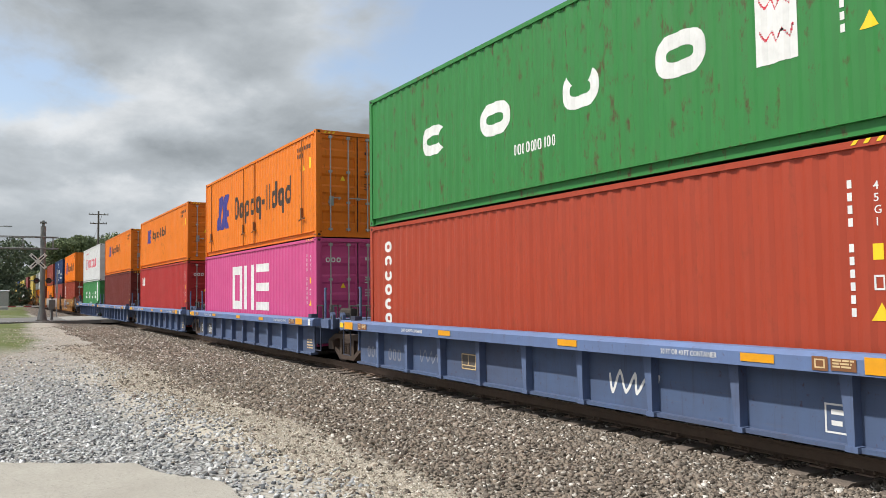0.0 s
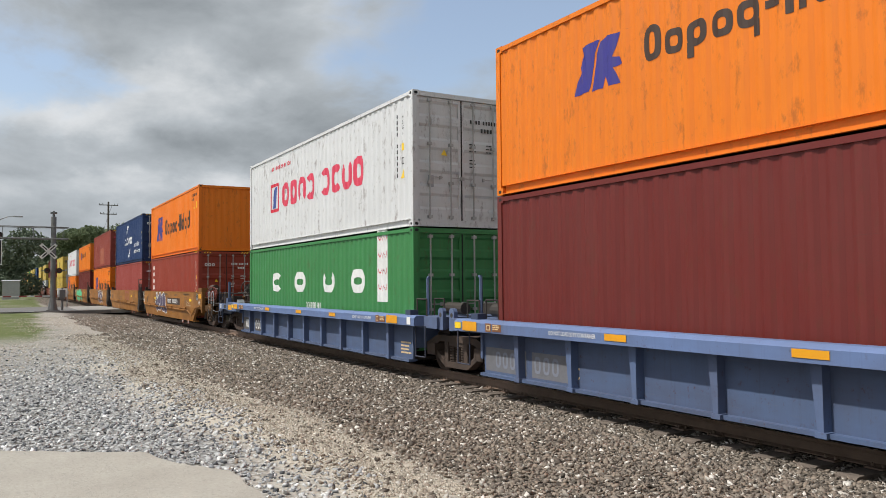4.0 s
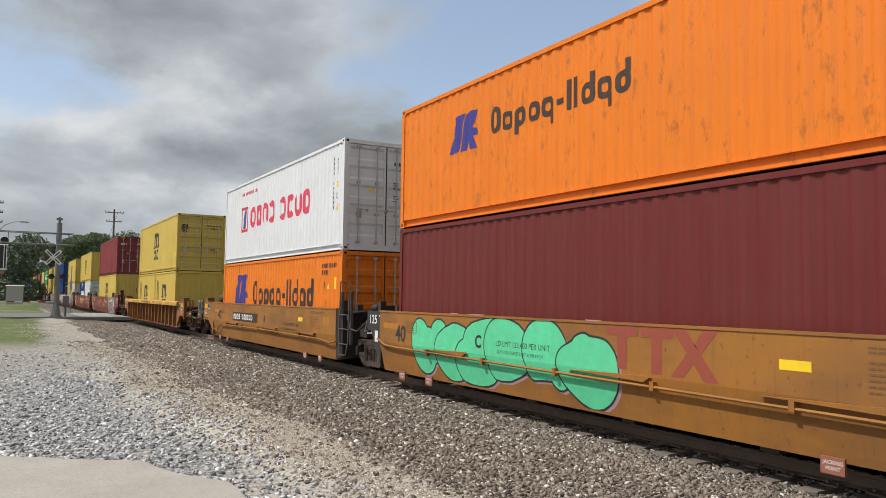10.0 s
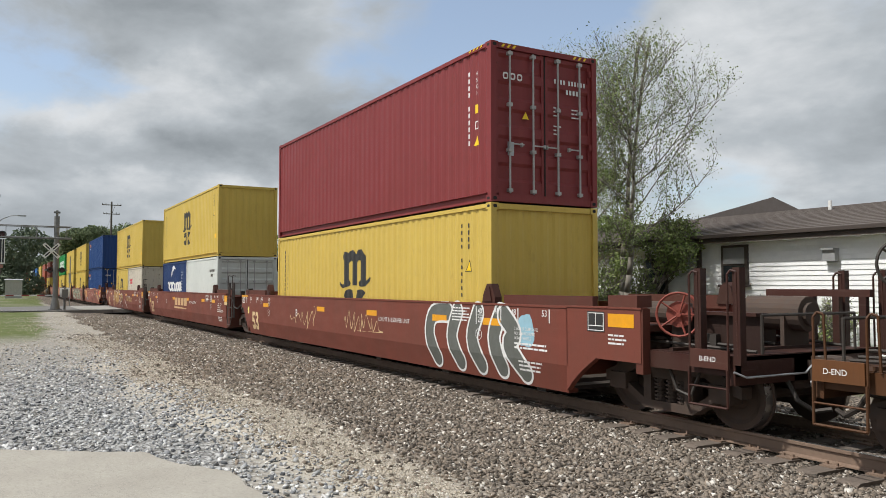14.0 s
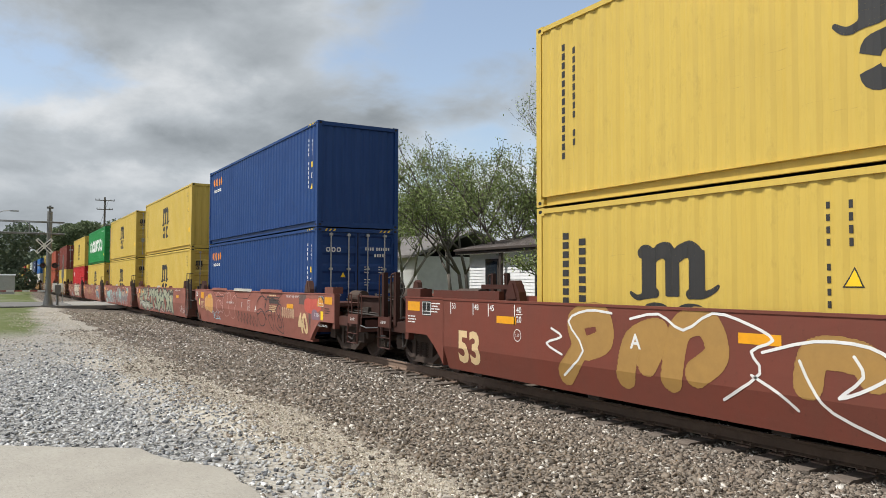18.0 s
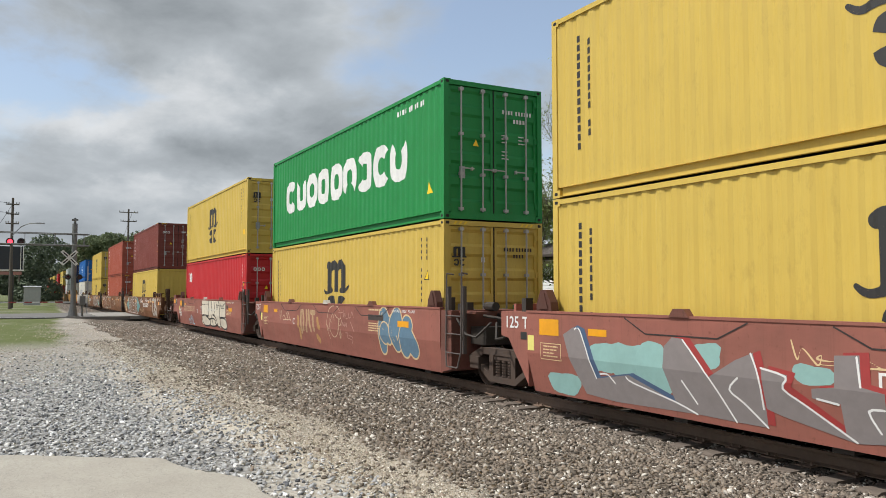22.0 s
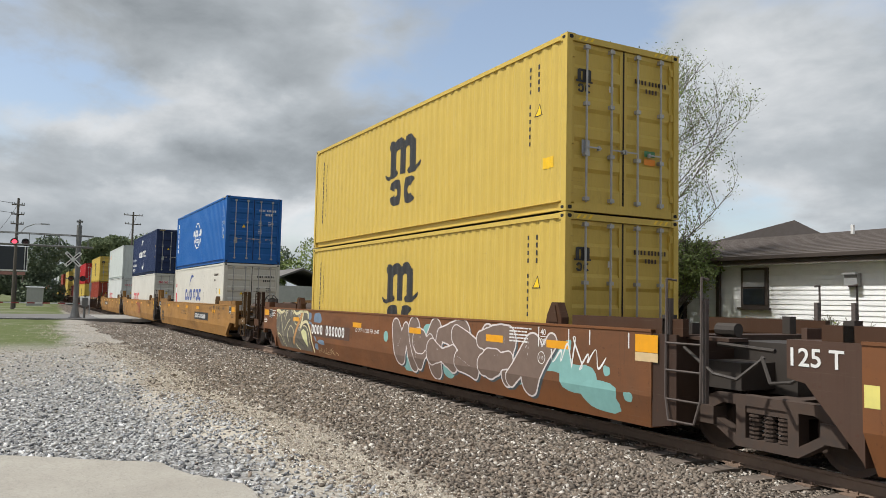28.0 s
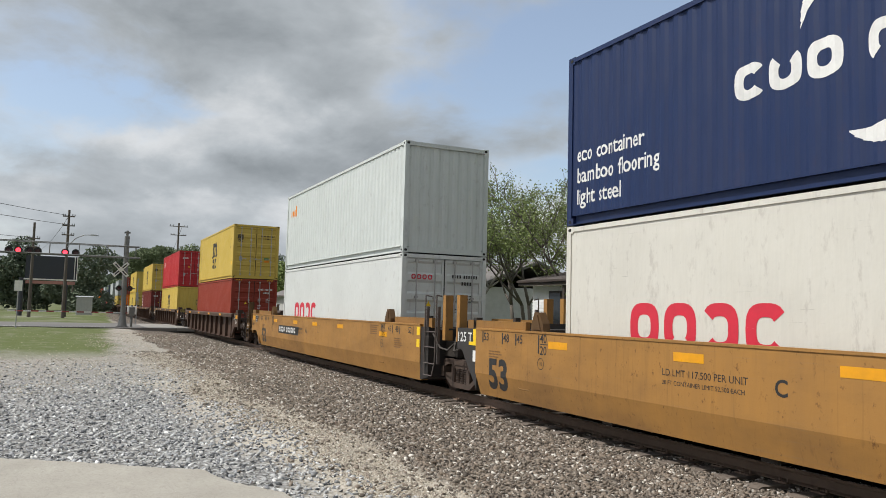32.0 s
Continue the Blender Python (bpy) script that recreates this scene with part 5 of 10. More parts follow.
def on_side(ob, name, polys, mat, label="", lift=0.0):
    """Paint on the wall that faces the camera's side; x runs from the wall's left end."""
    L = ob["size"][0]
    prof = [(-L / 2, 0.0), (L / 2, 0.0)] if ob["flat"] else corrugation(-L / 2 + 0.12, L / 2 - 0.12)
    y0 = -WIDE / 2 + 0.022 - 0.004 - lift
    b = Build()
    for i, poly in enumerate(polys):
        up = 0.0006 * (1 + i % 3) if len(poly) == 4 and len({round(p[0], 4) for p in poly}) == 2 else 0.0
        poly = [(x - L / 2, z) for x, z in poly]
        lo, hi = min(p[0] for p in poly), max(p[0] for p in poly)
        for (xa, da), (xb, db) in zip(prof, prof[1:]):
            if xb <= lo or xa >= hi or xb - xa < 1e-6:
                continue
            c = clip_x(poly, xa, xb)
            if c:
                b.poly([(x, y0 - up + da + (db - da) * (x - xa) / (xb - xa), z) for x, z in c])
    return piece(name, b.mesh(name, mat), ob, label=label)


def on_end(ob, name, polys, mat, label="", out=0.014):
    """Paint on the end that faces along the way; x runs from the camera's side across the doors."""
    L = ob["size"][0]
    b = Build()
    for i, poly in enumerate(polys):
        b.poly([(L / 2 - 0.05 + out + 0.0004 * (i % 4), x - WIDE / 2, z) for x, z in poly])
    return piece(name, b.mesh(name, mat), ob, label=label)


def triangle(x, z, s):
    return [[(x - s / 2, z), (x + s / 2, z), (x, z + s * 0.9)]]


def number_marks(ob, mat, n=11):
    """The number column near the leading end, with the small stickers."""
    L, H = ob["size"]
    on_side(ob, "number_column", column(n, L - 0.83, H - 0.40, 0.05, 0.085, 0.045, (4,)), mat)
    on_side(ob, "type_code", text_upright("45G1", L - 0.56, H - 0.40, 0.115), mat)
    on_side(ob, "sticker", rect(L - 0.585, H - 1.22, L - 0.475, H - 1.06), YELLOWINK, "yellow height sticker")
    on_side(ob, "sticker", frame_shape(L - 0.585, H - 1.52, L - 0.475, H - 1.37, 0.02), mat)
    on_side(ob, "warning_triangle", triangle(L - 0.52, H - 1.82, 0.20), YELLOWINK, "yellow warning triangle")


def text_upright(body, x, z, size=0.13):
    """Characters one under another, downwards from z."""
    out = []
    for i, ch in enumerate(body):
        out += text_polys(ch, size, x, z - (i + 1) * size * 1.05, 0.01)
    return out


def door_marks(ob, mat, rnd):
    H = ob["size"][1]
    on_end(ob, "number_line", marks("====  ======", 1.44, H - 0.60, 0.042, 0.085, 0.02, 0.03), mat)
    on_end(ob, "type_line", marks("====", 1.72, H - 0.78, 0.05, 0.09, 0.02, 0.03), mat)
    on_end(ob, "weights", lines(3, 1.42, H - 1.05, 0.18, 0.024, 0.05, rnd) + lines(3, 1.85, H - 1.05, 0.18, 0.024, 0.05, rnd) + lines(3, 1.42, H - 1.40, 0.18, 0.024, 0.05, rnd), mat)
    on_end(ob, "warning_triangle", triangle(0.78, H - 1.35, 0.15), YELLOWINK)
    on_end(ob, "plate", rect(0.38, 0.85, 0.52, 1.10), GALV, "small steel data plate")


def stripes(ob):
    """Height-warning stripes at the upper corner."""
    L, H = ob["size"]
    out = []
    for i in range(4):
        x = L - 0.75 + i * 0.13
        out += [[(x, H - 0.06), (x + 0.05, H - 0.06), (x + 0.09, H - 0.012), (x + 0.04, H - 0.012)]]
    b = Build()
    for poly in out:
        b.poly([(x - L / 2, -WIDE / 2 - 0.001, z) for x, z in poly])
    piece("warning_stripes", b.mesh("warning_stripes", YELLOWINK), ob, label="yellow and black warning stripes")


# Liveries: each paints one container.
ORANGE, ORANGE2 = lin(248, 124, 0)[:3], lin(240, 124, 12)[:3]
YELLOW = lin(214, 182, 84)[:3]
BROWN, MAROON, BRICK = lin(150, 54, 34)[:3], lin(108, 34, 28)[:3], lin(172, 64, 38)[:3]


def bird_logo(x, z, h):
    """Two leaning wing shapes, the second notched at its trailing side."""
    w = h * 0.84
    one = [(0, 0), (.52, .02), (.60, .18), (.68, .46), (.78, .74), (.96, 1.0), (.58, 1.02), (.34, .96), (.40, .80), (.22, .58), (.26, .46), (.10, .30)]
    two = [(.62, 0), (1.02, 0), (1.10, .22), (1.24, 0), (1.62, 0), (1.40, .34), (1.72, .36), (1.60, .52), (1.38, .56), (1.52, .78), (1.64, 1.0), (1.18, 1.02), (.98, .96), (.86, .72), (.82, .50), (.72, .28)]
    out = []
    for shape, c in ((one, (.46, .5)), (two, (1.12, .48))):
        pts = [(x + w * px, z + h * pz) for px, pz in shape]
        m = (x + w * c[0], z + h * c[1])
        out += [[m, p, q] for p, q in zip(pts, pts[1:] + pts[:1])]
    return out


def orange_liner(ob, big=True, x=1.65, z=0.90):
    L, H = ob["size"]
    if big:
        on_side(ob, "emblem", bird_logo(x, z, 1.25), NAVY, "dark blue winged emblem")
        t, zb, k = x + 2.5, z + 0.22, 1.0
    else:
        z = H - 1.30
        on_side(ob, "emblem", bird_logo(2.1, z, 0.72), NAVY, "dark blue winged emblem")
        t, zb, k = 3.55, z + 0.15, 0.60
    on_side(ob, "trade_name", marks("Xxpxg-lldgd", t, zb, 0.515 * k, 0.80 * k, 0.155 * k, 0.125 * k), BROWNINK, "dark brown trade name blocks")
    on_side(ob, "number_line", marks("==== ======", L - 1.50, H - 0.42, 0.06, 0.12, 0.03, 0.045) + marks("====", L - 1.50, H - 0.60, 0.06, 0.12, 0.03, 0.045), BROWNINK)
    on_side(ob, "warning_triangle", triangle(L - 1.02, H - 0.98, 0.24), YELLOWINK, "yellow warning triangle")
    on_side(ob, "sticker_line", frame_shape(L - 1.36, H - 0.96, L - 1.26, H - 0.80, 0.02), BROWNINK)
    on_side(ob, "sticker", rect(L - 0.60, H - 0.98, L - 0.42, H - 0.68), YELLOWINK, "yellow height sticker")


def yellow_liner(ob, x=5.31, w=1.42, z=None):
    """A comb of three uprights on a curled base over two hollow blocks."""
    L, H = ob["size"]
    z = H - 0.62 if z is None else z
    hm = w * 0.60
    t = z - hm
    f = Field(x - w * .2, x + w * 1.2, t - w * .62, z + 0.02, 0.022)
    d = np.full(f.X.shape, 9.0)
    th = w * .215

    def brush(pts, t0, t1=None):
        c = curve_through([(x + w * px, t + hm * pz) for px, pz in pts], 5)
        t1 = t0 if t1 is None else t1
        return f.path(c, [t0 + (t1 - t0) * i / (len(c) - 1) for i in range(len(c))])
    for k in (0.15, 0.50, 0.85):
        d = np.minimum(d, np.maximum(np.abs(f.X - x - w * k) - th / 2, np.maximum(t - f.Z, f.Z - z + hm * .16)))
    for k in (0.32, 0.67):
        d = np.minimum(d, brush(((k - .12, .72), (k - .02, .84), (k + .10, .86), (k + .18, .70)), th * 0.7, th))
    d = np.minimum(d, brush(((.02, .84), (.10, .86), (.16, .78)), th * .6, th * .9))
    d = np.minimum(d, brush(((-.14, .06), (-.05, -.03), (.12, .02), (.26, .06)), th * .2, th * .5))
    d = np.minimum(d, brush(((.74, .05), (.92, .04), (1.06, .10), (1.13, .20)), th * .5, th * .18))
    polys = f.polys(d) + round_ring(x + w * .04, t - w * .50, x + w * .46, t - w * .07, w * .15, (200, 520)) + round_ring(x + w * .55, t - w * .50, x + w * .97, t - w * .07, w * .15, (40, 320))
    on_side(ob, "emblem", polys, BLACK, "black block emblem")
    k = 0.6 if L < 7 else 1.0
    on_side(ob, "name_column", column(13, 0.62, H - 0.42, 0.08 / k, 0.10, 0.04), BLACK)
    on_side(ob, "name_column", column(11, 0.86 if k == 1 else 1.0, H - 0.52, 0.08 / k, 0.10, 0.04, (8,)), BLACK)
    on_side(ob, "number_column", column(11, L - 1.10, H - 0.32, 0.042, 0.072, 0.058, (4,)), BLACK)
    on_side(ob, "type_code", column(4, L - 0.85, H - 0.32, 0.045, 0.085, 0.045), BLACK)
    on_side(ob, "warning_triangle", triangle(L - 0.80, H - 1.22, 0.24), BLACK)
    on_side(ob, "warning_sign", triangle(L - 0.80, H - 1.205, 0.19), YELLOWINK, "yellow warning triangle", 0.003)
    on_side(ob, "sticker", rect(L - 0.66, 0.74, L - 0.36, 0.93), plain("bright_yellow_sticker", lin(238, 190, 20), 0.5), "bright yellow caution sticker")


def door_emblem(ob, mat, n=2):
    """The livery's emblem on the first door leaf: a comb over two blocks, or a row of blocks."""
    H = ob["size"][1]
    if n == 2:
        x, z = 0.24, H - 0.92
        on_end(ob, "door_emblem", rect(x, z + 0.17, x + 0.07, z + 0.36) + rect(x + 0.105, z + 0.17, x + 0.175, z + 0.36) + rect(x + 0.21, z + 0.17, x + 0.28, z + 0.36) + rect(x + 0.03, z + 0.33, x + 0.26, z + 0.37) + rect(x - 0.03, z + 0.15, x + 0.31, z + 0.18), mat)
        on_end(ob, "door_emblem", round_ring(x + 0.01, z - 0.02, x + 0.13, z + 0.12, 0.035, (200, 520)) + round_ring(x + 0.155, z - 0.02, x + 0.275, z + 0.12, 0.035, (40, 320)), mat)
        on_end(ob, "door_sticker", rect(0.90, H - 0.86, 0.99, H - 0.76), WHITE)
        on_end(ob, "number_line", marks("==== ======", 1.46, H - 0.62, 0.04, 0.075, 0.02, 0.032) + marks("====", 1.70, H - 0.76, 0.04, 0.075, 0.02, 0.032), BROWNINK)
        on_end(ob, "green_plate", rect(1.68, 1.04, 1.92, 1.14), plain("green_sticker", lin(70, 130, 80), 0.5))
        on_end(ob, "orange_plate", rect(1.68, 0.90, 1.92, 1.0), ORANGEINK)
        on_end(ob, "plate", rect(0.34, 0.95, 0.50, 1.18), GALV)
        return
    on_end(ob, "door_emblem", marks("X" * n, 0.28, H - 0.66, 0.12, 0.13, 0.03, 0.035), mat)


def vertical_name(ob, mat, n=6, x=0.72, size=0.235, z=None):
    H = ob["size"][1]
    z = H - 0.38 if z is None else z
    polys = []
    for i in range(n):
        polys += word(1, x, x + size * 1.3, z - size, z, 0.07, i * 2)
        z -= size * 1.32
    on_side(ob, "name_column", polys, mat, "column of white name blocks")


def crescent(x, z, r, a0, a1, thick, n=14):
    out = []
    for i in range(n):
        u, v = i / n, (i + 1) / n
        p, q = radians(a0 + (a1 - a0) * u), radians(a0 + (a1 - a0) * v)
        tu, tv = thick * math.sin(math.pi * min(1, u * 1.1 + 0.02)), thick * math.sin(math.pi * min(1, v * 1.1))
        out.append([(x + r * math.cos(p), z + r * math.sin(p)), (x + (r + tu) * math.cos(p), z + (r + tu) * math.sin(p)),
                    (x + (r + tv) * math.cos(q), z + (r + tv) * math.sin(q)), (x + r * math.cos(q), z + r * math.sin(q))])
    return out


def navy_liner(ob, words, x=4.40, tx=8.55, tz=1.02, size=0.40, step=0.42, squeeze=1.0):
    on_side(ob, "trade_name", word(3, x, x + 1.55, 1.26, 1.72, 0.13, 1) + word(3, x + 1.85, x + 3.40, 1.26, 1.72, 0.13, 2), WHITE, "white trade name blocks")
    on_side(ob, "swoosh", crescent(x + 1.75, 1.55, 0.85, 80, 160, 0.24), WHITE, "white curved stroke")
    on_side(ob, "swoosh", crescent(x + 1.75, 1.42, 0.85, -100, -20, 0.24), WHITE, "white curved stroke")
    for i, wd in enumerate(words):
        on_side(ob, "slogan", text_polys(wd, size, tx, tz - i * step, 0.012, squeeze), WHITE, "white painted slogan")


def green_liner(ob):
    polys = word(1, 2.46, 3.33, 1.19, 1.77, 0.20, 1) + word(1, 4.61, 5.5, 1.19, 1.77, 0.20, 6) + word(1, 6.89, 7.71, 1.19, 1.77, 0.19, 4) + word(1, 8.81, 9.64, 1.19, 1.77, 0.20, 0)
    on_side(ob, "trade_name", polys, WHITE, "four widely spaced white blocks")
    on_side(ob, "small_print", marks("xxx xxxx xxx", 5.62, 0.74, 0.075, 0.26, 0.025, 0.025), WHITE)
    on_side(ob, "panel", rect(10.36, 1.0, 10.88, 2.62), WHITE, "white sign panel with red script bars")
    for z in (2.50, 2.12, 1.75, 1.38):
        on_side(ob, "script", [[(x + 10.42, zz + z) for x, zz in q] for q in stroke([(0, 0), (.06, -.10), (.14, -.02), (.2, -.14), (.28, -.02), (.36, -.12), (.40, 0)], 0.035)], REDINK)


# ---- well cars ----
SIDE = 1.50
WHEEL = 0.42


def sill_smooth(half, top, fold, lean):
    """One smooth side of a well: a turned-out top lip, an upright web and a lower part that leans in; the ends are cut on the slant."""
    b = Build()
    prof = [(0.00, top), (0.00, fold), (lean, 0.19), (lean + 0.17, 0.19), (lean + 0.17, 0.25), (lean + 0.06, 0.26), (0.06, fold + 0.02), (0.06, top)]
    for sgn in (-1, 1):
        b.poly([(sgn * (half - (0.09 if z < 0.4 else 0.0)), y, z) for y, z in (prof if sgn > 0 else prof[::-1])])
    n = len(prof)
    for i in range(n):
        (ya, za), (yb, zb) = prof[i], prof[(i + 1) % n]
        xa, xb = half - (0.09 if za < 0.4 else 0.0), half - (0.09 if zb < 0.4 else 0.0)
        b.poly([(-xa, ya, za), (-xb, yb, zb), (xb, yb, zb), (xa, ya, za)])
    return b.mesh("side_sill", CAR)


def lip_mesh(half, top):
    return Build().box(-half, half, -0.012, 0.10, top - 0.03, top + 0.004).mesh("top_chord", CAR)


def rib_mesh(z0, z1):
    b = Build()
    b.prism([(-0.085, z1), (-0.01, z0), (0.06, z0), (0.055, z1)], -0.13, 0.02)
    b.box(-0.03, 0.10, -0.15, -0.02, z0 - 0.03, z0 + 0.03)
    return b.mesh("rib", CAR)


def frame_side_mesh():
    """A cast truck side frame: arched top, windows either side of the spring nest."""
    b = Build()
    y0, y1 = -0.09, 0.09
    b.prism([(-1.18, 0.42), (-1.18, 0.56), (-0.72, 0.74), (0.72, 0.74), (1.18, 0.56), (1.18, 0.42), (0.98, 0.46), (0.62, 0.62), (-0.62, 0.62), (-0.98, 0.46)], y0, y1)
    b.prism([(-0.98, 0.46), (-0.42, 0.13), (0.42, 0.13), (0.98, 0.46), (0.86, 0.50), (0.40, 0.24), (-0.40, 0.24), (-0.86, 0.50)], y0, y1)
    for s in (-1, 1):
        b.box(s * 0.36 - 0.07, s * 0.36 + 0.07, y0, y1, 0.20, 0.66)
        b.box(s * 0.89 - 0.16, s * 0.89 + 0.16, y0 - 0.05, y1, 0.34, 0.56)
    return b.mesh("truck_side_frame", RUSTY)


def springs_mesh():
    b = Build()
    for x in (-0.2, 0.0, 0.2):
        for k in range(6):
            b.rod((x, 0, 0.25 + k * 0.05), (x, 0, 0.275 + k * 0.05), 0.085 if x else 0.08, 10)
        b.rod((x, 0, 0.25), (x, 0, 0.56), 0.055, 8)
    b.box(-0.30, 0.30, -0.07, 0.07, 0.54, 0.62)
    return b.mesh("spring_nest", RUSTY)


def wheel_mesh():
    b = Build()
    n = 28
    prof = [(0.0, 0.10), (0.07, 0.10), (0.09, 0.06), (0.16, 0.03), (0.30, 0.045), (0.35, 0.07), (WHEEL, 0.065), (WHEEL + 0.004, -0.055), (WHEEL + 0.03, -0.062), (WHEEL + 0.03, -0.085), (0.30, -0.06), (0.0, -0.06)]
    for i in range(n):
        a, c = 2 * math.pi * i / n, 2 * math.pi * (i + 1) / n
        for j, ((r0, y0), (r1, y1)) in enumerate(zip(prof, prof[1:])):
            b.poly([(r0 * math.cos(a), -y0, r0 * math.sin(a)), (r1 * math.cos(a), -y1, r1 * math.sin(a)), (r1 * math.cos(c), -y1, r1 * math.sin(c)), (r0 * math.cos(c), -y0, r0 * math.sin(c))], 1 if j == 6 else 0)
    for k in range(3):
        w = 2 * math.pi * k / 3
        b.rod((0.045 * math.cos(w), -0.10, 0.045 * math.sin(w)), (0.045 * math.cos(w), -0.115, 0.045 * math.sin(w)), 0.016, 6)
    return b.mesh("wheel", RUSTY, TREAD)


ROLLERS = []


def truck(car, x):
    """A four-wheel truck under a car at x; its wheelsets are kept for rolling."""
    fr, sp, wh = shared("sideframe", frame_side_mesh), shared("springs", springs_mesh), shared("wheel", wheel_mesh)
    ax = shared("axle", lambda: Build().rod((0, -1.0, 0), (0, 1.0, 0), 0.085, 12).mesh("axle", RUSTY))
    for s in (-1, 1):
        side = piece("truck_side_frame", fr, car, at=pose(x, s * 1.0, 0, 0, 0, 0 if s < 0 else 180))
        piece("spring_nest", sp, side)
    piece("bolster", shared("bolster", lambda: Build().box(-0.2, 0.2, -0.95, 0.95, 0.50, 0.72).mesh("bolster", RUSTY)), car, at=pose(x, 0, 0))
    for dx in (-0.89, 0.89):
        ws = new("wheelset")
        ws.parent = car
        ws.matrix_basis = pose(x + dx, 0, WHEEL)
        piece("axle", ax, ws)
        for s in (-1, 1):
            piece("wheel", wh, ws, at=pose(0, s * 0.76, 0, 0, 0, 0 if s < 0 else 180))
        ROLLERS.append((ws, x + dx, car))


def on_car(car, name, polys, mat, y=-SIDE - 0.003, label=""):
    """Paint on a car's side; x from the car's middle. Below the fold the paint leans in with the plate."""
    b = Build()
    fold, lean = car["fold"] if "fold" in car else (0.0, 0.0)
    for i, p in enumerate(polys):
        for lo, hi in ((-1, fold), (fold, 9)):
            c = clip_z(p, lo, hi)
            if c:
                b.poly([(x, y + (max(0.0, fold - z) * lean if y < -SIDE + 0.01 else 0.0), z) for x, z in c])
    return piece(name, b.mesh(name, mat), car, label=label)


def clip_z(p, lo, hi):
    return [(b_, a_) for a_, b_ in clip_x([(z, x) for x, z in p], lo, hi)]


def ladder_mesh(z0, z1, w=0.58):
    b = Build()
    for x in (-w / 2, w / 2):
        b.bar([(x * 0.9, 0.16, z1 - 0.02), (x, 0.02, z1), (x, 0, z0 + 0.3), (x * 0.72, -0.03, z0)], 0.016)
        b.box(x - 0.03, x + 0.03, 0.05, 0.11, 0.62, z1 - 0.25)
    b.rod((-w * 0.36, -0.03, z0), (w * 0.36, -0.03, z0), 0.015, 6)
    for z in (0.62, 0.98, 1.32):
        b.rod((-w / 2, 0, z), (w / 2, 0, z), 0.014, 6)
    return b.mesh("ladder", CAR)


def inner_end(car, col, x0, x1, s, top, end_col):
    """The end over a shared truck: a tapering box, brackets, pipes and hoses."""
    def lay(name, b, mat=DARK, c=None, label=""):
        return piece(name, b.mesh(name, mat), car, c, label=label)
    if s > 0:
        end_col = grimy_shaded(end_col, 0.6)
        lay("end_panel", Build().prism([(x0, 0.22), (x0 + 0.42, 0.30), (x0 + 0.42, top - 0.05), (x0, top - 0.05)], -SIDE + 0.02, SIDE - 0.02), CAR, end_col)
        lay("end_box", Build().box(x0 + 0.42, x1, -1.05, 1.05, 0.78, top - 0.36), DARK)
    else:
        lay("end_box", Build().prism([(-x1, 1.04), (-x1 + 0.22, 1.00), (-x0 - 0.02, 0.30), (-x0, 0.25), (-x0, top - 0.02), (-x1, top - 0.02)], -SIDE + 0.03, SIDE - 0.03), CAR, end_col)
        lay("end_plate", Build().box(-x1 - 0.02, -x1 + 0.05, -1.2, 1.2, top - 0.12, top + 0.10), CAR, end_col)
    lay("bearing_housing", Build().box(*sorted((s * (x0 + 0.2), s * (x1 + 0.32))), -0.45, 0.45, 0.72, top - 0.12))
    for y in (-1.15, 1.15):
        lay("crossover_step", Build().box(*sorted((s * x0, s * (x1 + 0.05))), y - 0.16, y + 0.16, top - 0.10, top - 0.06), CAR, end_col)
    for y in (-0.75, 0.75):
        lay("pipe", Build().bar([(s * (x0 - .05), y, top - .3), (s * (x0 + .4), y, top - .16), (s * (x1 + .3), y * 1.1, top - .2)], 0.03))
    lay("air_hose", Build().bar([(s * (x0 + .45), -1.38, top - .2), (s * (x1 - .05), -1.46, top - .48), (s * (x1 + .25), -1.42, top - .52), (s * (x1 + .5), -1.25, top - .25)], 0.022))
    for k, y in enumerate((-1.36, -0.95, 0.95)):
        lay("bracket", Build().box(*sorted((s * (x0 + .12), s * (x0 + .24))), y - 0.07, y + 0.07, top - 0.08, top + (0.20 if k != 1 else 0.10)))
    lay("valve", Build().rod((s * (x0 + 0.3), -0.6, top + 0.02), (s * (x0 + 0.62), -0.6, top + 0.02), 0.09, 10))


WHEELRED = plain("faded_red_iron", lin(140, 62, 48), 0.75, vary=0.6)


# Paint scaled by k: grime, plus shade among end parts put into the colour.
def grimy_shaded(col, k, a=0.95):
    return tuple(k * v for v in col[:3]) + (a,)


def hand_wheel(mat):
    wheel = Build()
    n = 20
    for i in range(n):
        w, v = 2 * math.pi * i / n, 2 * math.pi * (i + 1) / n
        wheel.rod((0, 0.28 * math.cos(w), 0.28 * math.sin(w)), (0, 0.28 * math.cos(v), 0.28 * math.sin(v)), 0.018, 6)
    for i in range(5):
        w = 2 * math.pi * i / 5
        wheel.rod((-0.03, 0, 0), (0, 0.28 * math.cos(w), 0.28 * math.sin(w)), 0.014, 5)
    wheel.rod((-0.25, 0, 0), (0.02, 0, 0), 0.035, 8)
    wheel.rod((-0.12, 0, 0), (-0.05, 0, 0), 0.17, 14)
    return wheel.mesh("brake_wheel", mat)


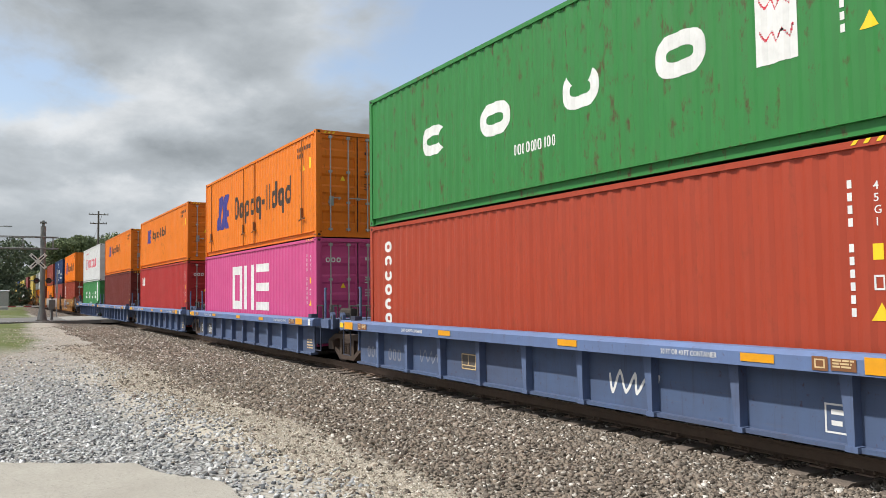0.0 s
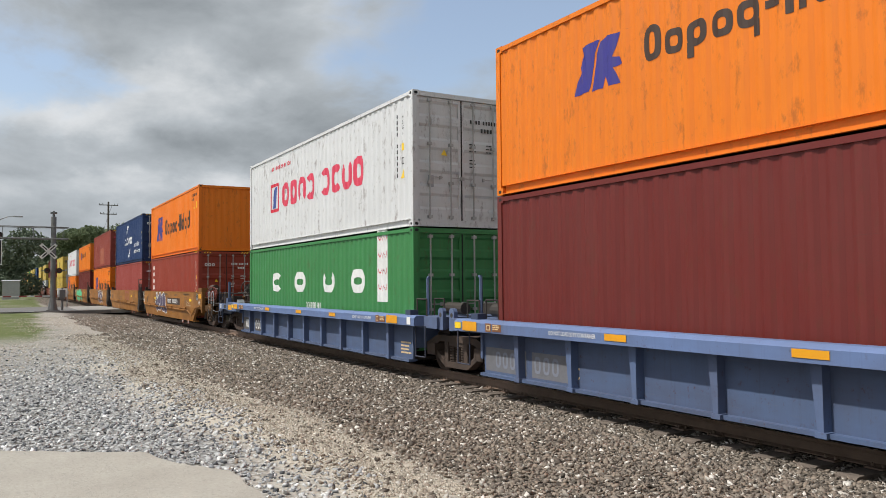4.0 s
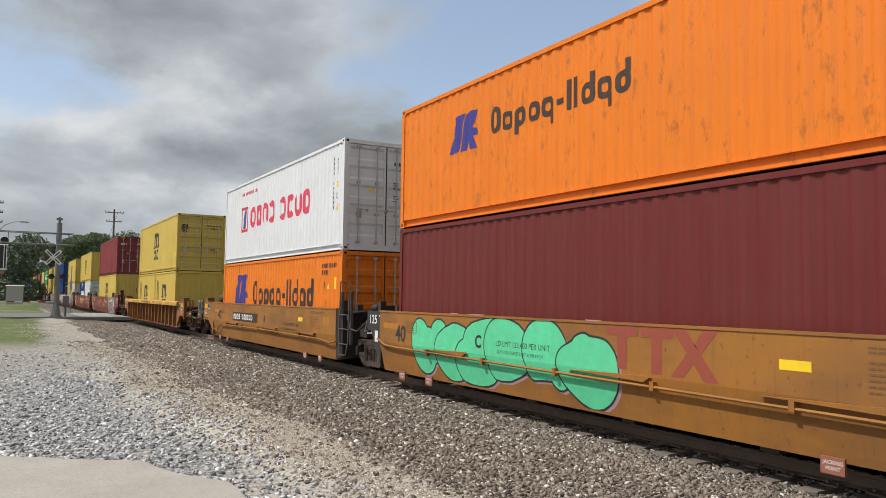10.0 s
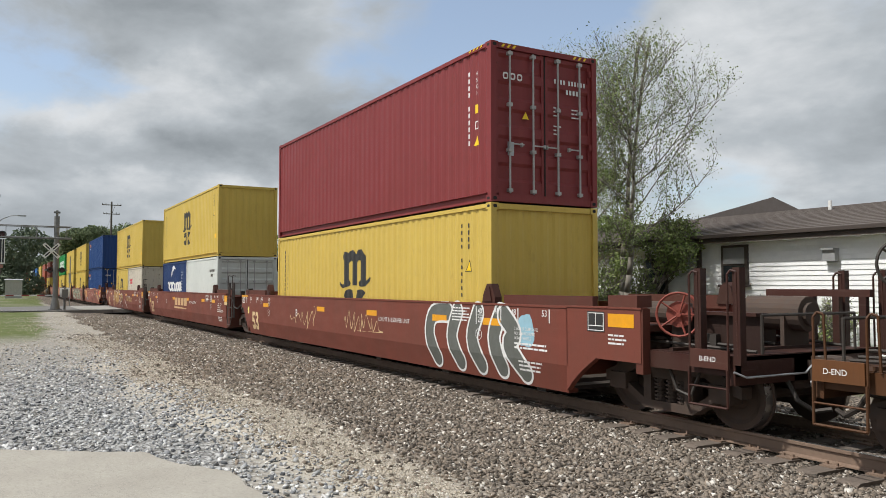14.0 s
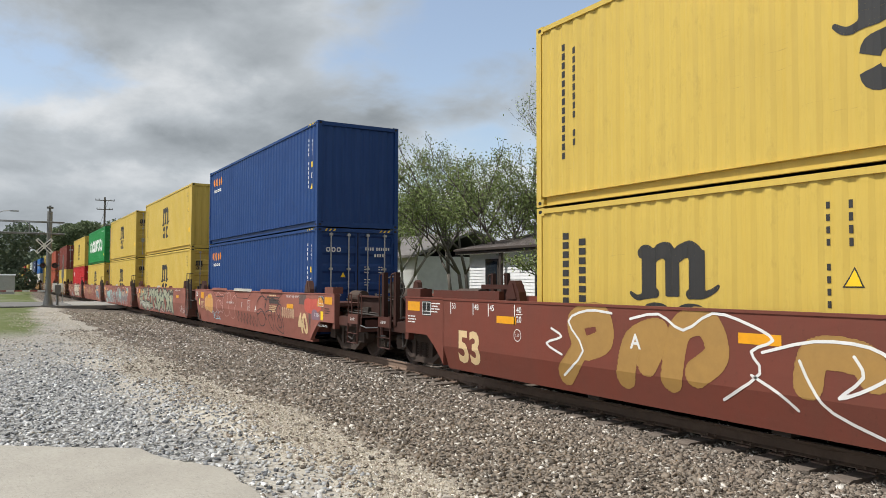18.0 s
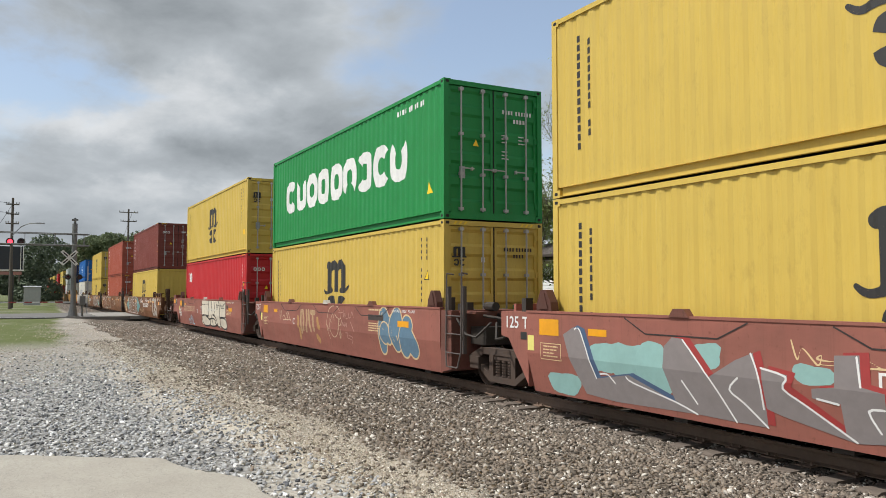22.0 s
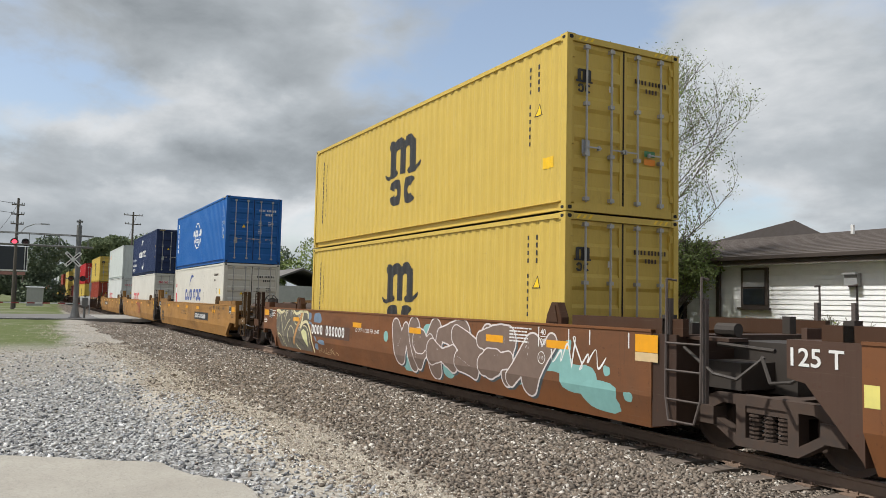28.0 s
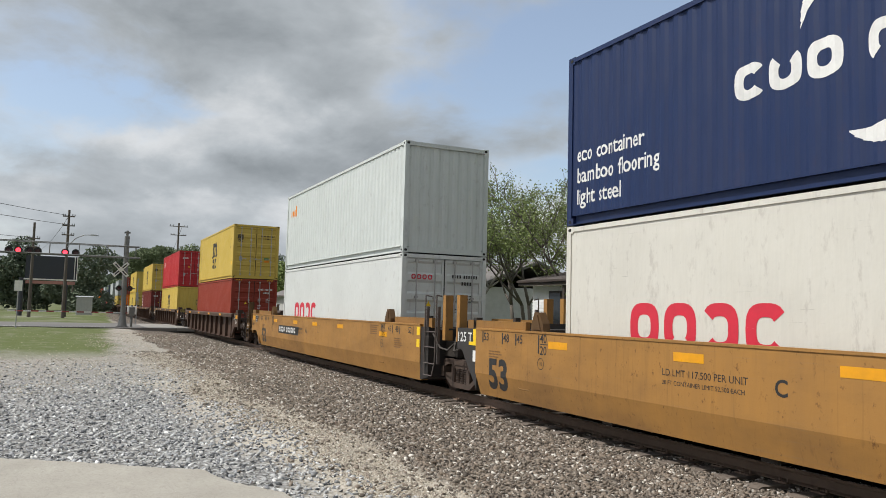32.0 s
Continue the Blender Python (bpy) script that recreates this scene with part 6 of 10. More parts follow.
def outer_end(car, col, x0, x1, s, top, letter="B"):
    """The coupled end: shoulders, deck, brake gear, handrails, hand-brake wheel, coupler."""
    def lay(name, b, mat=DARK, c=None, label=""):
        return piece(name, b.mesh(name, mat), car, c, label=label)

    def bx(a, c, y0, y1, z0, z1):
        lo, hi = sorted((s * a, s * c))
        return Build().box(lo, hi, y0, y1, z0, z1)
    long, bare = x0 > 7, col is RUSTBROWN
    m = x0 + (1.50 if long else 1.60)
    low = top < 1.3
    lower = top - 0.30 if low else 0.76
    for sy in (-1, 1):
        y0, y1 = sorted((sy * (SIDE - 0.10), sy * SIDE))
        arch = [(x0 + 0.62 * u, 0.24 + (lower - 0.24) * (u ** 0.75)) for u in (0.16, 0.4, 0.6, 0.8, 1.0)]
        if low:
            arch = [(x0 + 0.02, 0.80), (x0 + 0.10, lower)]
        pts = [(s * px, pz) for px, pz in [(x0 - 0.02, 0.24 if not low else 0.80)] + arch + [(m, lower), (m, top), (x0 - 0.02, top)]]
        lay("shoulder", Build().prism(pts if s > 0 else pts[::-1], y0, y1), CAR, col)
    lay("shoulder_deck", bx(x0, m, -SIDE + 0.1, SIDE - 0.1, top - 0.30, top - 0.22), CAR, grimy_shaded(col, 0.45))
    lay("shoulder_cap", bx(x0, m + 0.02, -SIDE - 0.012, -SIDE + 0.12, top - 0.012, top + 0.012), CAR, col)
    lo = min(s * (m - 0.62), s * (m - 0.10))
    if bare and s > 0:
        lay("side_box", bx(m - 0.72, m, -SIDE - 0.05, -SIDE, 0.84, 1.50), CAR, grimy_shaded(col, 0.75, 0.7))
        on_car(car, "plate_line", frame_shape(m - 0.60, 1.12, m - 0.12, 1.38, 0.014) + rect(m - 0.36, 1.13, m - 0.348, 1.37) + rect(m - 0.58, 1.055, m - 0.14, 1.07), WHITE, -SIDE - 0.053)
        on_car(car, "reflector", rect(8.53, 1.01, 9.01, 1.21), REFLECTOR, -SIDE - 0.004, "amber reflector")
        on_car(car, "plate", rect(9.03, 0.86, 9.20, 1.09), plain("pale_yellow_plate", lin(226, 214, 120), 0.5), -SIDE - 0.004)
        on_car(car, "plate", rect(8.32, 1.24, 8.48, 1.42), WHITE, -SIDE - 0.004)
        on_car(car, "plate_line", frame_shape(8.65, 1.31, 9.20, 1.39, 0.012) + lines(1, 8.68, 1.37, 0.5, 0.03, 0.03, random.Random(3)), CREAM, -SIDE - 0.004)
    else:
        on_car(car, "reflector", rect(lo, top - 0.26, lo + 0.50, top - 0.08), REFLECTOR, -SIDE - 0.004, "amber reflector")
    if low:
        # the chord runs on as a lighter side beam with plates on it
        lay("side_beam", bx(m, x1 - 0.1, -SIDE + 0.02, -SIDE + 0.10, top - 0.26, top - 0.06), CAR, col)
        lay("side_beam", bx(m, x1 - 0.1, SIDE - 0.10, SIDE - 0.02, top - 0.26, top - 0.06), CAR, col)
        lay("chord_bracket", bx(m - 0.02, m + 0.16, -SIDE, -SIDE + 0.14, top - 0.28, top + 0.16), CAR, col)
        lo2 = min(s * (x1 - 0.55), s * (x1 - 0.35))
        on_car(car, "white_plate", rect(lo2, top - 0.22, lo2 + 0.13, top - 0.08), WHITE, -SIDE + 0.016)
        on_car(car, "data_plate", rect(lo2 + (0.5 if s < 0 else -0.6), top - 0.22, lo2 + (0.78 if s < 0 else -0.3), top - 0.09), BLACK, -SIDE + 0.016)
        lay("lock_clip", Build().prism([(s * (x0 + 0.2) - 0.14, top), (s * (x0 + 0.2) + 0.14, top), (s * (x0 + 0.2) + 0.06, top + 0.12), (s * (x0 + 0.2) - 0.06, top + 0.12)], -SIDE + 0.0, -SIDE + 0.2), GALV)
        lay("stanchion", Build().rod((s * (m + 0.9), -1.2, top - 0.1), (s * (m + 0.9), -1.2, top + 0.75), 0.05, 8), CAR, grimy_shaded(col, 0.6))
        lay("stanchion", Build().rod((s * (m + 0.9), 1.2, top - 0.1), (s * (m + 0.9), 1.2, top + 0.75), 0.05, 8), CAR, grimy_shaded(col, 0.6))
    elif not (bare and s > 0):
        lo2 = min(s * (m - 1.05), s * (m - 0.70))
        on_car(car, "data_plate", rect(lo2, top - 0.34, lo2 + 0.36, top - 0.06), BLACK, -SIDE - 0.004, "black data plate with white lines")
        on_car(car, "plate_line", frame_shape(lo2 + 0.015, top - 0.325, lo2 + 0.345, top - 0.075, 0.012) + rect(lo2 + 0.17, top - 0.25, lo2 + 0.182, top - 0.087) + rect(lo2 + 0.03, top - 0.262, lo2 + 0.33, top - 0.25), WHITE, -SIDE - 0.006)
        on_car(car, "small_print", lines(3, lo, top - 0.36, 0.4, 0.025, 0.03, random.Random(3)), WHITE if sum(col[:3]) < 0.6 else BROWNINK, -SIDE - 0.004)
        lay("guide_box", bx(m - 0.62, m - 0.06, -SIDE + 0.0, -SIDE + 0.26, top + 0.012, top + 0.17), CAR, grimy_shaded(col, 0.6, 0.5))
    if not low:
        lay("guide_bracket", Build().prism([(s * (m - 1.2), top + 0.01), (s * (m - 0.85), top + 0.01), (s * (m - 0.92), top + 0.30), (s * (m - 1.0), top + 0.36), (s * (m - 1.12), top + 0.30)][::s], SIDE - 0.2, SIDE - 0.06), CAR, grimy_shaded(col, 0.25))
        lay("corner_post", bx(m - 0.10, m + 0.03, -SIDE + 0.01, -SIDE + 0.14, 0.62, top), CAR, grimy_shaded(col, 0.6, 0.6))
        # the dark frame between the end posts, shade put into its colour, and the rail along the far side
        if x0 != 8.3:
            lay("frame_side", bx(m, x1 - 0.1, -0.82, -0.76, 0.94, 1.40), CAR, grimy_shaded(col, 0.10, 0.3))
            lay("frame_top", bx(m, x1 - 0.1, -0.90, -0.70, 1.40, 1.44), CAR, grimy_shaded(col, 0.22, 0.4))
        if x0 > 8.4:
            lay("far_rail", bx(m - 0.2, x1, 1.22, 1.30, 1.62, 1.72), CAR, grimy_shaded(col, 0.3, 0.4))
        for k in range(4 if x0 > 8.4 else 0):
            lay("far_post", bx(m + 0.1 + k * 0.38, m + 0.2 + k * 0.38, 1.22, 1.30, 0.94, 1.62), CAR, grimy_shaded(col, 0.2, 0.3))
    # deck, sill and beam colours cut down to hold the shade between them
    dkc = grimy_shaded(col, 0.16)
    beam = grimy_shaded(col, 0.24, 0.5)
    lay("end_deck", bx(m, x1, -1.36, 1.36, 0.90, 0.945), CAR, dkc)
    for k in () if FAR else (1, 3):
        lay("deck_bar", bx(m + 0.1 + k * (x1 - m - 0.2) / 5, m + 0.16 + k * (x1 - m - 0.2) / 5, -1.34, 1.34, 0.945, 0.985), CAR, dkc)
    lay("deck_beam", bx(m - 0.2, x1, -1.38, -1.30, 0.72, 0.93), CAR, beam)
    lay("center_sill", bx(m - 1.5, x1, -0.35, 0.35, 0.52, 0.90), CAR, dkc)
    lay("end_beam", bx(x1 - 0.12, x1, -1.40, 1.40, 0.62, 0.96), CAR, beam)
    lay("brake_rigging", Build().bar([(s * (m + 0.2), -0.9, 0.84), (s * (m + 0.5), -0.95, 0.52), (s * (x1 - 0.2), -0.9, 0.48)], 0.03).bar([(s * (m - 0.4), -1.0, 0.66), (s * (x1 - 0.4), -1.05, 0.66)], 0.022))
    lay("step_plate", bx(x1 - 0.60, x1 - 0.04, -1.47, -1.43, 0.80, 1.02), CAR, grimy_shaded(col, 0.40, 0.6))
    lo = min(s * (x1 - 0.56), s * (x1 - 0.06))
    if not bare:
        on_car(car, "end_letter", text_polys(letter + "-END", 0.085, lo + 0.10, 0.88, 0.004), WHITE, -1.473)
    hc = grimy_shaded(col, 0.24, 0.4)
    tall = 1.95 if x0 > 8.4 else 1.50
    for dx in (0.62, 0.05):
        for y in (-1.45, 1.38):
            h = Build().bar([(s * (x1 - dx), y, 0.55), (s * (x1 - dx), y, tall - 0.05), (s * (x1 - dx) + 0.03, y + 0.02, tall), (s * (x1 - dx) + 0.09, y + 0.04, tall - 0.02), (s * (x1 - dx) + 0.10, y + 0.05, 0.94)], 0.015)
            lay("handrail", h, GALV if col is TAN else CAR, hc)
            px = s * (x1 - dx) + 0.09
            if long and x0 > 8.4:
                lay("end_post", Build().box(px - 0.05, px + 0.05, y + 0.04, y + 0.14, 0.86, 1.98), CAR, grimy_shaded(col, 0.20, 0.4))
    for y in (-1.47, 1.40):
        lay("side_step", Build().bar([(s * (x1 - .62), y, 0.8), (s * (x1 - .62), y, 0.36), (s * (x1 - .05), y, 0.36), (s * (x1 - .05), y, 0.8)], 0.016), CAR, hc)
        lay("side_rung", Build().rod((s * (x1 - .62), y, 0.58), (s * (x1 - .05), y, 0.58), 0.012, 6), CAR, hc)
    lay("end_rail", Build().bar([(s * (x1 - .02), -0.9, 0.95), (s * (x1 - .02), -0.9, 1.42), (s * (x1 - .02), 0.9, 1.42), (s * (x1 - .02), 0.9, 0.95)], 0.02))
    tank = 1.30 if low else 1.40
    lay("air_reservoir", Build().rod((s * (m + 0.15), 0.45, tank), (s * (m + 1.05), 0.45, tank), 0.23, 20).rod((s * (m + 0.10), 0.45, tank), (s * (m + 1.10), 0.45, tank), 0.15, 16).box(*sorted((s * (m + 0.3), s * (m + 0.36))), 0.2, 0.7, 0.94, tank).box(*sorted((s * (m + 0.8), s * (m + 0.86))), 0.2, 0.7, 0.94, tank), RUSTY)
    cy, cz = (-0.85, top + 0.14) if col is TAN else (-0.55, top - 0.08)
    lay("brake_cylinder", Build().rod((s * (x0 + 0.65), cy, cz), (s * (x0 + 1.25), cy, cz), 0.16, 16).rod((s * (x0 + 0.61), cy, cz), (s * (x0 + 0.65), cy, cz), 0.12, 16).rod((s * (x0 + 1.25), cy, cz), (s * (x0 + 1.75), cy, cz - 0.02), 0.035, 8), RUSTY)
    if not FAR:
        lay("control_valve", bx(m + 0.12, m + 0.48, -0.35, 0.05, 0.97, 1.30))
        lay("valve_cover", Build().rod((s * (m + 0.3), -0.37, 1.14), (s * (m + 0.3), -0.50, 1.14), 0.11, 10))
        for k, (y, w) in enumerate(((-1.0, 0.12), (-0.2, 0.16))):
            lay("brake_gear", bx(m - 0.35 + k * 0.33, m - 0.10 + k * 0.33, y - w, y + w, 0.94, 1.10 + 0.09 * (k % 3)), RUSTY)
        lay("hanging_pipe", Build().bar([(s * (m + 0.3), -1.3, 0.72), (s * (m + 0.4), -1.28, 0.46), (s * (x1 - 0.8), -1.25, 0.40), (s * (x1 - 0.7), -1.2, 0.70)], 0.02))
        lay("junction_box", bx(x1 - 1.0, x1 - 0.7, -0.9, -0.55, 0.95, 1.16))
        for y, z in ((-1.12, 1.03), (-0.95, 1.06), (0.95, 1.05), (-0.72, 1.12)):
            lay("train_pipe", Build().bar([(s * (x0 + 0.2), y, z + 0.05), (s * (m + 0.2), y, z), (s * (x1 - 0.1), y * 0.8, z - 0.05)], 0.022))
        lay("brake_lever", Build().bar([(s * (x0 + 1.2), -0.2, 1.1), (s * (m + 0.3), -0.9, 1.12), (s * (x1 - .3), -0.6, 1.0)], 0.03), RUSTY)
    if letter in "BD" and col is not RUSTBROWN:
        red = col[2] < 0.05 and not low and letter == "B"
        at = pose(m + 0.33 if s > 0 else -m - 0.33, -1.16, 1.40, 0, 0, -58) if red else pose(s * (m + 1.15), -0.45, 2.0 if letter == "D" else 1.62, 0, 0, -50)
        piece("brake_wheel", shared(("brakewheel", red), lambda: hand_wheel(WHEELRED if red else DARK)), car, at=at)
        piece("brake_post", shared("brakepost", lambda: Build().box(-0.30, -0.16, -0.12, 0.12, -1.0, 0.14).mesh("brake_post", RUSTY)), car, at=at)
    cp = bx(x1 - 0.3, x1 + 0.20, -0.10, 0.10, 0.62, 0.86)
    lay("coupler_shank", cp, RUSTY)
    pts = [(s * (x1 + 0.12), 0.58), (s * (x1 + 0.40), 0.58), (s * (x1 + 0.50), 0.64), (s * (x1 + 0.50), 0.86), (s * (x1 + 0.40), 0.92), (s * (x1 + 0.12), 0.92)]
    lay("coupler_head", Build().prism(pts if s > 0 else pts[::-1], -0.20, 0.16), RUSTY)
    lay("uncoupling_lever", Build().bar([(s * x1, -1.42, 0.78), (s * (x1 + .08), -1.3, 0.72), (s * (x1 + .08), -0.25, 0.72), (s * (x1 + .18), -0.12, 0.92)], 0.014), GALV)
    lay("air_hose", Build().bar([(s * (x1 - .05), -0.45, 0.66), (s * (x1 + .12), -0.46, 0.40), (s * (x1 + .30), -0.40, 0.30), (s * (x1 + .46), -0.32, 0.34)], 0.03))
    truck(car, s * (x0 + 1.55))


def smooth_car(name, x, col, label, half, pitch, front_outer, back_outer, top=1.47, end_col=(0.045, 0.045, 0.045, 0.5), jacks=False):
    """A smooth-sided well unit with its middle at x."""
    car = thing(name, pose(x, TRACK_Y, RAIL), label, "well car", "well cars of the train")
    fold, lean = (0.60, 0.09) if half > 7 else (0.80, 0.10)
    car["fold"] = (fold, lean / (fold - 0.19))
    sill = shared(("smooth", half, top), lambda: sill_smooth(half, top, fold, lean))
    lip = shared(("lip", half, top), lambda: lip_mesh(half, top))
    for s in (-1, 1):
        piece("side_sill", sill, car, col, pose(0, s * SIDE, 0, 0, 0, 0 if s < 0 else 180))
        piece("top_chord", lip, car, col, pose(0, s * SIDE, 0, 0, 0, 0 if s < 0 else 180))
    fl = Build().box(-half + 0.5, half - 0.5, -1.25, 1.25, 0.16, 0.22)
    for i in range(6):
        u = -half + 0.9 + i * (2 * half - 1.8) / 5
        fl.box(u - 0.12, u + 0.12, -1.30, 1.30, 0.12, 0.285)
    piece("well_floor", fl.mesh("well_floor", DARK), car)
    for s in (-1, 1):
        bh = Build().box(*sorted((s * (half - 0.06), s * half)), -SIDE + 0.1, SIDE - 0.1, 0.45, top - 0.25)
        piece("bulkhead", bh.mesh("bulkhead", CAR), car, col)
    for s, outer in ((1, front_outer), (-1, back_outer)):
        if outer:
            outer_end(car, col, half, outer, s, top, "B" if s > 0 else "A")
        else:
            inner_end(car, col, half, pitch / 2 - (0.40 if s > 0 else 0.58), s, top, end_col)
    if not back_outer:
        truck(car, -pitch / 2)
    ends(car, half, pitch, front_outer, back_outer, top)
    guide = shared(("guide", top), lambda: Build().prism([(-0.20, 0.0), (0.20, 0.0), (0.20, 0.10), (0.09, 0.33), (-0.05, 0.33), (-0.17, 0.14)], -0.07, 0.07).prism([(-0.12, 0.03), (0.12, 0.03), (0.05, 0.28), (-0.02, 0.28)], -0.09, -0.07).mesh("corner_guide", CAR))
    for s in () if jacks else (-1, 1):
        piece("corner_guide", guide, car, grimy_shaded(col, 0.3), pose(s * (6.32 if half > 7 else half - 0.42), -SIDE + 0.11, top + 0.004) @ Matrix.Diagonal((s, 1, 1, 1)))
    # plates that mark where to jack
    if jacks:
        jp = shared("jp", lambda: Build().box(-0.13, 0.13, -0.015, 0.015, -0.085, 0.085).mesh("jacking_plate", PLATE))
        for u in (half - 1.1, half - 2.25, -half + 1.1, -half + 2.25):
            j = piece("jacking_plate", jp, car, at=pose(u, -SIDE + 0.03, 0.16))
            t = Build()
            for i, w in enumerate(("JACKING", "POINT")):
                for q in text_polys(w, 0.055, -0.105 if i == 0 else -0.075, 0.015 - i * 0.06, 0.01):
                    t.poly([(px, -0.018, pz) for px, pz in q])
            piece("plate_text", t.mesh("plate_text", WHITE), j)
    return car


PLATE = plain("brown_white_plate", lin(150, 90, 70), 0.6, vary=0.3)


def ends(car, half, pitch, fo, bo, top):
    """Ladder at the leading end, lifting mark at the trailing end."""
    if not fo:
        ladder = shared(("ladder", top), lambda: ladder_mesh(0.36, top + 0.66))
        piece("ladder", ladder, car, (0.12, 0.10, 0.09, 0.6), pose(half + 0.56, -SIDE - 0.02, 0))
        piece("ladder", ladder, car, (0.12, 0.10, 0.09, 0.6), pose(half + 0.56, SIDE + 0.02, 0, 0, 0, 180))
    if not bo:
        on_car(car, "load_mark", text_polys("125", 0.27, -pitch / 2 + (0.58 if half > 7 else 0.70), top - 0.29, 0.014, 1.05), WHITE, -SIDE + 0.022)
        on_car(car, "load_mark", text_polys("T", 0.27, -pitch / 2 + (1.08 if half > 7 else 1.22), top - 0.29, 0.014, 1.05), WHITE, -SIDE + 0.022)


def ribbed_car(name, x, col, label, half, pitch, front_outer, back_outer, top, step, web_col=None, chord_col=None, origin=0.0):
    """A well unit with upright ribs between a heavy top chord and the bottom sill."""
    car = thing(name, pose(x, TRACK_Y, RAIL), label, "well car", "well cars of the train")
    web = shared(("web", half, top), lambda: Build().prism([(-half + 0.08, 0.20), (half - 0.08, 0.20), (half, top - 0.1), (-half, top - 0.1)], 0, 0.05).mesh("side_sheet", CAR))
    ch = shared(("chord", half, top), lambda: Build().sweep([(-0.16, top - 0.20), (0.12, top - 0.20), (0.12, top), (-0.10, top), (-0.16, top - 0.05)], -half - 0.5, half + 0.5).mesh("top_chord", CAR))
    lo = shared(("lowsill", half), lambda: Build().box(-half + 0.08, half - 0.08, -0.10, 0.10, 0.17, 0.22).mesh("bottom_sill", CAR))
    rib = shared(("rib", top), lambda: rib_mesh(0.2, top - 0.2))
    ribs = [origin + step * k for k in range(-9, 10) if abs(origin + step * k) < half - 0.25]
    for s in (-1, 1):
        rz = 0 if s < 0 else 180
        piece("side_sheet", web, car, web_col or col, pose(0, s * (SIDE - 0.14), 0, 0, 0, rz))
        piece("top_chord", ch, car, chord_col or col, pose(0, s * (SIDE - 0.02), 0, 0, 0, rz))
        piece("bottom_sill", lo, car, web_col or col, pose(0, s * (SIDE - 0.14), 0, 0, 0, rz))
        for u in ribs if s < 0 or not FAR else ():
            piece("rib", rib, car, col, pose(u, s * (SIDE - 0.14), 0, 0, 0, rz))
    fl = Build().box(-half + 0.5, half - 0.5, -1.25, 1.25, 0.16, 0.22)
    for i in range(6):
        u = -half + 0.9 + i * (2 * half - 1.8) / 5
        fl.box(u - 0.12, u + 0.12, -1.30, 1.30, 0.12, 0.285)
    piece("well_floor", fl.mesh("well_floor", DARK), car)
    for s in (-1, 1):
        bh = Build().box(*sorted((s * (half - 0.06), s * half)), -SIDE + 0.1, SIDE - 0.1, 0.45, top - 0.25)
        piece("bulkhead", bh.mesh("bulkhead", CAR), car, col)
    for s, outer in ((1, front_outer), (-1, back_outer)):
        if outer:
            outer_end(car, col, half, outer, s, top, "B" if top < 1.3 else "D" if s < 0 else "A")
        else:
            def lay(name, b, mat=DARK, c=None):
                return piece(name, b.mesh(name, mat), car, c)
            a, c = sorted((s * half, s * (pitch / 2 - 0.35)))
            lay("end_deck", Build().box(a, c, -1.42, 1.42, top - 0.24, top - 0.02), CAR, col)
            for y in (-1.32, 1.32):
                lay("end_post", Build().prism([(s * (pitch / 2 - 0.40), top - 0.26), (s * (pitch / 2 - 0.22), top - 0.26), (s * (pitch / 2 - 0.22), top + 0.10), (s * (pitch / 2 - 0.26), top + 0.16), (s * (pitch / 2 - 0.36), top + 0.16), (s * (pitch / 2 - 0.40), top + 0.10)][::s], y - 0.04, y + 0.04), CAR, col)
                lay("post_hole", Build().rod((s * (pitch / 2 - 0.31), y - 0.043, top + 0.03), (s * (pitch / 2 - 0.31), y + 0.043, top + 0.03), 0.045, 10))
            for y in (-1.35, -0.95, 0.95, 1.35):
                lay("grab_iron", Build().bar([(s * (half + .1), y, top - .02), (s * (half + .1), y, top + 0.32), (s * (half + .5), y, top + 0.32), (s * (half + .5), y, top - .02)], 0.016))
            lay("air_reservoir", Build().rod((s * (half + 0.05), -0.6, top + 0.12), (s * (half + 0.75), -0.6, top + 0.12), 0.12, 12))
            lay("control_valve", Build().box(*sorted((s * (half + 0.15), s * (half + 0.6))), 0.1, 0.7, top - .02, top + 0.2))
            lay("handrail", Build().bar([(s * (half + .28), -1.2, top), (s * (half + .28), -1.2, top + 0.75), (s * (half + .34), -1.2, top + 0.75)], 0.03), CAR, col)
            lay("side_step", Build().bar([(s * (half + .25), -1.47, top - .2), (s * (half + .25), -1.47, 0.32), (s * (half + .65), -1.47, 0.32), (s * (half + .65), -1.47, top - .2)], 0.014), CAR, grimy_shaded(col, 0.35))
            lay("clip", Build().box(*sorted((s * (half - .1), s * (half + .12))), -SIDE - 0.02, -SIDE + 0.16, top, top + 0.10), CAR, grimy_shaded(col, 0.4))
    if not back_outer:
        truck(car, -pitch / 2)
    return car


# Sprayed lettering: fat rounded shapes that say nothing, cut out of distance fields.
def blob(cx, cz, w, h, rnd, n=18):
    ph = [rnd.uniform(0, 6.28) for _ in range(3)]
    out = []
    for i in range(n):
        a = 2 * math.pi * i / n
        k = 1 + 0.10 * math.sin(2 * a + ph[0]) + 0.08 * math.sin(3 * a + ph[1]) + 0.04 * math.sin(5 * a + ph[2])
        c, s_ = math.cos(a), math.sin(a)
        q = (abs(c) ** 3.2 + abs(s_) ** 3.2) ** (-1 / 3.2)
        out.append((cx + w / 2 * k * q * c, cz + h / 2 * k * q * s_))
    return out


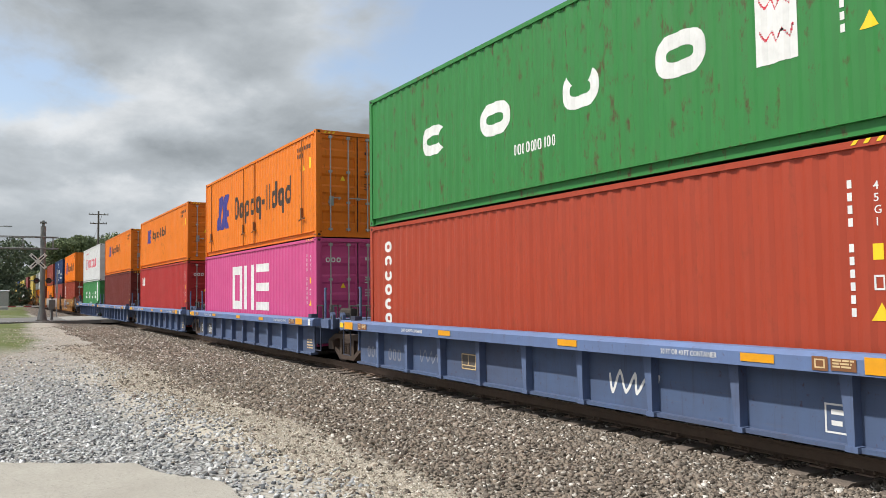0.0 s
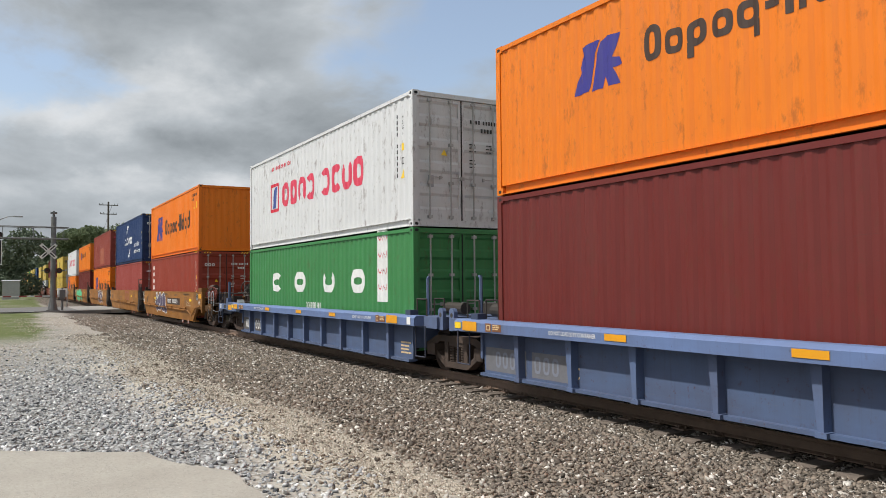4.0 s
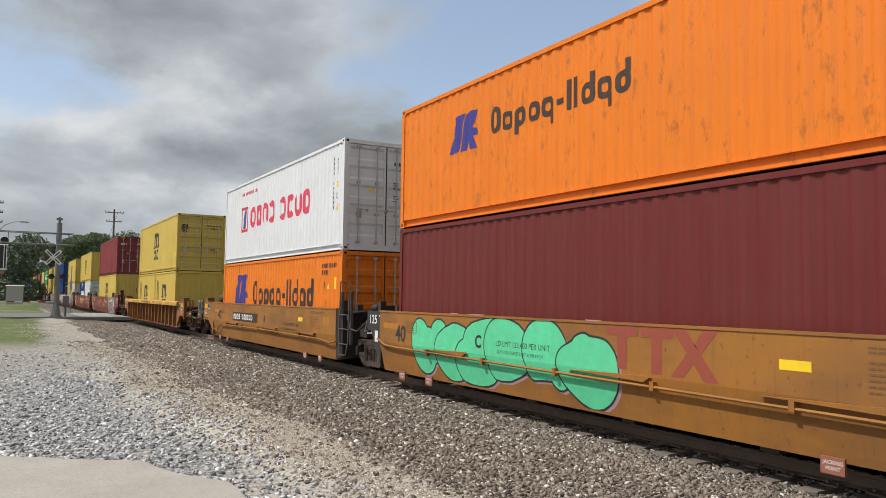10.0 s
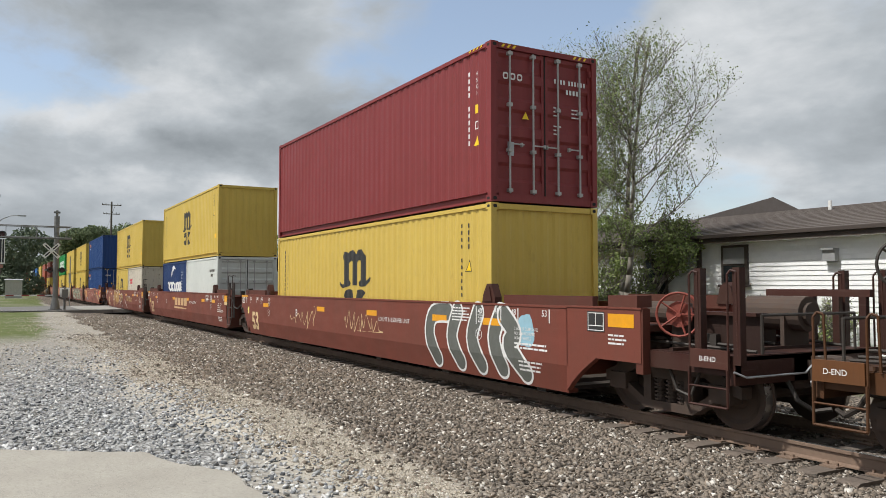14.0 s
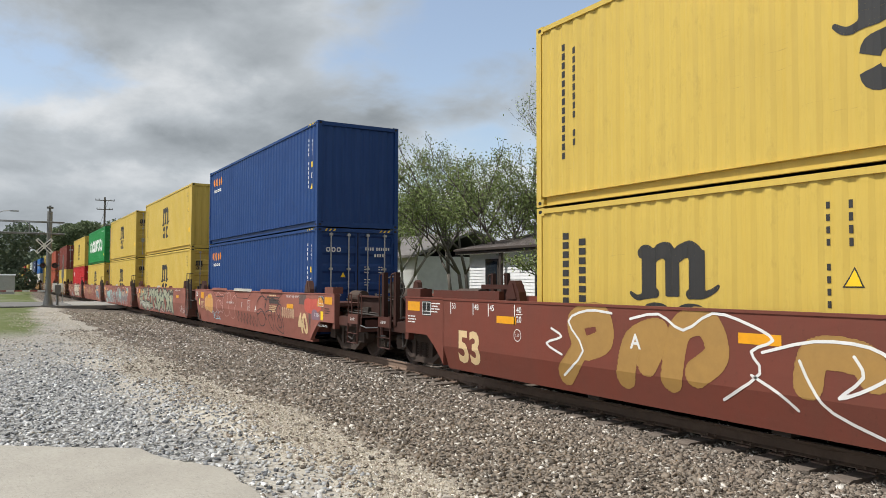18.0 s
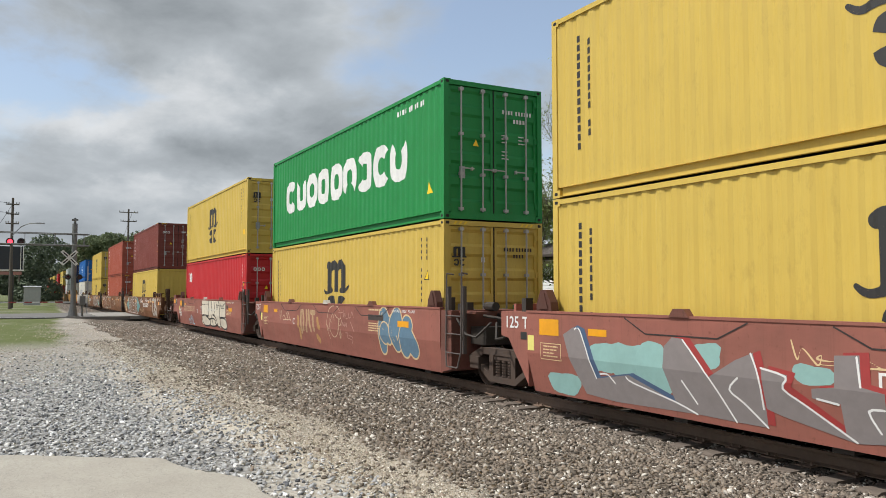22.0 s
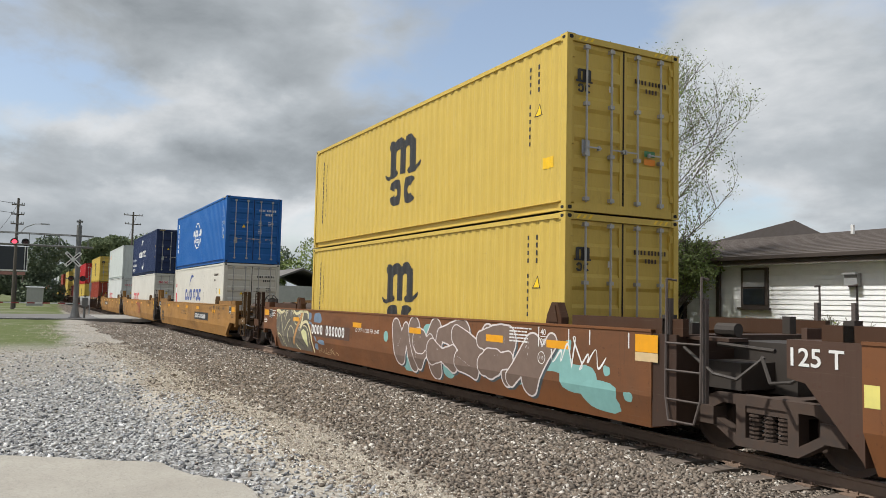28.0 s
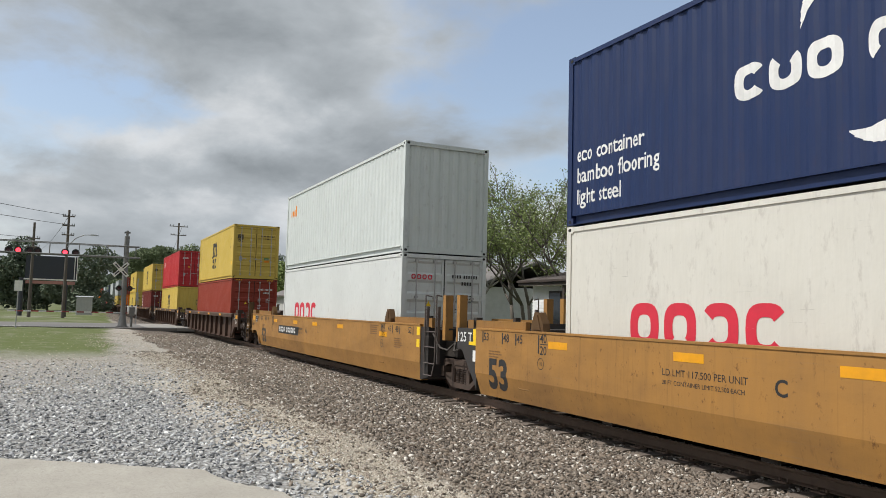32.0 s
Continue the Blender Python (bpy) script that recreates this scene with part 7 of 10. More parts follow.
def ring(poly, t):
    cx, cz = sum(p[0] for p in poly) / len(poly), sum(p[1] for p in poly) / len(poly)
    inn = [(p[0] + (cx - p[0]) * t / max(0.08, math.hypot(p[0] - cx, p[1] - cz)), p[1] + (cz - p[1]) * t / max(0.08, math.hypot(p[0] - cx, p[1] - cz))) for p in poly]
    return [[poly[i], poly[(i + 1) % len(poly)], inn[(i + 1) % len(poly)], inn[i]] for i in range(len(poly))]


def blob_polys(cx, cz, w, h, seed):
    p = blob(cx, cz, w, h, random.Random(seed))
    return [[(cx, cz), a, c] for a, c in zip(p, p[1:] + p[:1])]


def patches(car, name, spots, mat, y, label=""):
    """Sprayed spots that lap over one another, each a hair further out."""
    for i, (cx, cz, w, h) in enumerate(spots):
        on_car(car, name, blob_polys(cx, cz, w, h, i + 3), mat, y - 0.00025 * i, label)


def throw_up(car, paths, w, fill, line, t):
    """Fat sprayed strokes with an outline where no later stroke covers it."""
    every = [q for path in paths for q in path]
    f = Field(min(q[0] for q in every) - w, max(q[0] for q in every) + w, min(q[1] for q in every) - w, max(q[1] for q in every) + w, 0.016)
    lobes = []
    for path in paths:
        c = curve_through(path, 5)
        lobes.append(f.path(c, [w] * len(c)))
    edge = np.full(f.X.shape, 9.0)
    for i, lobe in enumerate(lobes):
        e = np.abs(lobe) - t * 0.5
        for later in lobes[i + 1:]:
            e = np.maximum(e, -later - t * 0.5)
        edge = np.minimum(edge, e)
    on_car(car, "sprayed_fill", f.polys(np.minimum.reduce(lobes)), fill, -SIDE - 0.0016)
    on_car(car, "sprayed_line", f.polys(edge), line, -SIDE - 0.0046)


def ruled(pts, t):
    """Straight narrow bands from point to point."""
    out = []
    for (xa, za), (xb, zb) in zip(pts, pts[1:]):
        k = t / 2 / math.hypot(xb - xa, zb - za)
        dx, dz = -(zb - za) * k, (xb - xa) * k
        out.append([(xa + dx, za + dz), (xa - dx, za - dz), (xb - dx, zb - dz), (xb + dx, zb + dz)])
    return out


def stroke(pts, t):
    """A line of paint along the points."""
    f = Field(min(p[0] for p in pts) - t, max(p[0] for p in pts) + t, min(p[1] for p in pts) - t, max(p[1] for p in pts) + t, max(0.012, t * 0.4))
    pts = curve_through(pts, 3)
    return f.polys(f.path(pts, [t] * len(pts)))


BUBBLES = (
    (((.15, .05), (.10, .55), (.30, .95), (.62, .80), (.40, .50), (.85, .10)),),
    (((.85, .80), (.45, .98), (.12, .62), (.30, .10), (.80, .12), (.86, .42), (.55, .45)),),
    (((.10, .90), (.30, .10), (.55, .62), (.75, .08), (.95, .92)),),
    (((.20, .95), (.15, .10), (.55, .04), (.95, .14)), ((.2, .5), (.75, .62))),
    (((.80, .92), (.20, .86), (.25, .55), (.80, .46), (.78, .10), (.10, .06)),),
    (((.5, .96), (.10, .55), (.42, .06), (.88, .40), (.5, .96)),),
)
WILD = (
    (((-.25, .10), (.10, .75), (.55, .95), (.95, .70), (.50, .45), (.90, .05)),),
    (((.05, .95), (.22, .30), (.62, .10), (1.15, .45)),),
    (((-.30, .55), (.30, .72), (.85, .98), (1.35, .60)), ((.30, .70), (.50, .20), (1.0, .02))),
    (((.0, .15), (.45, .60), (.95, .85), (.70, .30), (1.30, .05)),),
    (((.15, .02), (.30, .55), (.10, .88), (.70, .92), (.95, .40)),),
)


ANGULAR = (
    (((.0, 1.0), (.28, .05), (1.05, .12)),),
    (((.02, .0), (.18, 1.0), (.85, .72), (.30, .45), (1.1, .0)),),
    (((.0, .05), (.42, 1.0), (.95, .0)), ((.2, .35), (.8, .42))),
    (((.15, 1.0), (.25, .0), (1.15, .08)), ((.05, .62), (.9, .70))),
    (((.95, .95), (.2, .88), (.05, .25), (.55, .02), (1.1, .35)),),
    (((.05, 1.0), (.5, .15), (.62, .95), (1.05, .0)),),
)


def cloud(car, x0, x1, z0, z1, n, mat, seed):
    """Soft round puffs of sprayed colour behind the shapes."""
    rnd = random.Random(seed)
    f = Field(x0 - 0.2, x1 + 0.2, max(0.25, z0 - 0.2), min(1.46, z1 + 0.2), 0.03)
    d = np.full(f.X.shape, 9.0)
    for i in range(n):
        cx, cz, r = rnd.uniform(x0, x1), rnd.uniform(z0, z1), rnd.uniform(0.10, 0.34)
        d = np.minimum(d, np.hypot(f.X - cx, f.Z - cz) - r)
    on_car(car, "sprayed_cloud", f.polys(d), mat, -SIDE - 0.0008)


def spray(car, x0, x1, z0, z1, n, fill, line, seed, t=0.05, inner=True, wild=False, fat=0.40, angular=False, shade=None):
    """A band of n interlocking sprayed shapes, each outlined where no later one covers it."""
    rnd = random.Random(seed)
    w = (x1 - x0) / n
    th = min(w * 1.1, z1 - z0) * fat
    f = Field(x0 - 0.5 * w, x1 + 0.5 * w, z0 - t, z1 + t, 0.020)
    lobes, lights = [], []
    kinds = ANGULAR if angular else WILD if wild else BUBBLES
    last = -1
    for i in range(n):
        k = rnd.choice([q for q in range(len(kinds)) if q != last])
        last = k
        lean = rnd.uniform(-0.2, 0.35)
        flip, turn = rnd.random() < 0.5, rnd.random() < 0.5
        for path in kinds[k]:
            path = [(1 - px if flip else px, 1 - pz if turn else pz) for px, pz in path]
            pts = [(x0 + (i + px + lean * (pz - .5) + rnd.uniform(-.07, .07)) * w, z0 + th * .5 + (z1 - z0 - th) * min(1, max(0, pz + rnd.uniform(-.08, .08)))) for px, pz in path]
            c = [tuple(p[k] + (q[k] - p[k]) * u / 4 for k in (0, 1)) for p, q in zip(pts, pts[1:]) for u in range(4)] + [pts[-1]] if angular else curve_through(pts, 6)
            m = len(c)
            ws = [th * ((0.25 + 1.0 * math.sin(math.pi * (0.08 + 0.84 * u / m))) if wild else (0.85 + 0.3 * math.sin(2.2 * math.pi * u / m + i))) for u in range(m)]
            lobes.append(f.path(c, ws))
            lights.append(f.path([(px - th * .22, pz + th * .2) for px, pz in c[m // 4:m // 2 + 1]], [t * 0.4] * m))
    body = np.minimum.reduce(lobes)
    if fill and not wild:
        halo = np.abs(body) - t * 0.55
    else:
        halo = np.abs(body) - t * 0.40
    lines_ = halo if not wild else np.maximum(halo, np.sin(f.X * 2.3 + f.Z * 3.1 + seed) * 0.05)
    for i, s_ in enumerate(lobes):
        e = np.abs(s_) - t * 0.42
        for later in lobes[i + 1:]:
            e = np.maximum(e, -later - t * 0.45)
        if wild:
            e = np.maximum(e, np.sin(f.X * 1.7 - f.Z * 4.0 + i) * 0.05)
        lines_ = np.minimum(lines_, e)
    if shade:
        off = np.roll(np.roll(body, 3, 0), -2, 1)
        on_car(car, "sprayed_shade", f.polys(off), shade, -SIDE - 0.0011)
    if fill:
        on_car(car, "sprayed_fill", f.polys(body), fill, -SIDE - 0.0016)
        if inner and not wild:
            lines_ = np.minimum(lines_, np.minimum.reduce(lights))
    on_car(car, "sprayed_line", f.polys(lines_), line, -SIDE - 0.0022)


def scrawl(car, x0, x1, z0, z1, mat, seed, loops=5, t=0.025):
    """A quick thin tag: tall and low strokes run together, with a loop or two and an underline."""
    rnd = random.Random(seed)
    n = loops * 3
    pts = []
    for i in range(n + 1):
        u = i / n
        up = i % 2 == 0
        tall = rnd.uniform(0.55, 1.0) if rnd.random() < 0.45 else rnd.uniform(0.35, 0.65)
        z = z0 + (z1 - z0) * (tall if up else rnd.uniform(0.0, 0.25))
        pts.append((x0 + (x1 - x0) * (u + rnd.uniform(-0.6, 0.6) / n), z))
        if rnd.random() < 0.3:
            pts.append((pts[-1][0] + rnd.uniform(-1.2, 0.6) * (x1 - x0) / n, z + rnd.uniform(-0.25, 0.25) * (z1 - z0)))
    if rnd.random() < 0.6:
        pts += [(x1 + 0.1, z0 + 0.1 * (z1 - z0)), (x0 + 0.4 * (x1 - x0), z0 + rnd.uniform(0, 0.1) * (z1 - z0))]
    c = curve_through(pts, 7)
    f = Field(x0 - 0.35, x1 + 0.35, z0 - 0.15, z1 + 0.15, max(0.011, t * 0.42))
    on_car(car, "scrawl", f.polys(f.path(c, [t * (0.75 + 0.35 * math.sin(k * 0.4)) for k in range(len(c))])), mat, -SIDE - 0.004)


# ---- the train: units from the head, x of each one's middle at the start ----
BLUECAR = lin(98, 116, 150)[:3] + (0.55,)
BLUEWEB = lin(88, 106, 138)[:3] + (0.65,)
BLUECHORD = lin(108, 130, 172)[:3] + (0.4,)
TAN = lin(170, 113, 48)[:3] + (0.75,)
SALMON = lin(164, 102, 88)[:3] + (0.5,)
OXIDE = lin(126, 66, 52)[:3] + (0.35,)
RUSTBROWN = lin(130, 82, 46)[:3] + (0.8,)
OLDORANGE = lin(166, 104, 52)[:3] + (0.9,)
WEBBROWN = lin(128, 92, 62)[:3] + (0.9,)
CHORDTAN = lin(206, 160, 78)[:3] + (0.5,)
GOLD = lin(178, 130, 68)[:3] + (0.7,)
DARKBROWN = lin(84, 62, 50)[:3] + (0.7,)
RUSTFILL = plain("rust_brown_spray", lin(130, 82, 46), 0.6, vary=0.4)
MID = 6.096
TALL, LOW = 2.896, 2.591
MOVING = []


def load(x, lower, upper):
    """Sets containers in and on a well; each entry: colour, rust, height, end, label, painter, length, offset."""
    z = WELL
    top = 0
    for spec in lower:
        col, rust, h, end, label, paint, length, off, flat = spec
        c = container("shipping_container", pose(x + off, TRACK_Y, z), length, h, col + (rust,), label, end, flat_sheet=flat)
        if paint:
            paint(c)
        MOVING.append(c)
        top = max(top, h)
    if upper:
        col, rust, h, end, label, paint, length, off, flat = upper
        c = container("shipping_container", pose(x + off, TRACK_Y, z + top + 0.02), length, h, col + (rust,), label, end, flat_sheet=flat)
        if paint:
            paint(c)
        MOVING.append(c)


def box(col, label, paint=None, h=TALL, end="door", rust=0.4, length=12.192, off=0.0, flat=False):
    return (col, rust, h, end, label, paint, length, off, flat)


def deco(*fs):
    def run(c):
        for f in fs:
            f(c)
    return run


def numbers(mat=None):
    return lambda c: (number_marks(c, mat or WHITE), stripes(c))


def header_stripes(c):
    """Slanting height-warning stripes at both ends of the door header."""
    H = c["size"][1]
    out = []
    for y in (0.22, 0.34, 0.46, 1.86, 1.98, 2.10):
        out += [[(y, H - 0.09), (y + 0.05, H - 0.09), (y + 0.10, H - 0.03), (y + 0.05, H - 0.03)]]
    on_end(c, "warning_stripes", out, YELLOWINK, "yellow and black warning stripes", 0.048)


def doors(mat=None, emblem=None):
    def run(c):
        door_marks(c, mat or WHITE, random.Random(7))
        header_stripes(c)
        if emblem:
            door_emblem(c, emblem, 3)
    return run


def side_doors(c):
    """Upright lock rods with handles on a wall that opens."""
    L, H = c["size"]
    for u in (0.95, 5.35, 6.60, 11.10):
        r = piece("side_lock_rod", shared("side_rod", lambda: Build().rod((0, -WIDE / 2 - 0.004, 0.16), (0, -WIDE / 2 - 0.004, H - 0.12), 0.016, 8).mesh("side_lock_rod", CAR)), c, (0.40, 0.16, 0.03, 0.6), pose(u - L / 2, 0, 0))
        piece("rod_handle", shared("side_handle", lambda: Build().bar([(-0.16, -WIDE / 2 - 0.03, 0.52), (0.02, -WIDE / 2 - 0.03, 0.56), (0.30, -WIDE / 2 - 0.03, 0.56)], 0.02).box(-0.02, 0.06, -WIDE / 2 - 0.045, -WIDE / 2 + 0.01, 0.55, 0.86).mesh("rod_handle", CAR)), r, (0.22, 0.10, 0.04, 0.6))


def hl(big=True, low=False):
    return box(ORANGE, "orange shipping container with dark blue emblem and brown name blocks", deco(lambda c: orange_liner(c, big), doors(BROWNINK)))


def msc(end="door", h=TALL, low=False, length=12.192, off=0.0, rust=0.12):
    small = length < 7
    return box(YELLOW, "yellow shipping container with a large black block emblem", deco(
        (lambda c: yellow_liner(c, 2.25, 1.15, 1.93)) if small else (lambda c: yellow_liner(c)),
        (lambda c: (door_emblem(c, BLACK), header_stripes(c))) if end == "door" else (lambda c: None)), h, end, rust, length, off)


def triton(col=BROWN, big=0.27):
    return box(col, "red-brown shipping container with a column of white blocks", deco(lambda c: vertical_name(c, WHITE, 6, 0.70, big), numbers(), doors(WHITE, WHITE)))


def build_train():
    # blue ribbed five-unit car
    def blue(x, k, fo=0, bo=0):
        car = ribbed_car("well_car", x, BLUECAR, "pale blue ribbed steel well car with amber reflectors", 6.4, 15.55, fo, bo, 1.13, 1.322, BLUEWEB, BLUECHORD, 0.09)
        for u in {0: (-2.3, 1.13, 4.27), 1: (-3.2, -0.06, 2.4)}.get(k, (-2.92, -0.08, 2.38)):
            on_car(car, "reflector", rect(u, 0.98, u + 0.42, 1.07), REFLECTOR, -SIDE - 0.148, "amber reflector")
        on_car(car, "reflector", rect(5.66, 0.95, 6.16, 1.11), REFLECTOR, -SIDE - 0.148, "amber reflector")
        on_car(car, "reflector", rect(-6.60, 0.94, -6.14, 1.10), REFLECTOR, -SIDE - 0.148, "amber reflector")
        on_car(car, "yellow_plate", rect(-6.86, 0.97, -6.66, 1.08), YELLOWINK, -SIDE - 0.148, "yellow plate with small print")
        for u in (3.84 if k else 3.11, -4.43 if k == 1 else -4.14 if k else -3.75):
            on_car(car, "load_note", text_polys("DO NOT LOAD 20 FT CONTAINER" if k else "20 FT OR 40 FT CONTAINER", 0.085, u, 0.99, 0.012, 0.78), WHITE, -SIDE - 0.148)
        for u in (5.12, -5.86):
            on_car(car, "builder_mark", rect(u, 0.95, u + 0.17, 1.09) + rect(u + 0.2, 0.96, u + 0.46, 1.08), RUSTFILL, -SIDE - 0.148, "faded rust-brown stickers")
            on_car(car, "small_print", frame_shape(u + 0.03, 0.975, u + 0.14, 1.065, 0.014) + lines(3, u + 0.22, 1.07, 0.23, 0.018, 0.012, random.Random(k)), CREAM, -SIDE - 0.150)
        on_car(car, "data_lines", lines(4, 5.78, 0.56, 0.5, 0.035, 0.035, random.Random(k + 20)), CREAM, -SIDE + 0.136)
        on_car(car, "white_plate", rect(6.60, 0.95, 6.76, 1.10), WHITE, -SIDE - 0.148)
        on_car(car, "unit_letter", text_polys("AEDCF"[k], 0.2 if k == 0 else 0.26, -3.96, 0.34, 0.01), CREAM, -SIDE + 0.136)
        if k in (2, 3):
            for a, b_ in ((-6.28, -5.10), (-4.95, -4.05)):
                on_car(car, "worn_panel", rect(a, 0.26, b_, 0.66), plain("worn_grey_panel", lin(112, 112, 116), 0.7, vary=0.5), -SIDE + 0.138, "worn grey repainted panel")
            on_car(car, "car_number", marks("XXXX", -5.98, 0.33, 0.155, 0.27, 0.045, 0.055) + marks("XXX", -4.88, 0.33, 0.165, 0.27, 0.045, 0.06), plain("worn_grey_marking", lin(124, 128, 140), 0.7), -SIDE + 0.134, "worn grey number blocks")
        if k in (1, 4):
            for a, b_ in ((-6.28, -5.10), (-4.95, -4.18)):
                on_car(car, "repaint_panel", rect(a, 0.26, b_, 0.66), plain("dark_grey_panel", lin(84, 78, 74), 0.7, vary=0.5), -SIDE + 0.138, "dark grey repainted panel")
            on_car(car, "car_number", marks("XXXX", -5.98, 0.33, 0.155, 0.27, 0.045, 0.055) + marks("XXX", -4.88, 0.33, 0.165, 0.27, 0.045, 0.06), WHITE, -SIDE + 0.134, "white number blocks")
        if k == 0:
            on_car(car, "data_plate", rect(-1.96, 0.38, -1.48, 0.67), plain("dark_grey_panel", lin(84, 78, 74), 0.7, vary=0.5), -SIDE + 0.138, "dark grey data panel")
            on_car(car, "plate_line", frame_shape(-1.95, 0.39, -1.49, 0.66, 0.018) + rect(-1.74, 0.47, -1.722, 0.66) + rect(-1.93, 0.45, -1.51, 0.468) + frame_shape(-1.42, 0.42, -1.24, 0.60, 0.018) + lines(2, -1.38, 0.55, 0.1, 0.03, 0.03, random.Random(5)), CREAM, -SIDE + 0.135)
            on_car(car, "car_number", marks("XXXX", -5.95, 0.34, 0.15, 0.24, 0.04, 0.06) + marks("XXX", -4.9, 0.34, 0.15, 0.24, 0.04, 0.06), plain("worn_grey_marking", lin(124, 128, 140), 0.7), -SIDE + 0.134, "worn grey number blocks")
            on_car(car, "frame_mark", frame_shape(5.05, 0.30, 5.42, 0.60, 0.02) + lines(2, 5.12, 0.54, 0.22, 0.05, 0.06, random.Random(2)), WHITE, -SIDE + 0.136)
            on_car(car, "sprayed_tag", stroke([(1.9, .62), (1.95, .38), (2.1, .68), (2.2, .40), (2.38, .66), (2.40, .40), (2.58, .62), (2.64, .42), (2.8, .66), (2.7, .40)], 0.04), WHITE, -SIDE + 0.136)
            on_car(car, "sprayed_tag", stroke([(-3.5, .62), (-3.45, .40), (-3.3, .64), (-3.2, .42), (-3.05, .62), (-3.02, .40), (-2.85, .58), (-2.8, .42), (-2.6, .62)], 0.03), plain("worn_grey_marking", lin(124, 128, 140), 0.7), -SIDE + 0.136)
        return car

    xs = [-15.98, -31.54, -47.02, -62.70, -78.05]
    for k, x in enumerate(xs):
        MOVING.append(blue(x + MID, k, 0, 9.45 if k == 4 else 0))
    load(xs[0] + MID, [box(BRICK, "red-brown shipping container with a column of white blocks", deco(lambda c: vertical_name(c, WHITE, 6, 0.72, 0.235, 2.52), numbers()), rust=0.25)],
         box(lin(52, 130, 62)[:3], "green shipping container with white name blocks and rust stains", deco(green_liner, numbers()), rust=0.9))
    squares = frame_shape(3.88, 0.89, 5.16, 2.37, 0.29) + rect(5.40, 0.89, 5.72, 2.37) + rect(6.22, 0.89, 6.54, 2.37) + rect(6.78, 0.89, 8.04, 1.15) + rect(6.78, 1.50, 8.04, 1.76) + rect(6.78, 2.11, 8.04, 2.37)
    one = lambda c: (on_side(c, "trade_name", squares, WHITE, "large white name blocks"), number_marks(c, WHITE), stripes(c), door_marks(c, WHITE, random.Random(3)), door_emblem(c, WHITE, 3))
    load(xs[1] + MID, [box(lin(212, 80, 138)[:3], "magenta shipping container with large white name blocks", one, rust=0.1)], box(ORANGE2, "orange side-opening container with lock rods along its wall", deco(lambda c: orange_liner(c, True), side_doors, doors(BROWNINK)), rust=0.35))
    cai = lambda c: (on_side(c, "trade_name", word(3, 0.50, 1.35, 1.92, 2.40, 0.10, 1), WHITE, "white name blocks"), number_marks(c, WHITE), stripes(c), door_marks(c, WHITE, random.Random(5)), door_emblem(c, WHITE, 3))
    load(xs[2] + MID, [box(lin(176, 42, 42)[:3], "red shipping container with small white name blocks", cai)], box(ORANGE2, "faded orange shipping container with dark blue emblem", deco(lambda c: orange_liner(c, False), doors(BROWNINK)), LOW, rust=0.4))
    load(xs[3] + MID, [box(MAROON, "dark maroon shipping container with white number", deco(numbers(), doors()), rust=0.3)], box(ORANGE2, "orange shipping container with dark blue emblem and brown name blocks", deco(lambda c: orange_liner(c, False), doors(BROWNINK)), LOW, rust=0.4))
    yang = lambda c: (on_side(c, "trade_name", word(4, 3.46, 6.26, 1.17, 1.90, 0.19, 3), PINKINK, "red name blocks"), on_side(c, "trade_name", word(4, 6.78, 9.60, 1.17, 1.90, 0.19, 5), PINKINK, "red name blocks"), on_side(c, "emblem", frame_shape(2.29, 1.08, 3.09, 1.98, 0.10), REDINK, "red framed emblem"), on_side(c, "emblem_stroke", [[(2.45, 1.2), (2.85, 1.2), (2.95, 1.86), (2.70, 1.86)]], BLUEINK), on_side(c, "small_print", marks("xxx xxxxxxxx xxx", 2.27, 2.40, 0.10, 0.17, 0.035, 0.035), REDINK), number_marks(c, BLACK), door_marks(c, BLACK, random.Random(9)))
    load(xs[4] + MID, [box(lin(60, 132, 72)[:3], "green shipping container with white name blocks", deco(green_liner), LOW, rust=0.4)], box((0.74, 0.74, 0.72), "white shipping container with red name blocks and rust runs", yang, rust=0.5))

    # tan smooth-sided five-unit car
    def tan(x, k, col=TAN, half=6.45, pitch=15.52, fo=0, bo=0, label="tan painted smooth-sided steel well car, dusty"):
        car = smooth_car("well_car", x, col, label, half, pitch, fo, bo, jacks=True)
        on_car(car, "length_mark", text_polys("40", 0.46, -half + 0.80, 0.86, 0.024), BLACK)
        on_car(car, "plate", rect(-half - 0.30, 0.78, -half - 0.14, 1.02), WHITE, -SIDE + 0.022, "white data plate")
        on_car(car, "jack_note", text_polys("JACK HERE", 0.055, -half - 0.72, 0.93, 0.004), WHITE, -SIDE + 0.022)
        pp = Build()
        path = [(-half - 0.05, 0.86), (-half + 0.35, 0.74), (-half + 0.9, 0.72), (0.0, 0.69), (half - 1.0, 0.66), (half - 0.3, 0.60), (half + 0.1, 0.66)]
        if bo:
            path = [(-half - 1.5, 0.90), (-half - 0.75, 0.86), (-half + 0.1, 0.46), (-half + 0.9, 0.42), (-half + 1.4, 0.66)] + path[3:]
        if fo:
            path = path[:-2] + [(half - 0.2, 0.44), (half + 0.55, 0.82), (half + 1.4, 0.88)]
        pp.bar([(px, -SIDE - 0.035, pz) for px, pz in path], 0.022, 6)
        for u in (-4.2, -2.2, -0.2, 1.8, 3.8):
            pp.box(u - 0.035, u + 0.035, -SIDE - 0.06, -SIDE + 0.0, 0.64, 0.75)
        for u in (-3.6, 0.9, 4.2):
            pp.prism([(u - 0.8, 0.76), (u + 0.75, 0.73), (u + 0.85, 0.79), (u + 0.80, 0.81)], -SIDE - 0.05, -SIDE)
        piece("side_pipe", pp.mesh("side_pipe", CAR), car, col)
        return car

    xs = [-98.24, -113.66, -129.32, -144.85, -160.34]
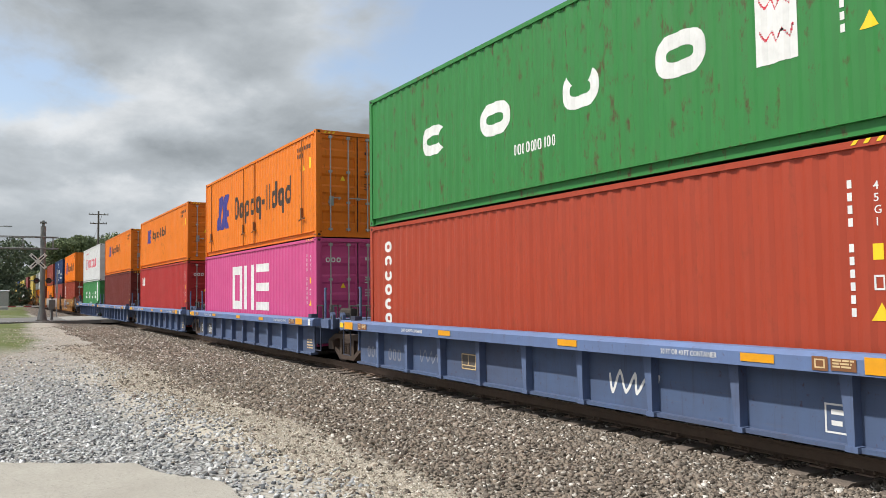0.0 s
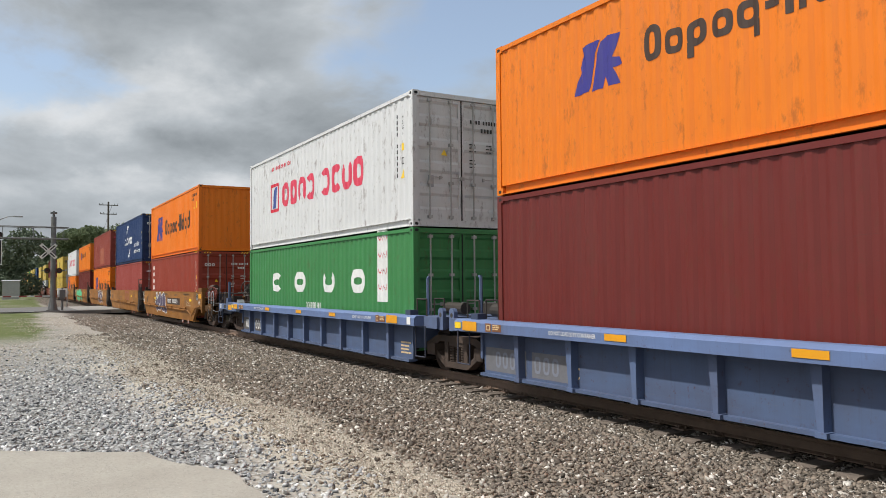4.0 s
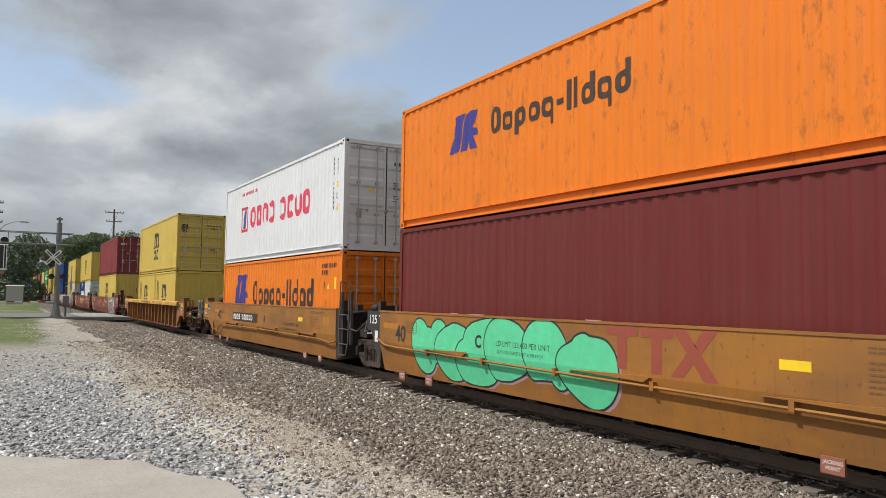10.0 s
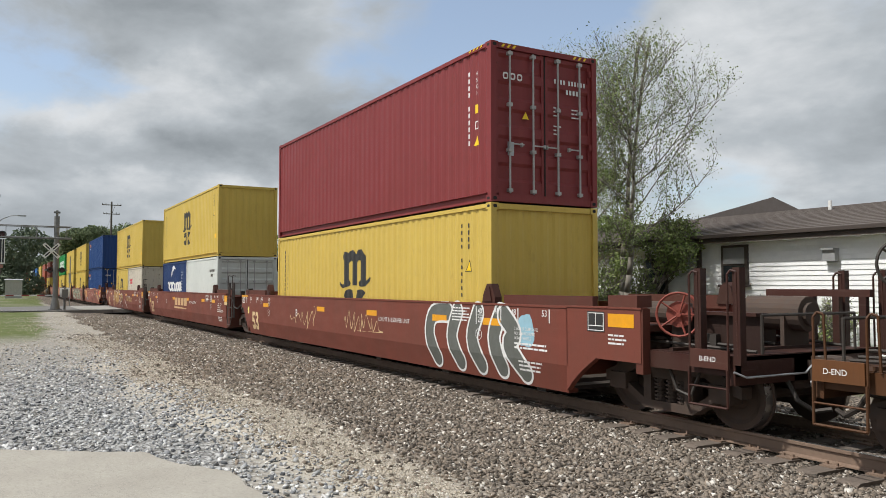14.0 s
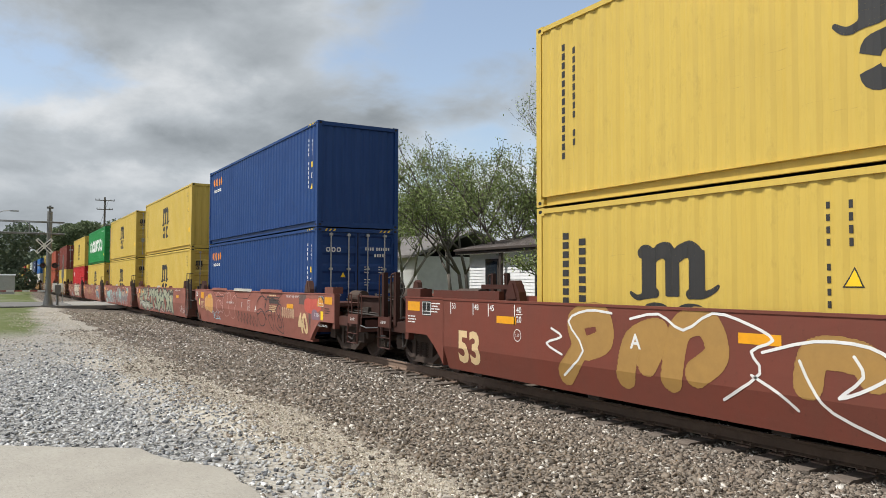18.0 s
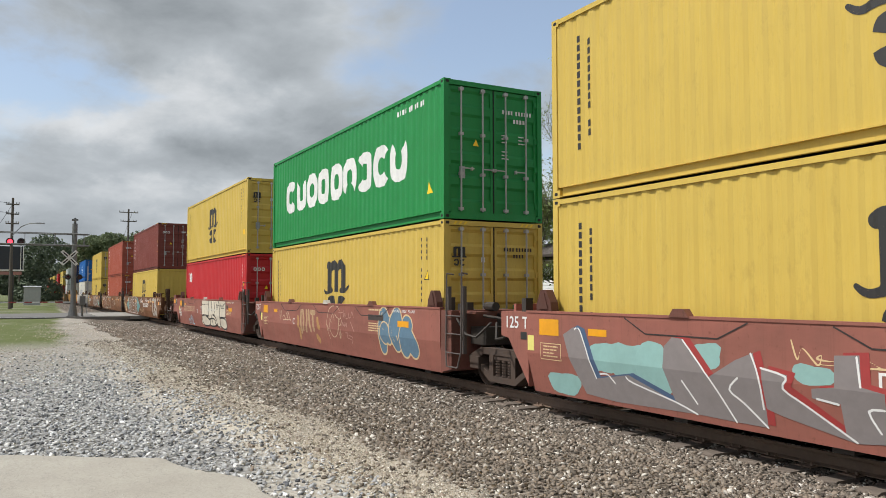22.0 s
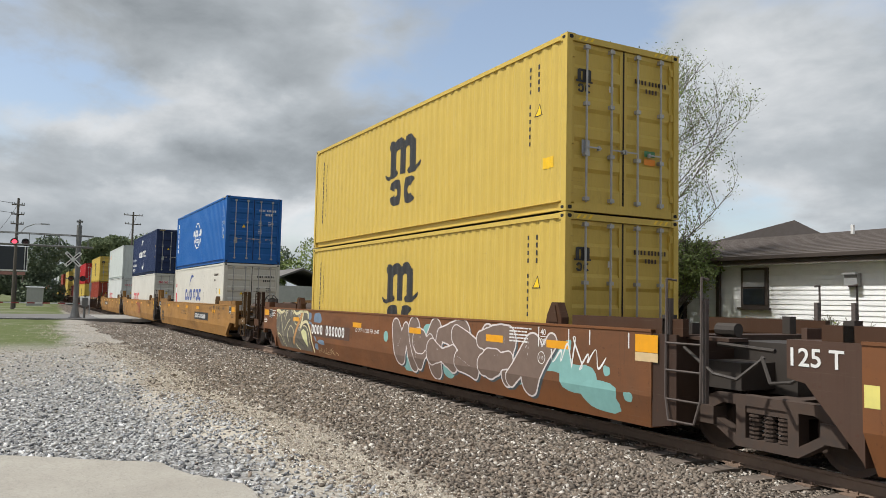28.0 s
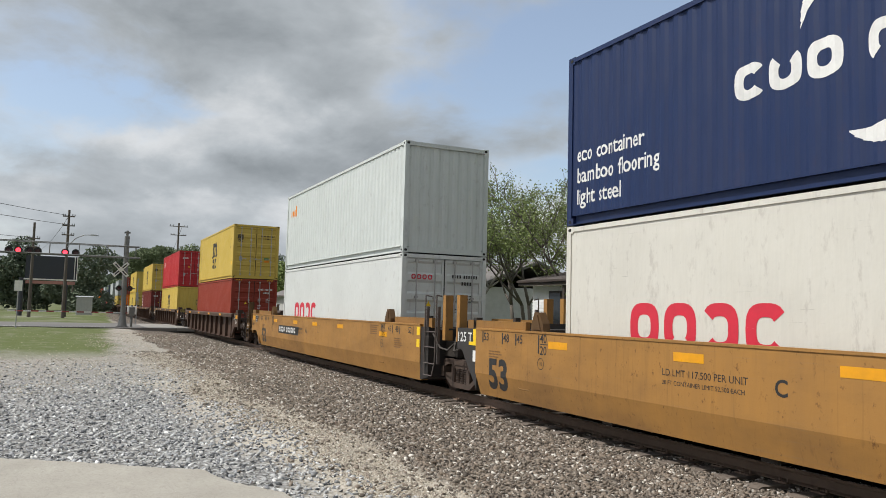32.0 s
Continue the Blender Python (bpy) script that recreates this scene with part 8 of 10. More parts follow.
    cars = [tan(x + MID, k, fo=9.62 if k == 0 else 0, bo=9.45 if k == 4 else 0) for k, x in enumerate(xs)]
    MOVING.extend(cars)
    for k, c in enumerate(cars):
        on_car(c, "load_limit", text_polys("LD LMT 123,400 PER UNIT", 0.13, (-3.65, -1.84, -1.84, -1.84, 2.2)[k], 0.98 if k < 4 else 0.9) + text_polys("20 FT CONTAINER LIMIT 61,500 EACH", 0.075, (-3.6, -1.8, -1.8, -1.8, 2.24)[k], 0.86 if k < 4 else 0.78), BLACK)
        if k:
            on_car(c, "unit_letter", text_polys("BEDCB"[k], 0.30, -2.5 if k < 4 else 0.31, 0.92, 0.03), BLACK)
        on_car(c, "small_print", lines(2, 4.6, 1.36, 1.3, 0.022, 0.02, random.Random(k)) + lines(6, 4.6, 1.22, 0.75, 0.022, 0.035, random.Random(k + 7)), plain("faded_brown_marking", lin(112, 78, 44), 0.6))
        on_car(c, "paint_patch", rect(5.55, 1.04, 6.0, 1.24) + rect(-6.25, 1.10, -5.5, 1.22), plain("fresh_ochre_patch", lin(172, 112, 30), 0.6), -SIDE - 0.0012)
        on_car(c, "reflector", rect(5.6, 1.06, 6.07, 1.17) + rect(-3.15, 1.05, -2.68, 1.15) if k == 0 else rect(3.62, 1.06, 4.0, 1.17), YELLOWINK, label="yellow reflector")
        on_car(c, "outline_mark", frame_shape(-5.2, 1.05, -4.7, 1.28, 0.012) + lines(4, -5.15, 1.245, 0.4, 0.018, 0.026, random.Random(k)), plain("faded_brown_marking", lin(112, 78, 44), 0.6))
    on_car(cars[2], "car_number", marks("==== ====== =", -0.32, 1.28, 0.05, 0.10, 0.02, 0.022), BLACK)
    for k, u in ((0, 0.5), (4, -3.47)):
        on_car(cars[k], "number_plate", rect(u, 0.86, u + 3.1, 1.16), BROWNINK, -SIDE - 0.003, "dark plate with white number blocks")
        on_car(cars[k], "car_number", marks("XXXX  XXXXXX", u + 0.12, 0.92, 0.165, 0.19, 0.045, 0.06), WHITE, -SIDE - 0.005)
    for k in (1, 3):
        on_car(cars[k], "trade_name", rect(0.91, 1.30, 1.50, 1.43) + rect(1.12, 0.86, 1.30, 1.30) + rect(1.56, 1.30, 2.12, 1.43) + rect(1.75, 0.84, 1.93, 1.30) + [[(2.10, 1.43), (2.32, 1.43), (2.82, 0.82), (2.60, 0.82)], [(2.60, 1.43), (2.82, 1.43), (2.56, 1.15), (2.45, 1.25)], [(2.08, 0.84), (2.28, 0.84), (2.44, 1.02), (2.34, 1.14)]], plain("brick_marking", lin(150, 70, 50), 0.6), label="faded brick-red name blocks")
    spray(cars[0], -2.6, 0.05, 0.36, 1.44, 4, PURPLE, WHITE, 11, 0.04, fat=0.62)
    scrawl(cars[0], 5.0, 5.75, 0.85, 1.25, plain("faded_grey_spray", lin(176, 158, 140)), 5, 3, 0.03)
    on_car(cars[0], "sprayed_arrow", stroke([(-2.6, 0.98), (-2.62, 1.2), (-2.72, 1.2), (-2.55, 1.42), (-2.38, 1.22), (-2.48, 1.2), (-2.44, 1.0), (-2.25, 1.1), (-2.2, 1.3)], 0.035), WHITE)
    on_car(cars[0], "yard_mark", text_polys("GWG521", 0.15, 2.29, 1.26, 0.008), BLACK)
    on_car(cars[0], "car_number", marks("==== ====== =", -0.32, 1.28, 0.05, 0.10, 0.02, 0.022), BLACK)
    on_car(cars[0], "small_print", lines(1, 4.32, 1.40, 1.6, 0.07, 0.0, random.Random(8)), plain("faded_brown_marking", lin(112, 78, 44), 0.6))
    spray(cars[2], 0.5, 3.4, 0.30, 1.45, 7, PURPLE, WHITE, 12, 0.032, fat=0.60)
    scrawl(cars[2], 3.6, 4.0, 0.85, 1.35, WHITE, 6, 2, 0.05)
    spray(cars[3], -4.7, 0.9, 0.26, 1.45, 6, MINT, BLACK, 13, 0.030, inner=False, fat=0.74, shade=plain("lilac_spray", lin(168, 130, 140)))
    load(xs[0] + MID, [triton(BROWN)], box(ORANGE, "orange shipping container with dark blue emblem and brown name blocks", lambda c: orange_liner(c, True, 1.75), end="wall", rust=0.35))
    load(xs[1] + MID, [box(lin(160, 68, 60)[:3], "faded red-brown shipping container", deco(numbers(), doors(WHITE, WHITE)), rust=0.2)],
         box(lin(16, 50, 98)[:3], "dark blue shipping container with white name and slogan", deco(lambda c: navy_liner(c, ("eco container", "bamboo flooring")), numbers(), doors(WHITE, WHITE)), rust=0.1))
    load(xs[2] + MID, [hl(True, True)], box(lin(146, 60, 46)[:3], "red-brown shipping container with a lighter repainted square", deco(lambda c: on_side(c, "faded_patch", rect(5.13, 0.33, 7.51, 1.66), TANPATCH, "lighter brown repainted patch"), numbers(), doors(WHITE, PINKINK)), rust=0.3))
    load(xs[3] + MID, [box(MAROON, "dark maroon shipping container with white number", deco(numbers(), doors()), rust=0.2)], box(ORANGE2, "faded orange shipping container with dark blue emblem", deco(lambda c: orange_liner(c, False), doors(BROWNINK)), LOW, rust=0.45))
    load(xs[4] + MID, [box(ORANGE2, "orange shipping container with dark blue emblem and brown name blocks", lambda c: orange_liner(c, True, 1.55, 0.88), LOW, rust=0.5)], box((0.80, 0.80, 0.79), "white shipping container with large red name blocks", yang, rust=0.15))

    # ribbed single car
    def old_ribbed(x, col=OLDORANGE, label="rusty orange-brown ribbed steel well car"):
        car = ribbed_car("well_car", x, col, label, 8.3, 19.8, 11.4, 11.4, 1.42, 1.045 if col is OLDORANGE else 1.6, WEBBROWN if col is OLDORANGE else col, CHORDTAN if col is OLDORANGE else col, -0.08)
        for u in (-6.6, -2.6, 1.4, 5.2):
            on_car(car, "reflector", rect(u, 1.27, u + 0.6, 1.37), REFLECTOR, -SIDE - 0.148, "amber reflector")
        return car
    car = old_ribbed(-182.38 + MID)
    MOVING.append(car)
    on_car(car, "car_number", marks("XXXX XXXXXX", -1.2, 1.27, 0.14, 0.11, 0.03, 0.04), BLACK, -SIDE - 0.150)
    on_car(car, "length_mark", text_polys("53", 0.40, 2.75, 0.55, 0.01), CREAM, -SIDE + 0.136)
    on_car(car, "yard_mark", text_polys("NWF13", 0.19, 0.16, 0.74, 0.01, 0.9), CREAM, -SIDE + 0.136)
    on_car(car, "car_number", marks("XXX", -6.1, 0.75, 0.14, 0.22, 0.04, 0.05) + marks("XXXXXX", -5.2, 0.80, 0.13, 0.20, 0.04, 0.04), CREAM, -SIDE + 0.136)
    load(-182.38 + MID, [msc("wall", LOW, True, 6.058, 3.06), msc("wall", LOW, True, 6.058, -3.06)], msc("door"))

    # brown smooth three-unit car
    def oxide(x, k, col=OXIDE, fo=0, bo=0, label="oxide-brown smooth-sided steel well car", letter="", ink=None):
        ink = ink or WHITE
        gold = ink is BLACK
        dark_end = DARKBROWN if col is RUSTBROWN else (col if col is OXIDE else (0.045, 0.045, 0.045, 0.5))
        car = smooth_car("well_car", x, col, label, 8.5, 19.9, fo, bo, end_col=dark_end)
        tick, num = (0.05, 0.21) if gold else (0.03, 0.14)
        for u, w in ((-8.22, "53"), (-7.46, "48"), (-6.98, "45"), (6.75, "45"), (7.24, "48"), (8.06, "53")):
            at = u + 0.05 if u < 0 else u - 1.30 * num
            on_car(car, "length_tick", rect(u, 1.20, u + tick * 0.8, 1.41), ink)
            if col is not RUSTBROWN:
                on_car(car, "length_number", text_polys(w, num, at, 1.40 - 0.74 * num, 0.008), ink)
        for u in (-6.22, 5.98):
            on_car(car, "length_tick", rect(u, 1.10, u + tick * 0.8, 1.41) + rect(u + 0.06, 1.255, u + 0.06 + 1.2 * num, 1.268), ink)
            on_car(car, "length_number", text_polys("40", num, u + 0.06, 1.285, 0.008), ink)
            on_car(car, "length_number", text_polys("20", num, u + 0.06, 1.24 - 0.74 * num, 0.008), ink)
            on_car(car, "round_mark", ring([(u + 0.09 + 0.10 * math.cos(q * 0.349), 0.93 + 0.10 * math.sin(q * 0.349)) for q in range(18)], 0.012) + text_polys("110", 0.075, u + 0.03, 0.905, 0.002), ink)
        if not (col is RUSTBROWN and bo):
            on_car(car, "length_mark", text_polys("53", 0.76, -7.98, 0.37, 0.034), CREAM if not gold else BLACK)
        for u in (-5.9, -2.9, -0.42, 2.30, 5.85) if gold else (-6.72, -1.9, 1.3, 4.4, 6.20):
            z = 1.10 if u > 5 or not gold else 1.20
            on_car(car, "reflector", rect(u, z, u + 0.55, z + 0.12), REFLECTOR, label="amber reflector")
        if not bo:
            # the lifting plate over the shared truck
            if gold:
                on_car(car, "reflector", rect(-8.66, 1.12, -8.505, 1.44) + rect(-8.84, 1.12, -8.66, 1.19), YELLOWINK, -SIDE + 0.022, "yellow corner reflector")
                on_car(car, "plate", rect(-8.66, 0.80, -8.52, 1.02), WHITE, -SIDE + 0.022, "white data plate")
            else:
                on_car(car, "plate", rect(-8.48, 0.84, -8.32, 1.06), plain("pale_yellow_plate", lin(226, 214, 120), 0.5), label="pale yellow data plate")
                if col is OXIDE:
                    on_car(car, "reflector", rect(-9.33, 1.385, -8.40, 1.45), REFLECTOR, -SIDE + 0.022, "amber reflector")
        if not fo:
            if gold:
                on_car(car, "reflector", rect(8.30, 1.22, 8.47, 1.41), YELLOWINK, label="yellow reflector")
                on_car(car, "reflector", rect(8.30, 0.95, 8.47, 1.13), YELLOWINK, label="yellow reflector")
            else:
                on_car(car, "reflector", rect(8.20, 1.17, 8.62, 1.40), REFLECTOR, -SIDE - 0.004, "amber reflector in a steel frame")
                on_car(car, "plate", rect(8.20, 1.05, 8.62, 1.165), CREAM, -SIDE - 0.004)
        if bo:
            on_car(car, "small_print", lines(4, -9.3, 1.38, 0.7, 0.022, 0.03, random.Random(2)), ink, -SIDE - 0.004)
        if letter:
            on_car(car, "unit_letter", text_polys(letter, 0.27, -3.6 if col is OXIDE else -1.26 if k else 0.68, 0.92, 0.02), ink)
        at = 1.95 if col is OXIDE else -3.12 if gold and k else -1.75
        on_car(car, "load_limit", text_polys("LD LMT 118,500 PER UNIT" if col is OXIDE else "LD LMT 117,500 PER UNIT", 0.13, at, 1.0, 0.0, 1.0), ink)
        if gold:
            on_car(car, "load_limit", text_polys("20 FT CONTAINER LIMIT 52,500 EACH", 0.085, at, 0.88, 0.0), ink)
        faded = plain("faded_brown_marking", lin(112, 78, 44), 0.6)
        on_car(car, "small_print", lines(5, 5.15, 1.38, 0.65, 0.024, 0.03, random.Random(k)), ink if not gold else faded)
        if col is OXIDE:
            for q, note in enumerate(("2 INCH HF COMP SHOES", "NO. 24 BRAKE BEAMS", "38 INCH WHEELS")):
                on_car(car, "wheel_note", text_polys(note, 0.068, 7.15, 1.06 - q * 0.075, 0.002, 0.85), ink)
            on_car(car, "small_print", lines(2, 7.15, 0.86, 1.0, 0.03, 0.035, random.Random(9)) + lines(3, 7.25, 0.58, 0.75, 0.03, 0.035, random.Random(11)), ink)
        if gold:
            on_car(car, "outline_mark", frame_shape(0.22, 0.98, 0.42, 1.24, 0.014), faded)
            on_car(car, "small_print", lines(3, -7.95, 1.06, 0.5, 0.02, 0.03, random.Random(k + 4)) + lines(5, 6.9, 1.10, 0.55, 0.022, 0.03, random.Random(k + 5)), faded)
            latch = shared("latch_lines", lambda: Build().bar([(-0.55, -SIDE - 0.01, 0.56), (-0.25, -SIDE - 0.01, 0.44), (0.05, -SIDE - 0.01, 0.44), (0.22, -SIDE - 0.01, 0.60)], 0.012).mesh("latch_rod", CAR))
            for u in (-6.6, 6.1):
                piece("latch_rod", latch, car, grimy_shaded(col, 0.7), pose(u, 0.05, 0))
        # raised container guide along the top at either end, with upright posts over the shared truck
        for sg in (-1, 1):
            a, c = sorted((sg * 6.75, sg * 8.98))
            if col is RUSTBROWN and sg > 0 and fo:
                gb = Build().box(6.30, 9.15, -1.43, -1.25, 1.66, 1.72)
                for u in (6.6, 7.3, 8.0, 8.7):
                    gb.prism([(u - 0.22, 1.66), (u - 0.04, 1.46), (u + 0.04, 1.46), (u + 0.22, 1.66)], -1.40, -1.34)
                piece("end_guide_bar", gb.mesh("end_guide_bar", CAR), car, grimy_shaded(col, 0.5, 0.6))
                continue
            for y in (-1.43, 1.33):
                piece("end_guide_bar", shared(("guidebar", sg, y), lambda: Build().box(a, c, y, y + 0.10, 1.40, 1.62).mesh("end_guide_bar", CAR)), car, grimy_shaded(col, 0.75 if gold else 0.28 if col is RUSTBROWN else 0.55, 0.6))
            if gold and not (fo if sg > 0 else bo):
                u = sg * (19.9 / 2 - 0.43)
                for y in (-1.30, 1.30):
                    piece("guide_post", shared("guide_post", lambda: Build().box(-0.07, 0.07, -0.09, 0.09, 1.15, 2.13).mesh("guide_post", CAR)), car, col, pose(u, y, 0))
        return car

    xs = [-206.21, -226.25, -245.72]
    cars = [oxide(x + MID + (0.05, 0.2, -0.1)[k], k, fo=11.4 if k == 0 else 0, bo=11.4 if k == 2 else 0, letter=("B", "C", "A")[k]) for k, x in enumerate(xs)]
    MOVING.extend(cars)
    throw_up(cars[0], (((5.0, 1.28), (4.45, 1.22), (4.30, .85), (4.55, .42)), ((5.35, 1.30), (5.15, .85), (5.40, .42)), ((6.05, 1.30), (5.85, .85), (6.10, .42)), ((6.75, 1.30), (6.55, .90), (6.75, .42)), ((6.85, 1.28), (7.15, 1.0), (7.0, .80), (7.40, .40))), 0.36, plain("slate_grey_spray", lin(96, 98, 92), 0.65, vary=0.5), WHITE, 0.045)
    patches(cars[0], "sprayed_patch", ((7.45, 1.05, 0.42, 0.55),), PALEBLUE, -SIDE - 0.0008, "pale blue sprayed patch")
    scrawl(cars[0], -4, -2, 0.7, 1.2, CREAM, 9, 4)
    scrawl(cars[0], 0, 2, 0.7, 1.2, CREAM, 10, 5)
    on_car(cars[1], "trade_name", marks("====", -1.3, 0.86, 0.58, 0.34, 0.1, 0.14) + [[(-1.4, 0.70), (1.4, 0.72), (1.4, 0.75), (-1.4, 0.80)]], plain("faded_tan_marking", lin(198, 160, 116), 0.6), -SIDE - 0.0046, "faded tan name blocks")
    on_car(cars[2], "car_number", marks("XXXX XXXXXX", 1.85, 0.74, 0.17, 0.27, 0.05, 0.075), plain("faded_gold_marking", lin(178, 150, 96)))
    ochre_spray = plain("ochre_spray", lin(164, 126, 66))
    throw_up(cars[2], (((-4.95, .45), (-4.62, .85), (-4.7, 1.22), (-4.2, 1.32), (-4.1, 1.0), (-4.45, .85)), ((-3.7, .55), (-3.55, 1.0), (-3.1, 1.15), (-3.3, .75)), ((-2.9, .6), (-2.75, 1.2), (-2.35, 1.3), (-2.2, .95), (-2.5, .7)), ((-1.05, .75), (-.95, 1.05), (-.5, 1.05), (-.35, .9))), 0.34, ochre_spray, ochre_spray, 0.012)
    for path in (((-5.26, 1.09), (-5.02, .98), (-5.38, .86), (-5.01, .72)), ((-5.0, .42), (-4.54, .81), (-4.86, 1.21), (-4.45, 1.38), (-3.95, 1.36)), ((-3.6, 1.3), (-3.1, 1.38), (-2.7, 1.2), (-2.25, 1.42), (-1.74, 1.31), (-1.45, 1.16), (-1.73, 1.02), (-1.62, .79), (-2.13, .44)),
                 ((-1.73, .76), (-1.4, .61), (-1.18, .45)), ((-1.59, 1.02), (-.97, 1.18), (-.39, 1.16), (-.14, .98), (-.38, .78), (-.71, .64), (-.46, .87), (-.55, 1.06)), ((-1.14, .97), (-1.01, .72), (-.79, .48), (-.21, .27)),
                 ((.98, 1.23), (1.10, 1.06), (1.06, .82), (1.27, .60), (1.35, .47), (1.21, .26)), ((1.17, .77), (1.55, .59), (1.88, .31), (1.62, .34), (1.82, .50))):
        on_car(cars[2], "sprayed_line", stroke(path, 0.034), WHITE, -SIDE - 0.0052)
    tex = box(lin(132, 48, 48)[:3], "dark red shipping container with white marks on its doors", deco(numbers(), doors(WHITE, WHITE)), rust=0.2)
    load(xs[0] + MID, [msc("wall", low=True)], tex)
    half_navy = box(lin(16, 50, 100)[:3], "dark blue half-length container with white name blocks", lambda c: (on_side(c, "trade_name", word(6, 1.40, 4.73, 1.12, 1.62, 0.13, 2), WHITE, "white name blocks"), on_side(c, "swoosh", crescent(3.1, 1.3, 0.95, 75, 155, 0.22), WHITE, "white curved stroke"), on_side(c, "number_column", column(9, 4.9, 2.1, 0.06, 0.09, 0.05), WHITE)), LOW, "wall", 0.1, 6.058, -3.06)
    reefer = box((0.70, 0.72, 0.66), "pale grey refrigerated half-length container", lambda c: (on_side(c, "number_line", marks("==== ====== =", 4.62, 1.98, 0.05, 0.11, 0.018, 0.032) + marks("====", 4.86, 1.78, 0.05, 0.11, 0.018, 0.032), BROWNINK), on_side(c, "sticker", rect(5.35, 0.72, 5.55, 1.0), YELLOWINK)), LOW, "door", 0.15, 6.058, 3.06, True)
    load(xs[1] + MID, [reefer, half_navy], msc("wall", h=TALL))
    beige = box((0.66, 0.59, 0.47), "rusty beige half-length container with red marks", lambda c: on_side(c, "trade_name", marks("xxxd", 0.9, 1.55, 0.24, 0.42, 0.08, 0.05), REDINK, "red name blocks"), LOW, "wall", 0.75, 6.058, 3.06)
    load(xs[2] + MID, [beige, msc("wall", LOW, True, 6.058, -3.06)], msc("wall"))

    # salmon smooth five-unit car
    xs = [-267.70, -283.23, -298.88, -314.74, -330.39]
    cars = [smooth_car("well_car", x + MID, SALMON, "salmon-pink faded smooth-sided well car with sprayed lettering", 6.45, 15.66, 9.45 if k == 0 else 0, 9.45 if k == 4 else 0, end_col=SALMON) for k, x in enumerate(xs)]
    MOVING.extend(cars)
    for k, c in enumerate(cars):
        on_car(c, "unit_letter", text_polys("ACDCB"[k] if k != 1 else "E", 0.26, (1.36, -3.0, -0.6, -2.9, -1.75)[k], 0.82, 0.015), WHITE)
        on_car(c, "load_note", text_polys("LOAD LIMIT", 0.085, 4.42 if k == 0 else 4.2, 1.33, 0.004, 0.9) + text_polys("119,000", 0.085, 4.90 if k == 0 else 4.7, 1.33, 0.004, 0.9) + text_polys("PER UNIT", 0.085, 5.23 if k == 0 else 5.03, 1.33, 0.004, 0.9), WHITE)
        on_car(c, "reflector", rect(4.5, 1.02, 5.05, 1.15), REFLECTOR, label="amber reflector")
        on_car(c, "reflector", rect(-4.9, 1.14, -4.5, 1.24), REFLECTOR, label="amber reflector")
        on_car(c, "small_print", lines(1, 4.15 if k == 4 else 2.9, 1.38, 0.8, 0.035, 0.03, random.Random(k + 3)) + lines(4, 4.15 if k == 4 else 2.9, 1.06, 0.75, 0.025, 0.03, random.Random(k)), CREAM)
        on_car(c, "dark_stripe", rect(4.15 if k == 4 else 2.88, 1.12, 4.15 + 0.25 if k == 4 else 3.75, 1.25), plain("dark_stripe_paint", lin(62, 52, 48), 0.6), label="dark painted stripe")
        on_car(c, "notice", frame_shape(-6.08, 0.72, -5.55, 0.98, 0.012) + lines(4, -6.0, 0.94, 0.38, 0.02, 0.03, random.Random(k)), CREAM, label="framed notice in cream paint")
        on_car(c, "end_patch", rect(-6.1, 1.1, -5.6, 1.35), REFLECTOR, label="orange patch")
        on_car(c, "plate", rect(-6.42, 0.84, -6.25, 1.08), plain("pale_yellow_plate", lin(226, 214, 120), 0.5), label="pale yellow data plate")
        on_car(c, "dark_plate", rect(-6.44, 1.0, -6.66, 1.12)[::-1], BLACK, -SIDE + 0.022)
        # hinged flaps let into the side, with raised tops on the first unit and small clips on the rest
        seam = plain("dark_seam", (0.03, 0.022, 0.02, 1), 0.8)
        for q, u in enumerate((-4.15, -1.06, 2.02)):
            on_car(c, "flap_seam", ruled([(u + 0.02, 1.42), (u + 0.42, 1.22), (u + 1.62, 1.22), (u + 2.06, 1.42)], 0.018), seam, -SIDE - 0.0052)
            if k == 0:
                piece("guide_flap", shared("flap", lambda: Build().prism([(0, 1.45), (2.06, 1.45), (1.96, 1.54), (0.10, 1.54)], -SIDE - 0.04, -SIDE + 0.02).mesh("guide_flap", CAR)), c, (0.62, 0.58, 0.50, 0.3) if q == 1 else SALMON, pose(u, 0, 0))
            else:
                piece("guide_clip", shared("clip", lambda: Build().prism([(-0.17, 1.455), (0.17, 1.455), (0.09, 1.56), (-0.09, 1.56)], -SIDE - 0.03, -SIDE + 0.08).mesh("guide_clip", CAR)), c, (0.66, 0.62, 0.55, 0.3) if q == 1 else grimy_shaded(SALMON, 0.55), pose(u + 1.03, 0, 0))
    on_car(cars[0], "length_mark", text_polys("40", 0.74, 5.40, 0.40, 0.035), CREAM)
    on_car(cars[4], "length_mark", text_polys("40", 0.56, -6.30, 0.58, 0.018), WHITE)
    on_car(cars[0], "car_number", marks("XXXXXX", 4.05, 0.74, 0.14, 0.30, 0.05, 0.045), plain("faded_sand_marking", lin(190, 160, 128)))
    on_car(cars[4], "car_number", marks("XXXX XXXXXX", -5.04, 0.86, 0.19, 0.26, 0.045, 0.075), plain("faded_sand_marking", lin(190, 160, 128)))
    ochre = plain("ochre_dome_paint", lin(206, 140, 50), 0.6)
    on_car(cars[0], "primer_patch", rect(5.52, 1.16, 6.08, 1.42) + rect(6.28, 0.25, 6.44, 1.10), plain("grey_brown_primer", lin(96, 78, 72), 0.7, vary=0.4), -SIDE - 0.0014, "dark primer patches")
